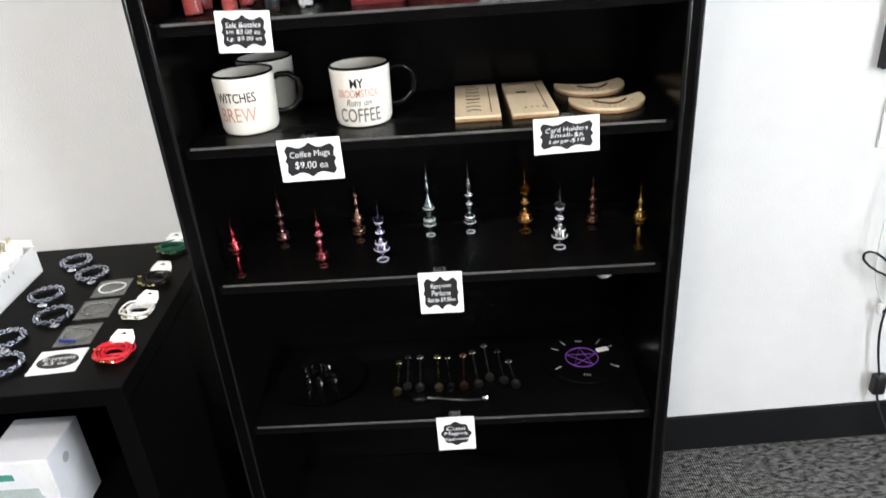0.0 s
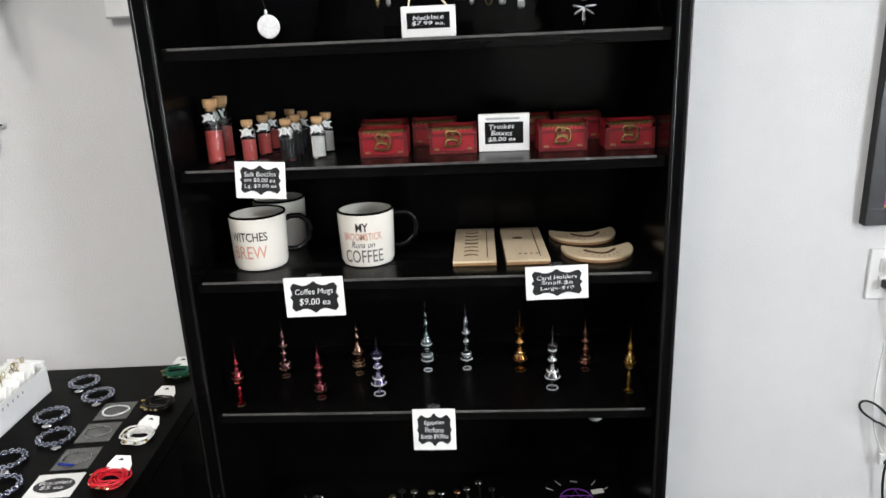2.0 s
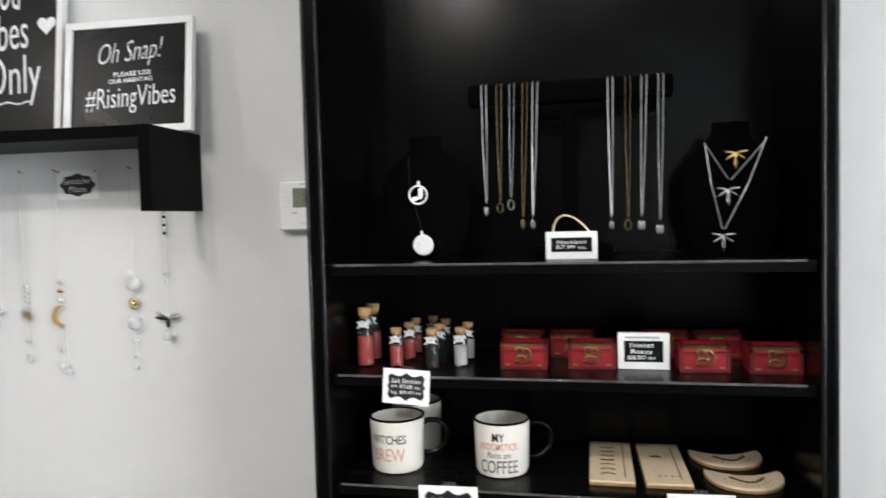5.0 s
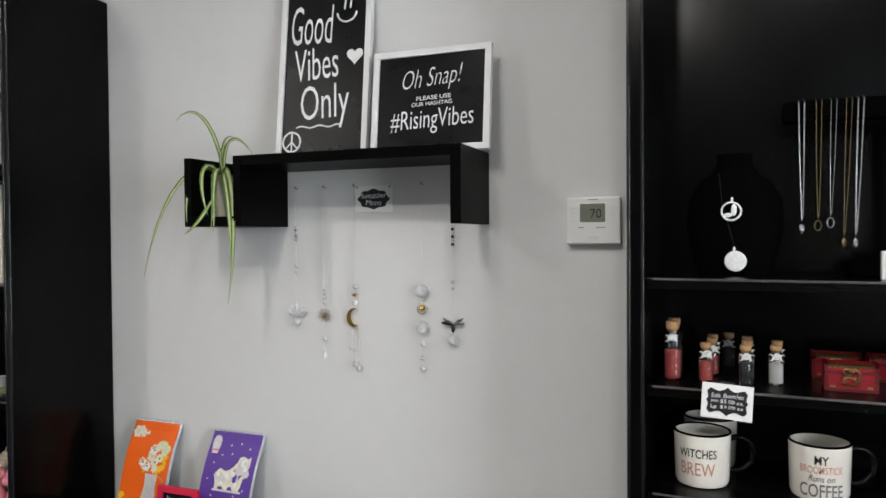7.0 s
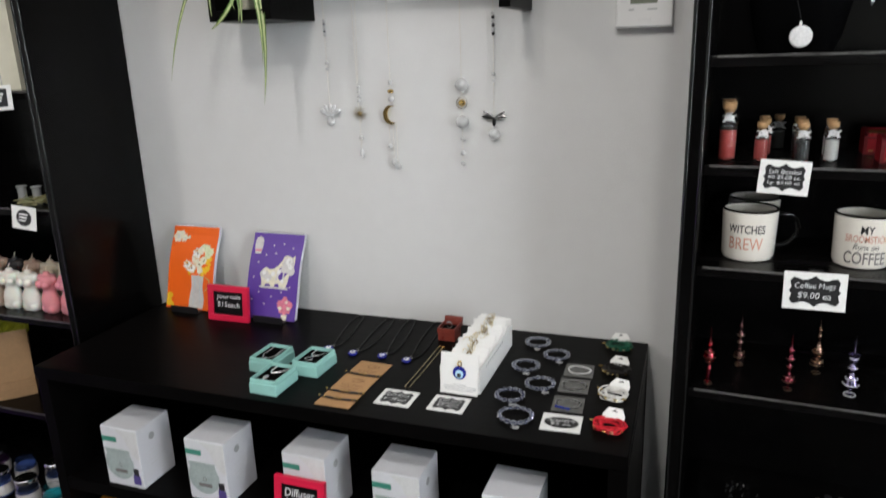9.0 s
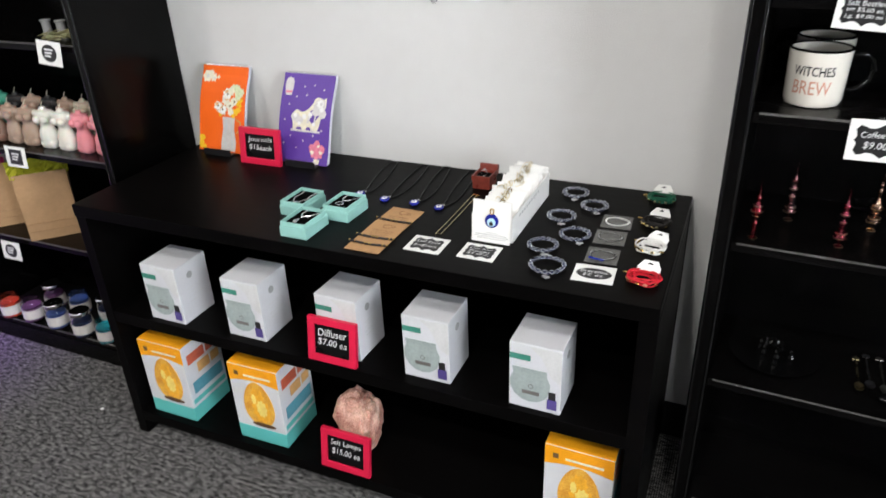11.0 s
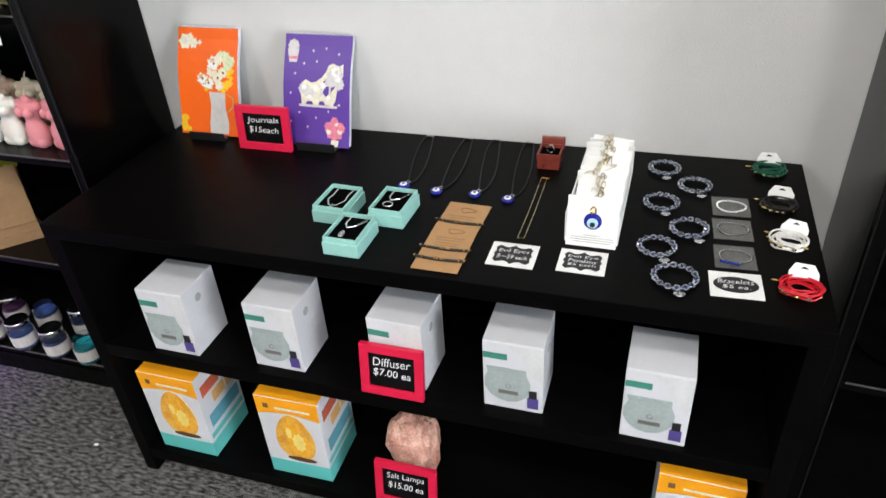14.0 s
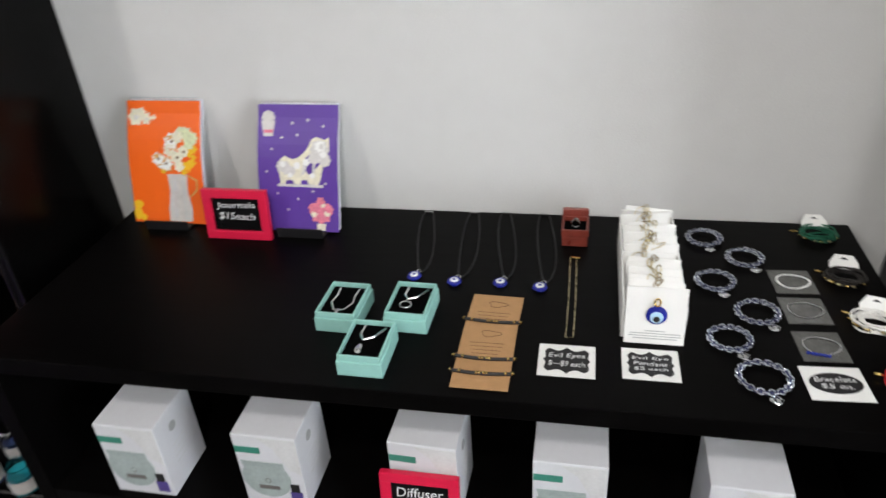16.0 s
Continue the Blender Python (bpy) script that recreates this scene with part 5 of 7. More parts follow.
def diffuser_box(m):
    ob = thing("diffuser_box", m, "white carton with a printed oil diffuser", "carton", "diffuser cartons")
    w, d, h = 0.107, 0.108, 0.155
    part("carton", boxes((-w / 2, w / 2, 0, d, 0, h - 0.0015), bevel=0.0012), M_BOX, ob)
    part("lid_flap", boxes((-w / 2 + 0.0006, w / 2 - 0.0006, 0.0006, d - 0.001, h - 0.0014, h), bevel=0.0006), M_BOX, ob)
    y = -0.0008
    bm = bmesh.new()
    box(bm, -w / 2 + 0.001, -0.010, y, 0, 0.116, 0.129)
    part("green_label", bm, M_GREENPRINT, ob, "green title label")
    bm = bmesh.new()
    plate(bm, [(-0.012, h - 0.004), (w / 2 - 0.001, h - 0.004), (w / 2 - 0.001, 0.075), (0.034, 0.085), (0.012, 0.130)], y + 0.0002, 0.0005)
    part("swoosh", bm, M_SWOOSH, ob, "grey swoosh")
    bm = bmesh.new()
    out = [(-0.048, 0.098), (0.024, 0.098)] + [(-0.010 + 0.042 * math.cos(a), 0.060 + 0.043 * math.sin(a)) for a in (radians(35 - 25 * i) for i in range(11))]
    plate(bm, out, y - 0.0003, 0.0009)
    part("diffuser_print", bm, M_MIST, ob, "pale green diffuser picture")
    bm = bmesh.new()
    box(bm, -0.026, 0.010, y - 0.0006, y, 0.036, 0.045)
    tube(bm, arc(-0.008, y - 0.0004, 0.056, 0.005, 0.005, 10, plane="xz"), 0.0008, 4, closed=True)
    part("caption", bm, M_GREYINK, ob)
    part("bottle_print", boxes((0.026, 0.046, y - 0.0008, 0, 0.010, 0.034)), M_PURPLEPRINT, ob, "violet oil bottle picture")
    part("bottle_cap_print", boxes((0.029, 0.043, y - 0.0008, 0, 0.0345, 0.052)), M_INK, ob)
    bm = lathe(bmesh.new(), [(0, 0), (0.009, 0), (0.009, 0.0008), (0, 0.0009)], 18)
    bm.transform(Matrix.Translation((w / 2, 0.045, 0.120)) @ Matrix.Rotation(radians(90), 4, "Y"))
    part("side_badge", bm, M_GREYPRINT, ob, "round grey badge")
    bm = bmesh.new()
    for k, wd in enumerate((0.05, 0.045, 0.052, 0.03)):
        box(bm, w / 2 - 0.0002, w / 2 + 0.0004, 0.03, 0.03 + wd, 0.085 - 0.012 * k, 0.0865 - 0.012 * k)
    part("side_print", bm, M_SWOOSH, ob)
    return ob


first = diffuser_box(on_wall(-1.165, -0.502, 0.4085))
for u, v, a in ((-0.930, -0.493, 0), (-0.682, -0.480, -2), (-0.462, -0.487, 0), (-0.220, -0.500, -1)):
    copy_thing(first, on_wall(u, v, 0.4085, rz=a))
framed_sign(["Diffuser", "$7.00 ea"], 0.124, 0.108, on_wall(-0.686, -0.514, 0.4085, -9), "red-framed chalkboard sign pricing the diffusers")


def salt_lamp_box(m):
    ob = thing("salt_lamp_box", m, "carton printed with a glowing salt lamp", "carton", "salt lamp cartons")
    w, d, h = 0.146, 0.140, 0.238
    part("carton", boxes((-w / 2, w / 2, 0, d, 0.0435, h), bevel=0.0008), M_BOX, ob)
    part("turquoise_band", boxes((-w / 2, w / 2, 0, d, 0, 0.043), bevel=0.001), M_TURQPRINT, ob, "turquoise lower band")
    bm = bmesh.new()
    plate(bm, [(-w / 2 + 0.0005, h - 0.001)] + [(-w / 2 + 0.0005 + (w - 0.001) * i / 12, h - 0.052 + 0.010 * math.sin(math.pi * i / 12)) for i in range(13)] + [(w / 2 - 0.0005, h - 0.001)], -0.0004, 0.0008)
    box(bm, -w / 2 + 0.0005, w / 2 - 0.0005, 0.001, d - 0.001, h - 0.0004, h + 0.0006)
    part("amber_band", bm, M_ORANGEPRINT, ob, "amber upper band")
    bm = bmesh.new()
    out = [(0.045 * math.cos(a) * (1 - 0.18 * math.sin(a)) + 0.004, 0.124 + 0.070 * math.sin(a)) for a in (2 * math.pi * i / 26 for i in range(26))]
    plate(bm, out, -0.0012, 0.001)
    part("lamp_print", bm, M_LAMPPRINT, ob, "glowing salt lamp picture")
    for k, (cx, cz, rx, rz, mt) in enumerate(((0.010, 0.105, 0.030, 0.044, M_AMBERGLOW), (0.004, 0.150, 0.020, 0.030, M_AMBERGLOW), (0.012, 0.112, 0.017, 0.030, M_PALEGLOW), (-0.008, 0.138, 0.008, 0.018, M_PALEGLOW))):
        part("glow_print", plate(bmesh.new(), [(x, cz + (z - cz) * rz / rx) for x, z in petals(cx, cz, rx, 9, 0.22)], -0.0013 - 0.0001 * k, 0.0005), mt, ob)
    bm = bmesh.new()
    plate(bm, oval(0.010, 0.058, 0.036, 0.007, 16), -0.0016, 0.001)
    part("lamp_base_print", bm, M_BURN, ob)
    bm = bmesh.new()
    box(bm, -0.028, 0.052, -0.0006, 0, 0.206, 0.212)
    part("title_bar", bm, M_CREAMPRINT, ob)
    part("mark", boxes((-0.055, -0.043, -0.0006, 0, 0.206, 0.219)), M_PRINT, ob)
    x = w / 2
    for nm, mt, y0, y1, z0, z1 in (("red_photo", M_REDPRINT, 0.014, 0.078, 0.176, 0.206), ("red_photo", M_REDPRINT, 0.084, 0.126, 0.178, 0.206), ("tan_photo", M_TANPRINT, 0.044, 0.090, 0.136, 0.166), ("tan_photo", M_TANPRINT, 0.096, 0.128, 0.138, 0.166),
                                   ("blue_panel", M_BLUEPRINT, 0.016, 0.130, 0.082, 0.118), ("turquoise_line", M_TURQPRINT, 0.006, 0.134, 0.054, 0.068)):
        part(nm, boxes((x - 0.0004, x + 0.0008, y0, y1, z0, z1)), mt, ob)
    return ob


first = salt_lamp_box(on_wall(-1.236, -0.496, 0.0785))
copy_thing(first, on_wall(-0.942, -0.494, 0.0785, rz=1))
copy_thing(first, on_wall(-0.124, -0.490, 0.0785, rz=-1))

lamp = thing("salt_rock", on_wall(-0.700, -0.405, 0.0782), "rough pink Himalayan salt rock on the lower shelf", "salt lamp")
bm = bmesh.new()
vs = bmesh.ops.create_icosphere(bm, subdivisions=4, radius=1)["verts"]
for v in vs:
    p = v.co.copy()
    p = Vector([math.copysign(abs(c) ** 0.62, c) for c in p])
    p = p * (1.0 / max(0.9, p.length ** 0.7))
    k = 1 + 0.16 * noise.noise(p * 1.3) + 0.13 * noise.noise(p * 3.4 + Vector((3, 1, 2))) + 0.07 * noise.noise(p * 9)
    k *= 1 - 0.16 * max(0, p.z) - 0.06 * p.x * p.z
    v.co = Vector((p.x * 0.057 * k, p.y * 0.056 * k, max(0.0, 0.086 + p.z * 0.094 * k)))
part("rock", bm, M_ROCK, lamp)
framed_sign(["Salt Lamps", "$15.00 ea"], 0.136, 0.110, on_wall(-0.690, -0.512, 0.0785, -9), "red-framed chalkboard sign pricing the salt lamps")

# ---- in the tall bookcase: jewellery shelf ----
NZ, SZ, MZ, PZ, KZ = 1.3712, 1.1812, 0.9902, 0.7392, 0.4202


def necklace_stand():
    ob = thing("necklace_stand", pose(0.392, -0.110, NZ), "black velvet T-bar stand hung with necklaces", "jewellery stand")
    part("base", boxes((-0.075, 0.075, -0.055, 0.055, 0, 0.022), bevel=0.006), M_VELVET, ob)
    part("post", boxes((-0.013, 0.013, -0.010, 0.010, 0.0222, 0.279), bevel=0.003), M_VELVET, ob)
    part("bar", boxes((-0.183, 0.183, -0.022, 0.020, 0.2792, 0.318), bevel=0.008), M_VELVET, ob)
    return ob


necklace_stand()


def hanging_necklace(x, xb, zb, mat, kind, rr, label):
    """A necklace looped over the bar: two strands that meet at a pendant."""
    y = -0.134
    ob = thing("hanging_necklace", pose(x, y, 1.690), label, "necklace", "necklaces on the bar")
    d, L = xb - x, 1.690 - zb
    part("chain", tube(bmesh.new(), [(-0.004, 0.040, -0.010), (-0.004, 0.020, 0.0015), (-0.004, 0.000, -0.004), (-0.003 + d * 0.5, -0.002, -L * 0.5), (d, -0.002, -L + 0.020), (d, -0.002, -L + 0.012),
                                 (d + 0.002, -0.002, -L + 0.020), (0.004 + d * 0.5, -0.002, -L * 0.5), (0.005, 0.000, -0.004), (0.005, 0.020, 0.0015), (0.005, 0.040, -0.010)], rr * 0.62, 5), mat, ob)
    bm = bmesh.new()
    if kind == 0:
        blob(bm, (d, -0.003, -L), 0.007, (0.7, 0.5, 1.4), 0.4, sub=1, seed=int(x * 100))
    elif kind == 1:
        for a in (-40, 0, 40):
            blob(bm, (d + 0.006 * math.sin(radians(a)), -0.003, -L - 0.004 * math.cos(radians(a))), 0.006, (0.5, 0.4, 1.5), 0.2, sub=1)
    else:
        tube(bm, arc(d, -0.003, -L + 0.002, 0.0055, 0.009, 10, plane="xz"), 0.0014, 4, closed=True)
    part("pendant", bm, mat, ob)


for x, xb, zb, mat, kind, rr in ((0.240, 0.241, 1.458, M_STEEL, 0, 0.0019), (0.268, 0.267, 1.460, M_BRASS, 2, 0.0012), (0.292, 0.287, 1.465, M_STEEL, 2, 0.0009), (0.316, 0.308, 1.430, M_BRASS, 0, 0.0011), (0.334, 0.326, 1.430, M_STEEL, 0, 0.0021),
                                 (0.466, 0.465, 1.426, M_STEEL, 0, 0.0022), (0.496, 0.494, 1.424, M_BRASS, 2, 0.0010), (0.524, 0.517, 1.428, M_STEEL, 1, 0.0019), (0.552, 0.548, 1.420, M_STEEL, 1, 0.0019)):
    hanging_necklace(x, xb, zb, M_CHAIN if mat is M_STEEL else M_DIMGOLD, kind, rr, "gold-toned chain with a small pendant" if mat is M_BRASS else "silver chain with a small pendant")


def bust(x, label):
    """A plain velvet neck form for showing necklaces."""
    ob = thing("necklace_bust", pose(x, -0.135, NZ), label, "jewellery stand", "velvet necklace busts")
    bm = bmesh.new()
    rows = ((0.0, 0.062, 0.030), (0.03, 0.073, 0.036), (0.09, 0.085, 0.044), (0.14, 0.082, 0.044), (0.175, 0.062, 0.036), (0.192, 0.038, 0.028), (0.210, 0.030, 0.026), (0.226, 0.031, 0.026), (0.227, 0.0, 0.0))
    lathe(bm, [(r, z) for z, r, _ in rows], 24, sy=0.48)
    part("form", bm, M_VELVET, ob, smooth=True)
    return ob


left_bust = bust(0.128, "black velvet bust with two round silver pendants")
right_bust = bust(0.665, "black velvet bust with leaf pendants on chains")
bm = tube(bmesh.new(), arc(-0.004, -0.048, 0.118, 0.0165, 0.0165, 20, plane="xz"), 0.0019, 5, closed=True)
blob(bm, (0.001, -0.048, 0.121), 0.011, (0.5, 0.2, 1.1), 0.4, sub=1)
blob(bm, (-0.009, -0.048, 0.111), 0.007, (1.2, 0.2, 0.6), 0.4, sub=1)
blob(bm, (-0.003, -0.048, 0.139), 0.004, (0.7, 0.5, 1.3), sub=1)
part("round_pendant", bm, M_CHARM, left_bust, "openwork silver pendant")
bm = lathe(bmesh.new(), [(0, 0), (0.0175, 0), (0.019, 0.0015), (0.0175, 0.003), (0, 0.0033)], 22)
bm.transform(Matrix.Translation((0.003, -0.046, 0.027)) @ Matrix.Rotation(radians(90), 4, "X"))
blob(bm, (0.001, -0.048, 0.049), 0.004, (0.7, 0.5, 1.3), sub=1)
part("disc_pendant", bm, M_CHARM, left_bust, "smooth silver disc")
part("cord", tube(bmesh.new(), [(-0.026, -0.026, 0.19), (-0.020, -0.046, 0.135), (0.001, -0.048, 0.055)], 0.0006, 4), M_CORD, left_bust)
for pts in (((-0.045, -0.028, 0.190), (-0.038, -0.045, 0.12), (-0.022, -0.050, 0.045)), ((0.052, -0.028, 0.196), (0.020, -0.047, 0.12), (-0.018, -0.050, 0.045)),
            ((-0.043, -0.029, 0.185), (-0.012, -0.049, 0.128)), ((0.050, -0.029, 0.19), (-0.008, -0.049, 0.126))):
    part("chain", tube(bmesh.new(), pts, 0.0013, 5), M_CHAIN, right_bust, "silver chain")
for px, pz, mat in ((0.000, 0.170, M_GOLD), (-0.012, 0.110, M_STEEL), (-0.020, 0.034, M_STEEL)):
    bm = bmesh.new()
    for a in (-100, -55, 0, 55, 100):
        r = 0.016 if a == 0 else 0.012
        b2 = bmesh.new()
        blob(b2, (0, 0, -r * 0.8), r, (0.22, 0.12, 0.9), sub=1)
        b2.transform(Matrix.Translation((px, -0.050, pz)) @ Matrix.Rotation(radians(a), 4, "Y"))
        tmp = bpy.data.meshes.new("leaflet")
        b2.to_mesh(tmp)
        b2.free()
        bm.from_mesh(tmp)
        bpy.data.meshes.remove(tmp)
    part("leaf_pendant", bm, mat, right_bust, "gold leaf pendant" if mat is M_GOLD else "silver leaf pendant")

tag = thing("block_sign", pose(0.397, -0.222, NZ), "white block sign with a rope handle", "sign")
part("block", boxes((-0.043, 0.043, 0, 0.016, 0, 0.047), bevel=0.0015), M_WHITEF, tag)
part("panel", boxes((-0.034, 0.034, -0.0006, 0.001, 0.013, 0.037)), M_CHALK, tag)
part("lettering", lines_of(["Necklace", "$7.99 ea."], 0.052, 0.018, -0.0011, cz=0.025), M_MARKER, tag, "white handwriting")
part("rope", tube(bmesh.new(), bend((-0.031, 0.008, 0.046), (-0.026, 0.008, 0.090), (0.006, 0.008, 0.078), (0.030, 0.008, 0.046), 12), 0.0016, 6), M_WOOD, tag, "twine handle", True)

# ---- in the tall bookcase: salt bottles and trinket boxes ----


def salt_bottle(x, y, r, h, fill, salt, label, turn):
    ob = thing("salt_bottle", pose(x, y, SZ, 0, 0, turn * 0.7 + 6), label, "bottle", "corked salt bottles")
    g = h * 0.87
    part("glass", lathe(bmesh.new(), [(0, 0), (r * 0.92, 0), (r, 0.002), (r, g * 0.86), (r * 0.85, g * 0.93), (r * 0.70, g * 0.97), (r * 0.78, g), (r * 0.62, g), (r * 0.58, g * 0.95), (r * 0.93, g * 0.84), (r * 0.93, 0.003), (0, 0.0028)], 18), M_GLASS, ob, "clear glass", True)
    part("salt", lathe(bmesh.new(), [(0, 0.0032), (r * 0.91, 0.0034), (r * 0.91, fill), (0, fill + 0.001)], 16), salt, ob, smooth=True)
    part("cork", lathe(bmesh.new(), [(0, g * 0.93), (r * 0.55, g * 0.93), (r * 0.60, g + 0.0004), (r * 0.74, g + 0.0008), (r * 0.78, h), (0, h)], 14), M_CORK, ob, "cork stopper")
    bm = bmesh.new()
    zc = g * 0.85
    tube(bm, arc(0, -r * 1.10, zc, 0.0052, 0.0052, 12, plane="xz"), 0.0010, 4, closed=True)
    for a in range(5):
        p, q = radians(90 + 144 * a), radians(90 + 144 * (a + 1))
        tube(bm, [(0.0050 * math.cos(p), -r * 1.10, zc + 0.0050 * math.sin(p)), (0.0050 * math.cos(q), -r * 1.10, zc + 0.0050 * math.sin(q))], 0.0006, 4)
    for k in (-1, 1):
        n = 7
        outer = [(k * (0.0095 - 0.0052 * math.cos(t)) + 0.0, 0.0062 * math.sin(t)) for t in (-1.75 + 3.5 * i / n for i in range(n + 1))]
        inner = [(k * (0.0120 - 0.0048 * math.cos(t)), 0.0056 * math.sin(t)) for t in (1.6 - 3.2 * i / n for i in range(n + 1))]
        plate(bm, [(px, zc - 0.002 + pz) for px, pz in outer + inner], -r * 1.08, 0.0014)
    part("moon_charm", bm, M_CHARM, ob, "silver triple moon charm")
    return ob


PINK, BLACK, PALE = "corked glass bottle of pink salt", "corked glass bottle of black salt", "corked glass bottle of white salt"
for x, y, big, salt, lab in ((0.032, -0.208, 1, M_PINKSALT, "tall corked glass bottle of pink salt"), (0.029, -0.150, 1, M_PINKSALT, "tall corked glass bottle of pink salt"),
                             (0.090, -0.207, 0, M_PINKSALT, PINK), (0.097, -0.140, 0, M_PINKSALT, PINK), (0.096, -0.085, 0, M_PINKSALT, PINK),
                             (0.157, -0.212, 0, M_BLACKSALT, BLACK), (0.159, -0.155, 0, M_BLACKSALT, BLACK), (0.158, -0.095, 0, M_BLACKSALT, BLACK), (0.124, -0.055, 0, M_BLACKSALT, BLACK),
                             (0.206, -0.195, 0, M_WHITESALT, PALE), (0.209, -0.135, 0, M_WHITESALT, PALE)):
    salt_bottle(x - 0.008, y, 0.0155 if big else 0.0125, 0.106 if big else 0.069, 0.054 if big else 0.037, salt, lab, (x * 977) % 24 - 12)


def trinket_box(m):
    ob = thing("trinket_box", m, "small red wooden chest with brass clasp", "trinket box", "red trinket boxes")
    w, d = 0.080, 0.054
    part("body", boxes((-w / 2, w / 2, 0, d, 0, 0.0335), bevel=0.0015), M_CARPAINT_RED, ob)
    bm = bmesh.new()
    n = 8
    sec = [(d / 2 - d / 2 * math.cos(math.pi * i / n), 0.0355 + 0.004 + 0.008 * math.sin(math.pi * i / n)) for i in range(n + 1)]
    sec = [(0, 0.034)] + sec + [(d, 0.034)]
    a = [bm.verts.new((-w / 2, y, z)) for y, z in sec]
    b = [bm.verts.new((w / 2, y, z)) for y, z in sec]
    bm.faces.new(a)
    bm.faces.new(b[::-1])
    for i in range(len(sec)):
        bm.faces.new((a[i], a[(i + 1) % len(sec)], b[(i + 1) % len(sec)], b[i]))
    part("lid", bm, M_CARPAINT_RED, ob)
    bm = bmesh.new()
    for x0, x1, z0, z1 in ((-w / 2, w / 2, 0, 0.005), (-w / 2, w / 2, 0.0295, 0.033), (-w / 2, -w / 2 + 0.0055, 0.005, 0.0295), (w / 2 - 0.0055, w / 2, 0.005, 0.0295)):
        box(bm, x0, x1, -0.0015, 0.001, z0, z1)
    part("trim", bm, M_DARKRED, ob, "dark red edging")

    def strip(x0, x1, i0, i1, lift):
        """A band bent over the rounded lid."""
        b2 = bmesh.new()
        rows = [[b2.verts.new((x, y - lift * (1 - 2 * y / d), z + lift)) for x in (x0, x1)] for y, z in sec[i0:i1]]
        for p, q in zip(rows, rows[1:]):
            b2.faces.new((p[0], p[1], q[1], q[0]))
        bmesh.ops.solidify(b2, geom=b2.faces[:], thickness=0.0006)
        return b2

    for x in (-w / 2 - 0.0004, w / 2 - 0.0056):
        part("end_band", strip(x, x + 0.006, 0, len(sec), 0.0012), M_DARKRED, ob, "dark red band")
    part("gilt_band", strip(-w / 2 + 0.0060, w / 2 - 0.0060, 1, 4, 0.0009), M_OLDGILT, ob, "worn gilt band")
    for k in range(9):
        x = -w / 2 + 0.010 + (w - 0.020) * k / 8
        part("relief_scroll", tube(bmesh.new(), [(x - 0.003, 0.0004, 0.0385), (x, 0.0004, 0.0410), (x + 0.003, 0.0035, 0.0440)], 0.0011, 4), M_BRASS, ob)
    for x in (-w / 2 + 0.0085, w / 2 - 0.0165):
        part("corner_mount", boxes((x, x + 0.008, -0.0012, 0.001, 0.006, 0.0095)), M_BRASS, ob, "brass corner mount")
    bm = bmesh.new()
    tube(bm, arc(0.002, -0.003, 0.025, 0.011, 0.013, 14, -110, 120, plane="xz"), 0.0019, 5)
    tube(bm, arc(-0.004, -0.003, 0.033, 0.0085, 0.006, 10, 20, 300, plane="xz"), 0.0020, 5)
    tube(bm, arc(-0.003, -0.003, 0.018, 0.0095, 0.006, 10, 20, 300, plane="xz"), 0.0020, 5)
    for px, pz in ((-0.008, 0.026), (0.004, 0.024), (0.000, 0.034), (0.009, 0.016), (-0.012, 0.014)):
        blob(bm, (px, -0.003, pz), 0.0034, (1.2, 0.6, 0.9), 0.4, sub=1)
    part("clasp", bm, M_OLDGILT, ob, "curled brass dragon clasp")
    return ob


first = trinket_box(pose(0.312, -0.214, SZ))
for x, y in ((0.428, -0.203), (0.610, -0.212), (0.7185, -0.216), (0.300, -0.110), (0.392, -0.108), (0.560, -0.100), (0.650, -0.098)):
    copy_thing(first, pose(x, y, SZ, 0, 0, (x * 531) % 6 - 3))
sign = thing("block_sign", pose(0.5135, -0.199, SZ), "white block sign with chalked trinket prices", "sign")
part("block", boxes((-0.0425, 0.0425, 0, 0.014, 0, 0.062), bevel=0.0015), M_WHITEF, sign)
part("slot", boxes((-0.030, 0.026, -0.0008, 0.001, 0.053, 0.0565)), M_GREYPRINT, sign)
part("panel", boxes((-0.032, 0.032, -0.0006, 0.001, 0.013, 0.049)), M_CHALK, sign)
part("lettering", lines_of(["Trinket", "Boxes", "$8.00 ea"], 0.046, 0.032, -0.0011, cz=0.031, cx=-0.004), M_MARKER, sign, "white handwriting")

# ---- in the tall bookcase: mugs and card holders ----


def wrap(me_bm, r0, r1, h, turn):
    """Bends upright flat writing round a mug that narrows from r1 at the top to r0 at the foot."""
    for v in me_bm.verts:
        r = r0 + (r1 - r0) * v.co.z / h + 0.0005
        a = -math.pi / 2 + v.co.x / r + turn
        v.co = Vector((r * math.cos(a), r * math.sin(a), v.co.z))
    return me_bm


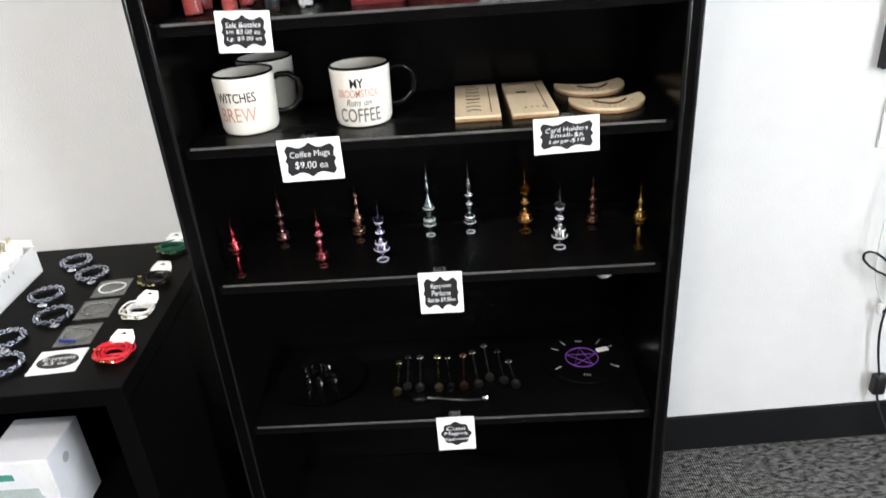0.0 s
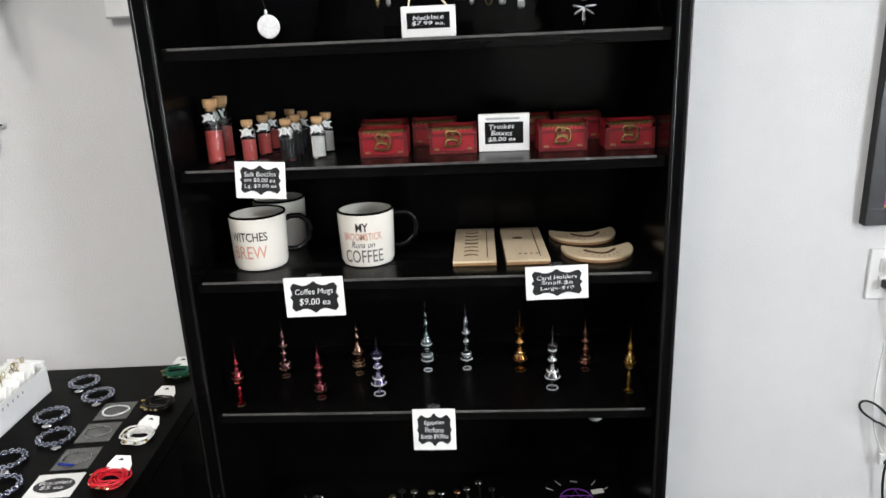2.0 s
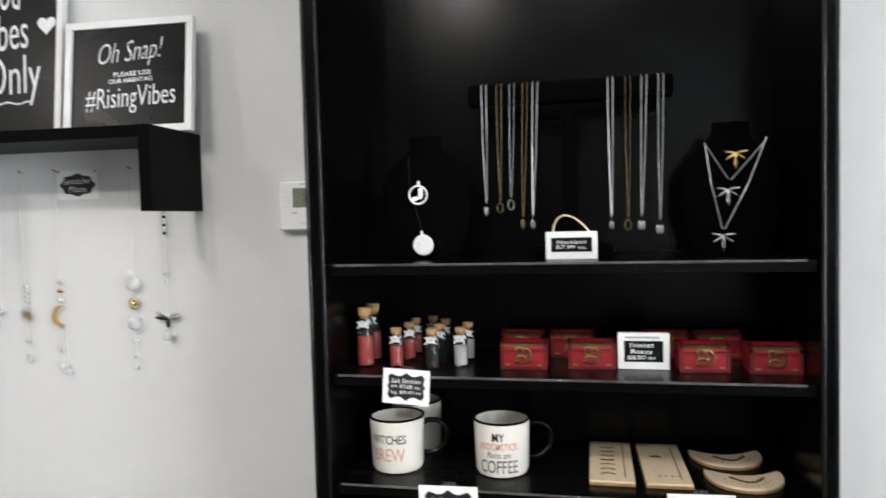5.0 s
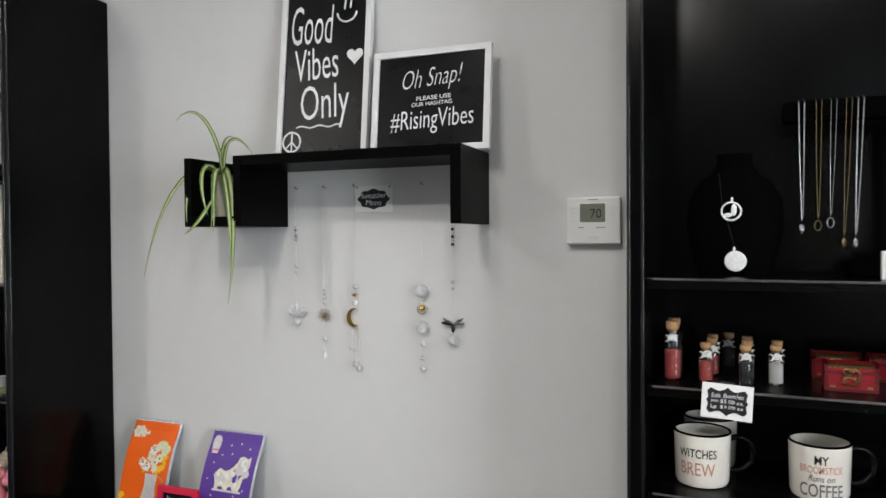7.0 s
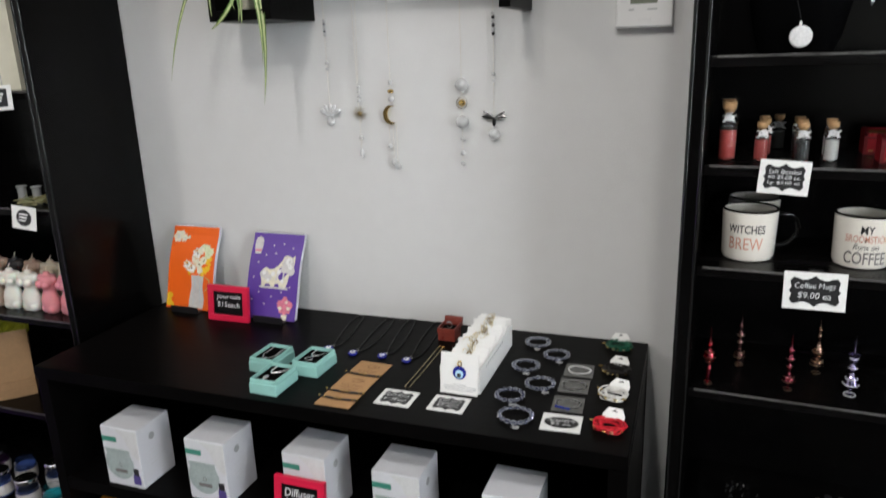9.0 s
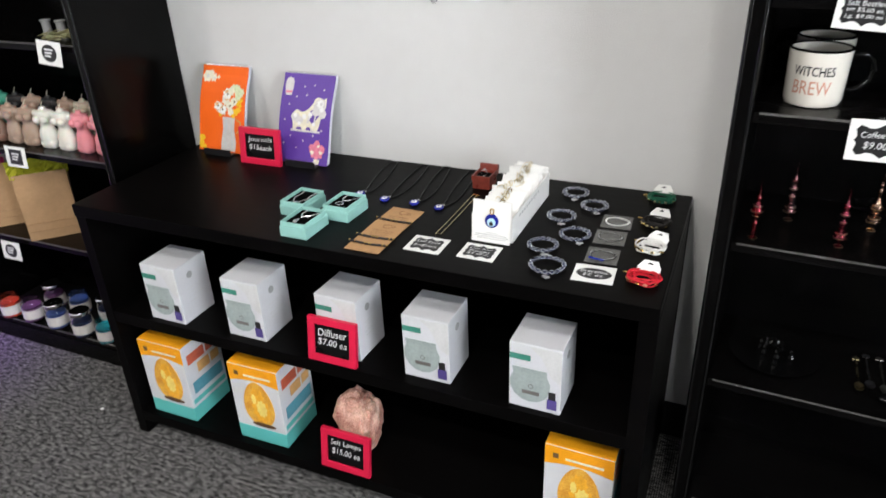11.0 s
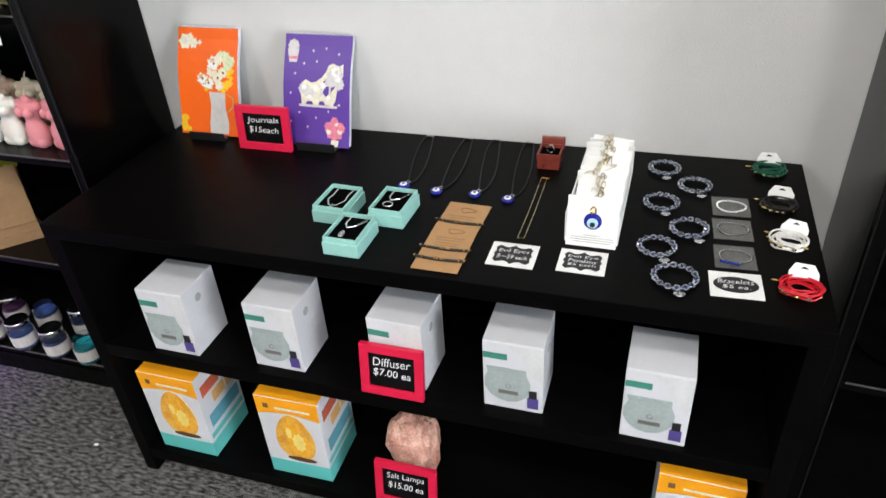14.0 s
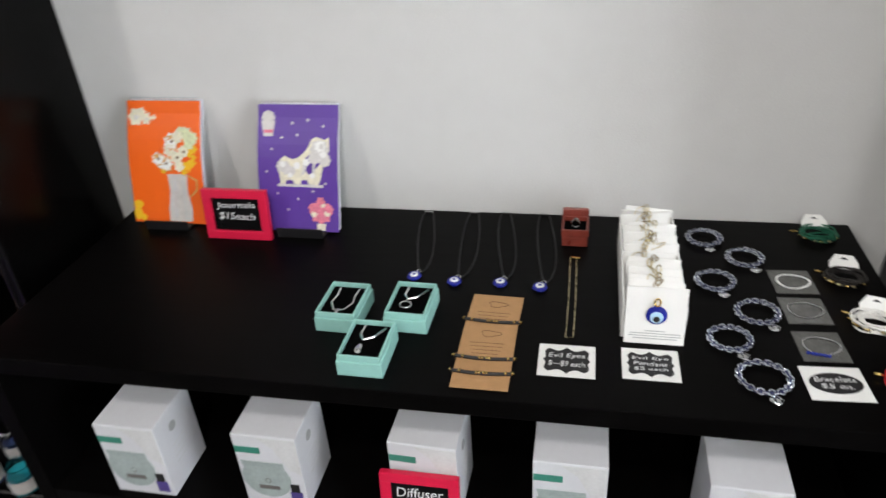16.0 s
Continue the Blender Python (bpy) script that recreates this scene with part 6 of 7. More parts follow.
def mug(x, y, words, label, turn, spin=0):
    ob = thing("mug", pose(x, y, MZ, 0, 0, spin), label, "mug", "enamel-style mugs")
    r0, r1, h = 0.0475, 0.0500, 0.098
    part("body", lathe(bmesh.new(), [(0, 0.004), (r0 * 0.80, 0.003), (r0 * 0.84, 0), (r0 * 0.93, 0.002), (r0, 0.010), (r1, h - 0.002), (r1 - 0.0035, h - 0.002), (r0 - 0.004, 0.012), (0, 0.008)], 40), M_MUG, ob, "cream glazed body", True)
    part("rim", tube(bmesh.new(), arc(0, 0, h - 0.0015, r1 - 0.0016, r1 - 0.0016, 40), 0.0024, 6, closed=True), M_MUGBLACK, ob, "black rim", True)
    a = radians(18)
    pts = [(0.046, 0.080), (0.058, 0.084), (0.074, 0.083), (0.088, 0.072), (0.092, 0.055), (0.087, 0.038), (0.074, 0.026), (0.060, 0.022), (0.046, 0.024)]
    bm = tube(bmesh.new(), [(r * math.cos(a), r * math.sin(a), z) for r, z in pts], 0.0052, 10)
    part("handle", bm, M_MUGBLACK, ob, "black loop handle", True)
    for body, mat, cz, w, hh, bold, shear in words:
        bm = bmesh.new()
        write(bm, body, 0, cz, 0, w, hh, bold, shear)
        bmesh.ops.triangulate(bm, faces=bm.faces)
        part("lettering", wrap(bm, r0, r1, h, radians(turn)), mat, ob)


mug(0.0745, -0.190, (("WITCHES", M_INK, 0.064, 0.068, 0.016, 0.012, 0), ("BREW", M_COPPERINK, 0.036, 0.062, 0.023, 0.0, 0)), "cream mug lettered witches brew, black handle", -6)
mug(0.2670, -0.184, (("MY", M_INK, 0.074, 0.022, 0.015, 0.02, 0), ("BROOMSTICK", M_COPPERINK, 0.0575, 0.070, 0.013, 0.005, 0), ("Runs on", M_INK, 0.043, 0.042, 0.011, 0.0, 0.3), ("COFFEE", M_GREYINK, 0.022, 0.070, 0.023, 0.01, 0)), "cream mug lettered about a broomstick and coffee", 0)
mug(0.082, -0.074, (), "cream mug with black handle behind another", 0, 140)


def card_holder(x, y, w, d, turn, kind):
    ob = thing("card_holder", pose(x, y, MZ, 0, 0, turn), "flat pale wooden card holder with burnt engraving", "card holder", "wooden card holders")
    part("lower_board", boxes((-w / 2, w / 2, -d / 2, d / 2, 0, 0.0048), bevel=0.0004), M_WOODSIDE, ob, "burnt-edged lower layer")
    part("upper_board", boxes((-w / 2, w / 2, -d / 2, d / 2, 0.005, 0.0088), bevel=0.0004), M_WOOD, ob)
    bm = bmesh.new()
    box(bm, w / 2 - 0.016, w / 2 - 0.0142, -d / 2 + 0.02, d / 2 - 0.02, 0.0086, 0.0091)
    if kind == 0:
        for k in range(7):
            yy = -d / 2 + 0.03 + k * 0.024
            q = 0.004 * abs(k - 3) / 3
            tube(bm, [(-0.018 + 0.024 * t, yy + (q + 0.002) * math.sin(math.pi * t) * (1 if k < 3 else -1), 0.009) for t in (i / 8 for i in range(9))], 0.0012 + 0.0008 * (k == 3), 4)
    else:
        blob(bm, (-0.008, 0.03, 0.0088), 0.010, (1.1, 0.6, 0.06), 0.4, sub=2)
        for k in range(4):
            blob(bm, (-0.012 + 0.010 * k, -d / 2 + 0.035, 0.0088), 0.003, (1, 1, 0.1), sub=1)
    part("engraving", bm, M_BURN, ob, "burnt design")


card_holder(0.458, -0.130, 0.075, 0.205, 0, 0)
card_holder(0.548, -0.130, 0.075, 0.205, 1.5, 1)


def crescent_holder(x, y, turn, lift, label):
    ob = thing("crescent_card_holder", pose(x, y, MZ, 0, 0, turn), label, "card holder", "crescent card holders")
    out = [(-0.0625 * math.cos(math.pi * t), 0.006 - 0.076 * math.sin(math.pi * t) ** 0.8) for t in (i / 22 for i in range(23))]
    inn = [(0.060 - 0.120 * t, 0.014 - 0.026 * math.sin(math.pi * t)) for t in (i / 14 for i in range(15))]
    for nm, z0, z1, mt, k in (("lower_layer", 0, 0.0045, M_WOODSIDE, 0.985), ("upper_layer", 0.0047, 0.009, M_WOOD, 1.0)):
        bm = plate(bmesh.new(), [(px * k, pz * k) for px, pz in out + inn], 0, z1 - z0)
        bm.transform(Matrix.Translation((0, 0, z1)) @ Matrix.Rotation(radians(-90), 4, "X"))
        part(nm, bm, mt, ob)
    bm = bmesh.new()
    tube(bm, [(-0.027 + 0.054 * t, -0.022 - 0.022 * math.sin(math.pi * t), 0.0086) for t in (i / 8 for i in range(9))], 0.0028, 5)
    for k in range(9):
        blob(bm, (-0.036 + 0.009 * k, -0.030 - 0.029 * math.sin(math.pi * k / 8), 0.0091), 0.0018, (1, 1, 0.2), sub=1)
    part("engraving", bm, M_BURN, ob, "burnt dots and arc")


crescent_holder(0.676, -0.166, 4, 0, "crescent wooden card holder with burnt dots")
crescent_holder(0.664, -0.062, 7, 0, "crescent wooden card holder behind another")

# ---- in the tall bookcase: perfume bottles ----
SHAPES = (
    ((0, 0.008), (0.02, 0.004), (0.06, 0.0050), (0.26, 0.0058), (0.34, 0.0040), (0.40, 0.0075), (0.48, 0.0098), (0.57, 0.0080), (0.65, 0.004), (0.70, 0.0065), (0.78, 0.003), (0.85, 0.0015), (1.0, 0.0008)),
    ((0, 0.008), (0.03, 0.003), (0.10, 0.003), (0.16, 0.010), (0.24, 0.009), (0.30, 0.004), (0.42, 0.0062), (0.48, 0.003), (0.55, 0.0075), (0.62, 0.0045), (0.70, 0.006), (0.78, 0.002), (1.0, 0.0008)),
    ((0, 0.0095), (0.03, 0.003), (0.10, 0.0035), (0.20, 0.0115), (0.30, 0.0095), (0.40, 0.0042), (0.48, 0.0078), (0.56, 0.0045), (0.64, 0.0075), (0.70, 0.0095), (0.74, 0.003), (0.84, 0.0018), (1.0, 0.0008)),
    ((0, 0.008), (0.02, 0.003), (0.12, 0.003), (0.17, 0.0105), (0.24, 0.010), (0.29, 0.005), (0.40, 0.0095), (0.60, 0.0032), (0.68, 0.0055), (0.75, 0.003), (0.80, 0.005), (0.86, 0.0015), (1.0, 0.0008)),
)
TINTS = (("ruby", (0.55, 0.01, 0.03)), ("blush", (0.55, 0.22, 0.22)), ("rose", (0.60, 0.05, 0.10)), ("copper", (0.62, 0.32, 0.20)), ("lilac", (0.42, 0.36, 0.62)), ("ice", (0.66, 0.76, 0.76)),
         ("silver", (0.70, 0.74, 0.74)), ("amber", (0.62, 0.24, 0.03)), ("smoke", (0.55, 0.52, 0.54)), ("coral", (0.58, 0.22, 0.16)), ("honey", (0.62, 0.36, 0.06)))
PLACES = ((0.022, -0.252, 0.118), (0.078, -0.143, 0.123), (0.167, -0.232, 0.117), (0.223, -0.137, 0.117), (0.274, -0.220, 0.118), (0.358, -0.128, 0.146), (0.435, -0.123, 0.142), (0.539, -0.134, 0.127), (0.594, -0.208, 0.122), (0.664, -0.138, 0.112), (0.730, -0.226, 0.126))
for i, ((x, y, h), (tint, col)) in enumerate(zip(PLACES, TINTS)):
    ob = thing("perfume_bottle", pose(x, y, PZ), f"slender {tint} blown-glass perfume bottle", "perfume bottle", "blown-glass perfume bottles")
    prof = tuple((t, r * (r / 0.0085) ** 0.55) for t, r in SHAPES[(0, 1, 1, 3, 2, 3, 1, 2, 2, 1, 0)[i]])
    fine = []
    for (t0, q0), (t1, q1) in zip(prof, prof[1:]):
        for s in range(4):
            e = 0.5 - 0.5 * math.cos(math.pi * s / 4)
            fine.append((t0 + (t1 - t0) * s / 4, q0 + (q1 - q0) * e))
    fine.append(prof[-1])
    cut = 32
    low, high = fine[:cut + 1], fine[cut:]
    glass = tinted_glass(f"{tint}_glass", [c ** 0.85 for c in col], 0.97)
    part("vessel", lathe(bmesh.new(), [(0, 0)] + [(r, max(0.0008, t * h)) for t, r in low] + [(0, low[-1][0] * h)], 16), glass, ob, smooth=True)
    part("stopper", lathe(bmesh.new(), [(0, high[0][0] * h + 0.0003)] + [(r, t * h + 0.0004) for t, r in high] + [(0, h + 0.001)], 12), glass, ob, "drawn-out glass stopper", True)
    # Rings for the gilded cuts, made pale to stand in for the glass's glints.
    gilt = M_PALEGOLD if col[0] > col[2] * 1.3 else M_CHARM
    for t, r in [(0.0012 / h, prof[0][1])] + [(t, r) for t, r in prof[2:9] if r > 0.0050]:
        part("gilt_glint_ring", tube(bmesh.new(), arc(0, 0, t * h, r + 0.0002, r + 0.0002, 14), 0.0007, 4, closed=True), gilt, ob)
puck = thing("puck_light", pose(0.664, -0.262, PZ - 0.0192), "small frosted puck under a shelf, switched off", "puck light")
part("dome", lathe(bmesh.new(), [(0, -0.016), (0.009, -0.0145), (0.0145, -0.009), (0.016, -0.001), (0, 0.0)], 20), M_GREYPRINT, puck, smooth=True)

# ---- in the tall bookcase: spoons, spirit board and dish ----
M_DULLSILVER = pmat("tarnished_silver", (0.42, 0.40, 0.37), 0.3, 1.0, vary=0.3, scale=90)
M_ROSE = pmat("rose_copper", (0.42, 0.23, 0.15), 0.3, 1.0, vary=0.25, scale=90)


def spoon(x0, y0, x1, y1, mat):
    turn = math.degrees(math.atan2(y1 - y0, x1 - x0)) - 90
    L = math.hypot(x1 - x0, y1 - y0)
    ob = thing("spoon", pose(x0, y0, KZ, 0, 0, turn), "small ornate metal spoon lying on the shelf", "spoon", "ornate spoons")
    bm = lathe(bmesh.new(), [(0.0, -0.0035), (0.006, -0.0025), (0.0092, 0.0005), (0.0098, 0.002), (0.0088, 0.0015), (0.005, -0.001), (0, -0.002)], 16, sy=1.5)
    bm.transform(Matrix.Translation((0, 0.004, 0.0042)))
    part("bowl", bm, mat, ob, smooth=True)
    part("handle", tube(bmesh.new(), [(0, 0.017 + (L - 0.02) * i / 8, 0.004 + 0.0012 * math.sin(i)) for i in range(9)], 0.0016, 6, taper=[1, 0.8, 0.8, 1.5, 0.8, 0.9, 1.4, 1, 1.2]), mat, ob)
    bm = bmesh.new()
    for k in (-1, 0, 1):
        blob(bm, (0.004 * k, L + 0.002 - 0.003 * abs(k), 0.0045), 0.0045, (0.9, 1.2, 0.6), 0.4, sub=1, seed=k)
    part("finial", bm, mat, ob, "openwork finial")


for a, b, mat in (((0.268, -0.205), (0.264, -0.099), M_PALEGOLD), ((0.288, -0.190), (0.283, -0.080), M_BLACKP), ((0.314, -0.195), (0.309, -0.082), M_DULLSILVER), ((0.353, -0.198), (0.347, -0.085), M_PALEGOLD),
                  ((0.378, -0.200), (0.369, -0.087), M_STEEL), ((0.404, -0.196), (0.403, -0.083), M_ROSE), ((0.434, -0.192), (0.423, -0.074), M_DULLSILVER), ((0.458, -0.172), (0.449, -0.051), M_DULLSILVER),
                  ((0.487, -0.185), (0.478, -0.075), M_BLACKP), ((0.510, -0.198), (0.500, -0.112), M_DULLSILVER)):
    spoon(*a, *b, mat)
wand = thing("black_ladle", pose(0.375, -0.232, KZ), "curved black ladle lying along the shelf edge", "ladle")
part("stem", tube(bmesh.new(), [(-0.055 + 0.011 * i, 0.006 * math.cos(i * 0.35), 0.006) for i in range(12)], 0.0045, 8), M_MUGBLACK, wand, smooth=True)
part("bowl", blob(bmesh.new(), (-0.062, 0.004, 0.009), 0.017, (1, 0.8, 0.5), sub=3), M_MUGBLACK, wand, smooth=True)
part("ferrule", blob(bmesh.new(), (0.071, -0.004, 0.0075), 0.008, (1, 0.7, 0.8), 0.3, sub=2), M_STEEL, wand)

board = thing("pendulum_board", pose(0.660, -0.115, KZ), "round black board painted with a purple pentagram", "pendulum board")
part("board", lathe(bmesh.new(), [(0, 0), (0.085, 0), (0.086, 0.003), (0.085, 0.006), (0, 0.006)], 40), M_DULLBLACK, board)
bm = tube(bmesh.new(), arc(-0.005, 0.0, 0.0065, 0.034, 0.034, 28), 0.0016, 4, closed=True)
star = [(-0.005 + 0.033 * math.cos(radians(90 + 144 * k)), 0.033 * math.sin(radians(90 + 144 * k)), 0.0066) for k in range(5)]
tube(bm, star, 0.0014, 4, closed=True)
part("pentagram", bm, M_PURPLEINK, board, "purple pentagram")
for yy in (0.060, -0.060):
    b2 = bmesh.new()
    write(b2, "No", 0, 0, 0, 0.014, 0.008, 0.02)
    b2.transform(Matrix.Translation((-0.003, yy, 0.0064)) @ Matrix.Rotation(radians(-90), 4, "X"))
    part("word", b2, M_GREYPRINT, board, "pale lettering")
for a in (30, 150, 210, 330, 55, 125):
    part("ray", tube(bmesh.new(), [(r * math.cos(radians(a)), r * math.sin(radians(a)), 0.0063) for r in (0.058, 0.076)], 0.0012, 4), M_GREYPRINT, board, "pale painted ray")
bit = thing("paper_tag", pose(0.702, -0.092, KZ + 0.0066, 0, 0, 12), "small white paper tag lying on the board", "tag")
part("paper", boxes((-0.013, 0.013, -0.006, 0.006, 0, 0.003), bevel=0.0005), M_WHITE, bit)

dish = thing("scrying_dish", pose(0.105, -0.160, KZ), "glossy black shallow dish with small dark trinkets", "dish")
part("bowl", lathe(bmesh.new(), [(0, 0), (0.05, 0), (0.075, 0.008), (0.090, 0.020), (0.092, 0.022), (0.088, 0.022), (0.072, 0.011), (0.048, 0.004), (0, 0.004)], 40), M_GLOSSBLACK, dish, smooth=True)
rng = random.Random(3)
for k in range(8):
    a, r = k * 0.8, 0.012 + 0.0042 * k
    t = thing("dark_trinket", pose(0.105 + r * math.cos(a), -0.155 + r * 0.8 * math.sin(a), KZ + 0.0046, 0, 0, k * 40), "small glossy black figure on the dish", "trinket", "dark trinkets")
    part("figure", lathe(bmesh.new(), [(0, 0), (0.008, 0), (0.006, 0.010), (0.009, 0.018), (0.005, 0.026), (0.006, 0.032), (0, 0.037)], 8), M_MUGBLACK, t)
t = thing("white_shell", pose(0.108, -0.118, KZ + 0.0050), "small white shell on the black dish", "shell")
part("shell", blob(bmesh.new(), (0, 0, 0.007), 0.0105, (1.1, 0.8, 0.7), 0.25, sub=2), M_WHITE, t, smooth=True)

# price cards clipped to the shelf edges
price_card(["Salt Bottles", "sm $5.00 ea.", "Lg. $9.00 ea"], 0.081, 0.059, pose(0.119, -0.292, 1.1345, -3, 3, 0), label="white price card for salt bottles on a shelf edge", clip=True)
price_card(["Coffee Mugs", "$9.00 ea"], 0.101, 0.069, pose(0.1885, -0.290, 0.927, -3, -1, 0), label="white price card for coffee mugs on a shelf edge", clip=True)
price_card(["Card Holders", "Small-$6", "Large-$10"], 0.102, 0.057, pose(0.5935, -0.290, 0.948, -3, -1.5, 0), label="white price card for card holders on a shelf edge", clip=True)
price_card(["Egyptian", "Perfume", "Bottle $9.00ea"], 0.076, 0.080, pose(0.378, -0.290, 0.664, -3), label="white price card for perfume bottles on a shelf edge", clip=True)
price_card(["Cute", "Magick", "Spoons"], 0.073, 0.078, pose(0.386, -0.290, 0.347, -3, -1), "cloud", "white price card for spoons on a shelf edge", clip=True)

# ---- in the second bookcase ----


def body_candle(u, v, z, mat, label, turn):
    ob = thing("figure_candle", on_wall(u, v, z, 0, 0, turn), label, "candle", "figure candles")
    bm = lathe(bmesh.new(), [(0, 0), (0.024, 0), (0.027, 0.006), (0.031, 0.022), (0.0315, 0.034), (0.027, 0.048), (0.0205, 0.060), (0.0205, 0.066), (0.025, 0.078), (0.0295, 0.092), (0.0305, 0.100), (0.027, 0.106), (0.014, 0.109), (0.0105, 0.112), (0.009, 0.117), (0, 0.118)], 20, sy=0.66)
    for s in (-1, 1):
        blob(bm, (0.0125 * s, -0.0150, 0.084), 0.0128, sub=2)
        blob(bm, (0.0135 * s, 0.0115, 0.026), 0.0175, sub=2)
        blob(bm, (0.0130 * s, -0.006, 0.012), 0.0150, (1, 1, 1.1), sub=2)
        blob(bm, (0.0295 * s, 0, 0.095), 0.0100, (0.9, 0.9, 1.3), sub=2)
    part("wax_body", bm, mat, ob, smooth=True)
    part("wick", tube(bmesh.new(), [(0, 0, 0.115), (0.001, 0, 0.124), (0.006, 0.001, 0.132)], 0.0011, 5), M_CREAMPRINT, ob, "cotton wick")


WAX = {k: wax(k + "_wax", c) for k, c in (("pink", (0.74, 0.27, 0.31)), ("white", (0.70, 0.68, 0.62)), ("cream", (0.52, 0.46, 0.36)), ("tan", (0.36, 0.26, 0.20)), ("brown", (0.19, 0.11, 0.08)), ("slate", (0.085, 0.10, 0.12)), ("black", (0.02, 0.02, 0.022)), ("green", (0.06, 0.32, 0.22)))}
FRONT = ("pink", "pink", "white", "white", "tan", "tan", "brown", "brown", "slate", "slate")
BACK = ("cream", "cream", "cream", "tan", "black", "tan", "black", "green", "green", "slate")
for i, (a, b) in enumerate(zip(FRONT, BACK)):
    u = -1.535 - 0.070 * i
    body_candle(u, -0.245, 0.7205, WAX[a], f"{a} wax torso-shaped candle", (i * 37) % 30 - 15)
    body_candle(u - 0.02, -0.150, 0.7205, WAX[b], f"{b} wax torso-shaped candle in the back row", (i * 53) % 30 - 15)


def paper_bag(u, v, w, h, turn, tissue, label):
    ob = thing("gift_bag", on_wall(u, v, 0.4205, 0, 0, turn), label, "gift bag", "kraft gift bags")
    bm = bmesh.new()
    d = 0.09
    lo = [bm.verts.new((x, y, 0)) for x, y in ((-w / 2, 0), (w / 2, 0), (w / 2, d), (-w / 2, d))]
    mi = [bm.verts.new((x, y, h * 0.26)) for x, y in ((-w / 2, 0.001), (w / 2, 0.001), (w / 2 - 0.006, d / 2), (-w / 2 + 0.006, d / 2))]
    hi = [bm.verts.new((x, y, h)) for x, y in ((-w / 2 - 0.002, 0.012), (w / 2 + 0.001, 0.010), (w / 2, d * 0.7), (-w / 2, d * 0.7))]
    bm.faces.new(lo[::-1])
    for a, b in ((lo, mi), (mi, hi)):
        for i in range(4):
            bm.faces.new((a[i], a[(i + 1) % 4], b[(i + 1) % 4], b[i]))
    part("bag", bm, M_KRAFTBAG, ob, "brown paper bag")
    bm = bmesh.new()
    box(bm, -w / 2 + 0.001, w / 2 - 0.001, -0.0012, 0.001, h * 0.13, h * 0.135)
    box(bm, -w / 2 + 0.001, w / 2 - 0.001, -0.0012, 0.002, h * 0.25, h * 0.258)
    part("fold", bm, M_KRAFTBAG, ob)
    rg = random.Random(int(abs(u) * 100))
    for k, mt in enumerate(tissue):
        bm = bmesh.new()
        grid = bmesh.ops.create_grid(bm, x_segments=7, y_segments=5, size=0.5)["verts"]
        off = -w / 2 + w * (k + 0.5) / len(tissue)
        for vtx in grid:
            p = vtx.co.copy()
            vtx.co = Vector((off + p.x * w * 0.62, 0.034 - 0.05 * (p.y + 0.5) ** 2 + 0.03 * noise.noise(Vector((p.x * 4, p.y * 4, k + u))) + p.y * 0.02, h - 0.014 + (p.y + 0.5) * 0.062 + 0.026 * noise.noise(Vector((p.x * 6, k * 3, u)))))
        part("tissue", bm, mt, ob, "crumpled tissue paper")


paper_bag(-2.060, -0.255, 0.150, 0.205, 48, (M_TISSUEWHITE, M_TISSUEPINK, M_TISSUEWHITE), "kraft paper gift bag with pink and white tissue")
paper_bag(-1.829, -0.260, 0.146, 0.210, 46, (M_TISSUEGREEN, M_TISSUEGREEN), "kraft paper gift bag with lime tissue")


def jar_candle(u, v, wax_mat, lid, label):
    ob = thing("jar_candle", on_wall(u, v, 0.0805, 0, 0, (u * 917) % 40 - 20), label, "candle jar", "jar candles")
    r, h = 0.033, 0.078
    part("jar", lathe(bmesh.new(), [(0, 0), (r * 0.94, 0), (r, 0.004), (r, h * 0.82), (r * 0.86, h * 0.9), (r * 0.86, h), (r * 0.80, h), (r * 0.80, h * 0.9), (r * 0.94, h * 0.8), (r * 0.94, 0.005), (0, 0.005)], 22), M_GLASS, ob, "clear glass jar", True)
    part("wax", lathe(bmesh.new(), [(0, 0.0055), (r * 0.925, 0.0057), (r * 0.925, h * 0.72), (0, h * 0.73)], 18), wax_mat, ob, smooth=True)
    part("label", lathe(bmesh.new(), [(r + 0.0004, 0.014), (r + 0.0008, 0.014), (r + 0.0008, 0.048), (r + 0.0004, 0.048)], 22), M_PALEPRINT, ob, "cream paper label")
    if lid:
        part("lid", lathe(bmesh.new(), [(0, h + 0.0002), (r * 0.92, h + 0.0003), (r * 0.95, h + 0.002), (r * 0.95, h + 0.012), (r * 0.9, h + 0.014), (0, h + 0.014)], 22), M_STEEL, ob, "metal lid", True)


J = {k: pmat(k + "_jar_wax", c, 0.4, vary=0.1) for k, c in (("orange", (0.60, 0.05, 0.012)), ("plum", (0.16, 0.05, 0.16)), ("blue", (0.05, 0.10, 0.34)), ("navy", (0.02, 0.04, 0.13)), ("aqua", (0.015, 0.30, 0.36)))}
for u, v, c, lid in ((-2.145, -0.285, "orange", 0), (-2.046, -0.278, "plum", 0), (-1.929, -0.280, "blue", 1), (-1.805, -0.286, "navy", 1), (-2.045, -0.190, "plum", 1), (-1.925, -0.190, "blue", 0), (-1.700, -0.285, "aqua", 0), (-1.790, -0.190, "navy", 1), (-1.665, -0.195, "blue", 1)):
    jar_candle(u, v, J[c], lid, f"glass jar candle with {c} wax")

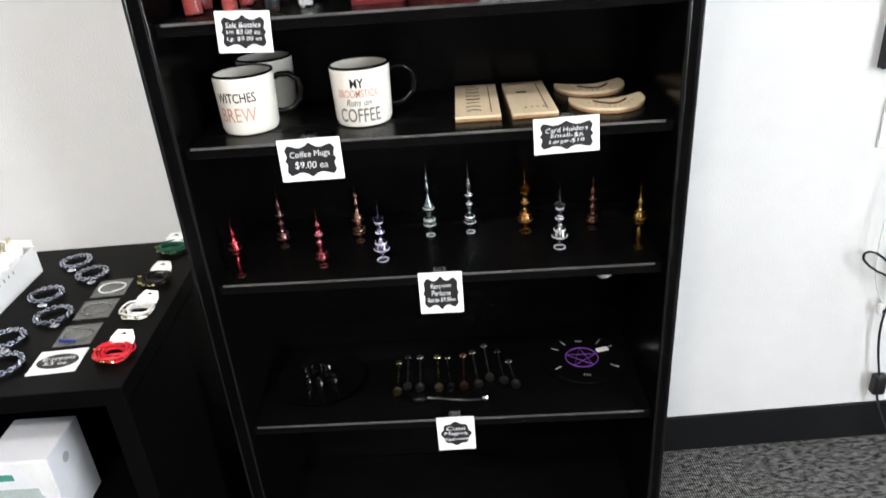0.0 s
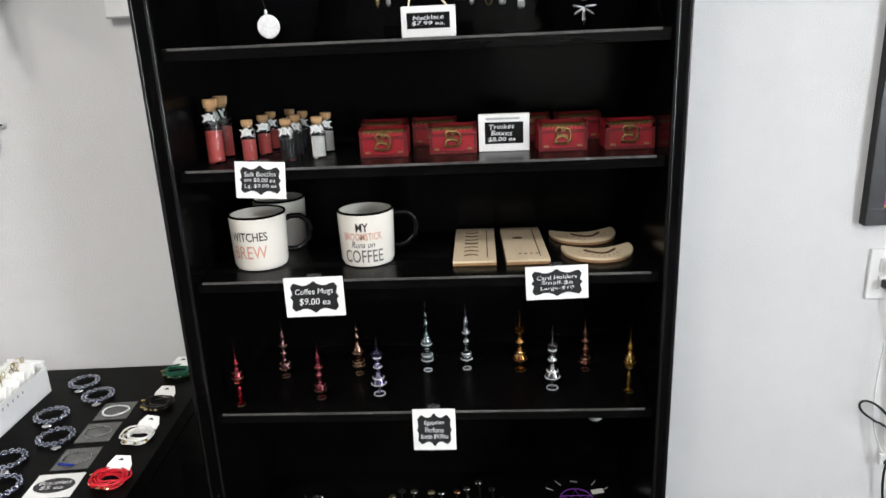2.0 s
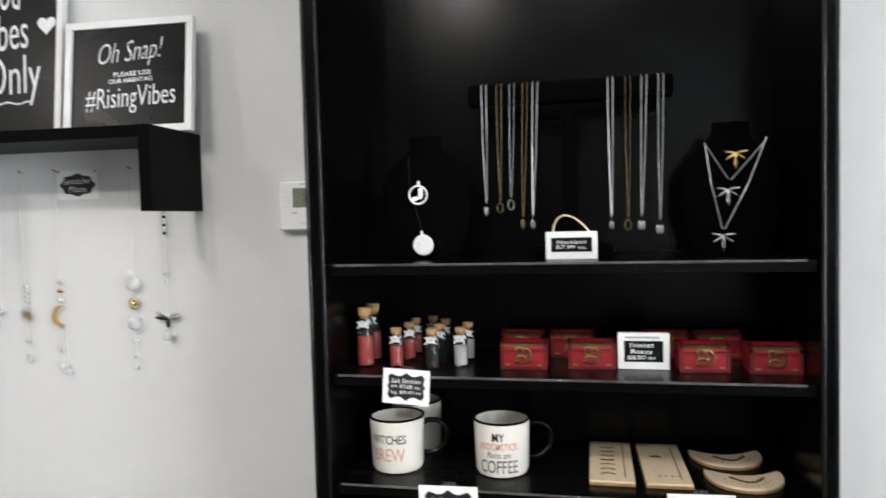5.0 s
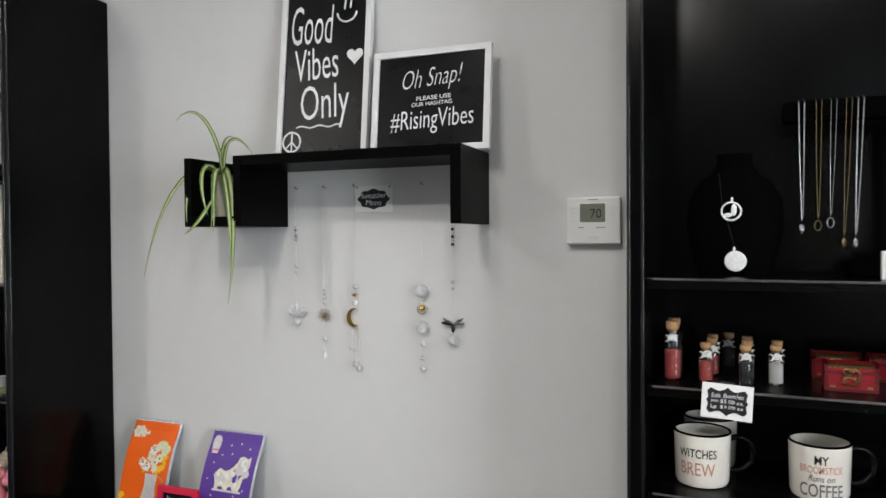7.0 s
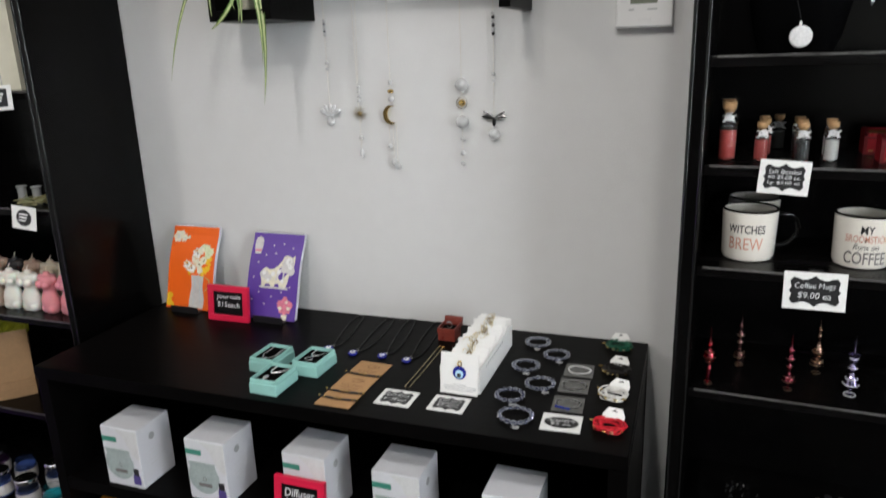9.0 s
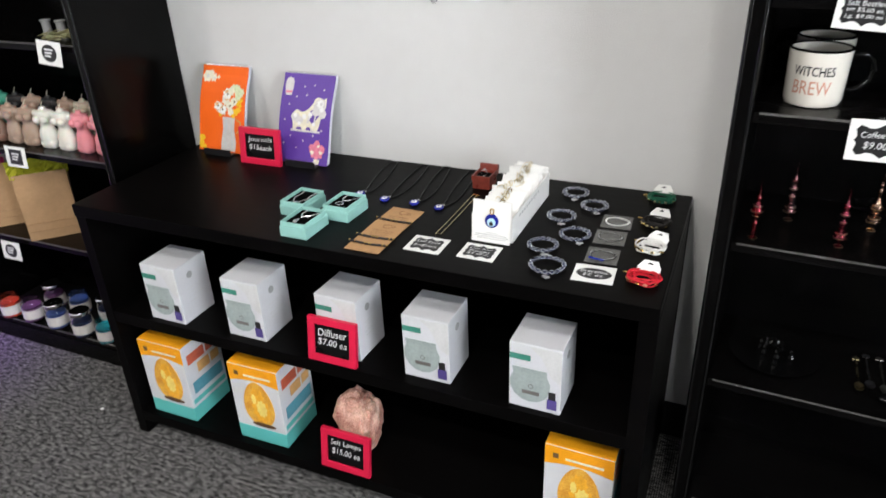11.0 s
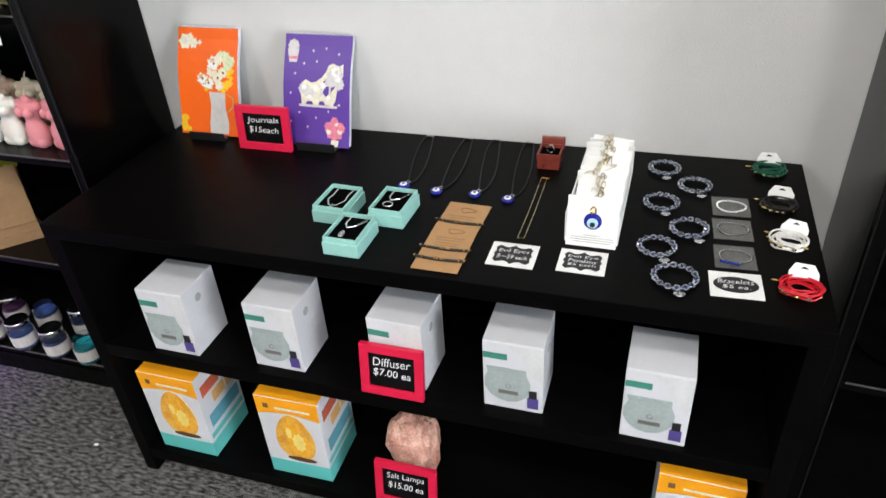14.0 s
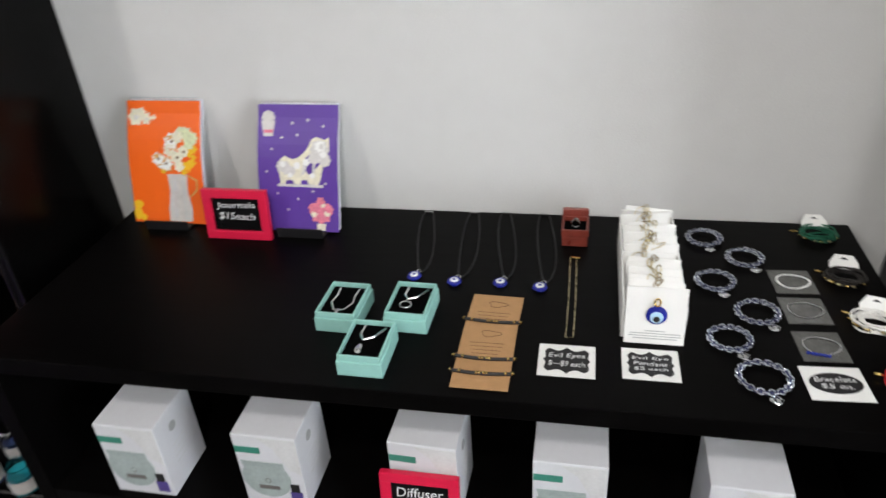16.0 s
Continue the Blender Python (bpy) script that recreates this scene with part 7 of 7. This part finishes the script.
carton = thing("boxed_vase", on_wall(-1.612, -0.255, 1.6405), "cream gift carton with a clear window", "carton")
part("carton", boxes((-0.050, 0.050, 0, 0.085, 0, 0.255), bevel=0.001), M_POT, carton)
part("window", boxes((0.0495, 0.0515, 0.010, 0.075, 0.015, 0.240)), M_GREYPRINT, carton, "grey side window")
part("wire_edge", tube(bmesh.new(), [(0.055, 0.004, 0.01), (0.056, 0.003, 0.12), (0.055, 0.004, 0.19), (0.050, 0.004, 0.205)], 0.0022, 6), M_STEEL, carton)
carton = thing("white_carton", on_wall(-1.606, -0.250, 1.3305), "tall plain off-white carton on a shelf", "carton")
part("carton", boxes((-0.045, 0.045, 0, 0.075, 0, 0.262), bevel=0.001), M_POT, carton)
part("flap_line", boxes((-0.020, -0.018, -0.0005, 0.001, 0.006, 0.256)), M_GREYPRINT, carton)
herbs = thing("dried_herbs", on_wall(-1.585, -0.265, 1.0305), "loose bundle of dried pale green herbs", "herbs")
rng = random.Random(12)
bm = bmesh.new()
for k in range(26):
    a = rng.uniform(-0.5, 0.5)
    x, y, z = rng.uniform(-0.06, 0.01), rng.uniform(-0.02, 0.03), rng.uniform(0.001, 0.014)
    tube(bm, [(x, y, z), (x + 0.045, y + 0.045 * a, z + 0.008), (x + 0.085, y + 0.085 * a, z + rng.uniform(0.004, 0.022))], 0.0012, 4)
part("stalks", bm, pmat("dried_stalk", (0.30, 0.28, 0.14), 0.8, vary=0.3, scale=60), herbs)
bm = bmesh.new()
for k in range(22):
    blob(bm, (rng.uniform(-0.02, 0.05), rng.uniform(-0.03, 0.04), rng.uniform(0.006, 0.022)), 0.009, (1.2, 0.8, 0.3), 0.5, sub=1, seed=k)
part("leaves", bm, pmat("dried_leaf", (0.24, 0.26, 0.13), 0.8, vary=0.3, scale=60), herbs)
for x, u in (("small_white_jar", -1.635), ("small_white_jar", -1.690)):
    t = thing("cotton_spool", on_wall(u, -0.20, 1.0305), "small white cotton spool on the shelf", "spool", "cotton spools")
    part("spool", lathe(bmesh.new(), [(0, 0), (0.014, 0), (0.014, 0.003), (0.011, 0.004), (0.011, 0.034), (0.014, 0.035), (0.014, 0.038), (0, 0.038)], 16), M_GREYPRINT, t)


def blurred_card(u, z, tilt, kind):
    """A price card whose writing is too far off to read."""
    ob = thing("price_card", on_wall(u, -0.327, z, -6, tilt, 0), "white price card with unreadable lettering on a shelf edge", "price card", "price cards")
    w, h = 0.082, 0.060
    part("card", boxes((-w / 2, w / 2, 0, 0.0009, 0, h)), M_WHITE, ob)
    bm = bmesh.new()
    plate(bm, [(x, q + h / 2) for x, q in plaque(w * 0.62, h * 0.72, kind)], -0.0006, 0.0005)
    part("panel", bm, M_PLAQUE, ob)
    bm = bmesh.new()
    for k in range(3):
        box(bm, -0.015, 0.014 - 0.004 * k, -0.0011, -0.0007, h / 2 + 0.007 - 0.008 * k, h / 2 + 0.011 - 0.008 * k)
    part("lettering", bm, M_MARKER, ob)


for u, z, tilt, kind in ((-1.545, 1.594, 2, "oval"), (-1.550, 1.286, -3, "rect"), (-1.552, 0.982, 4, "oval"), (-1.806, 0.678, 0, "rect"), (-1.975, 0.348, 0, "oval")):
    blurred_card(u, z, tilt, kind)

crate = thing("slatted_crate", on_wall(-2.66, -0.17, 0.0), "dark slatted plastic crate lit purple", "crate")
for k in range(5):
    part("slat", boxes((-0.16, 0.16, -0.155, -0.147, 0.02 + 0.062 * k, 0.062 + 0.062 * k), bevel=0.002), M_BLACKP, crate)
for sx in (-1, 1):
    part("corner_post", boxes((sx * 0.16 - 0.014, sx * 0.16 + 0.014, -0.146, -0.12, 0, 0.34), bevel=0.003), M_BLACKP, crate)
    part("side", boxes((sx * 0.168 - 0.003, sx * 0.168 + 0.003, -0.119, 0.14, 0.01, 0.33), bevel=0.001), M_BLACKP, crate)
part("back", boxes((-0.16, 0.16, 0.141, 0.148, 0.01, 0.33)), M_BLACKP, crate)
scrap = thing("paper_scrap", on_wall(-1.544, -0.491, 0.0005, 0, 0, 30), "tiny white paper scrap on the carpet", "scrap")
part("scrap", blob(bmesh.new(), (0, 0, 0.003), 0.006, (1.2, 0.7, 0.5), 0.5, sub=1), M_WHITE, scrap)
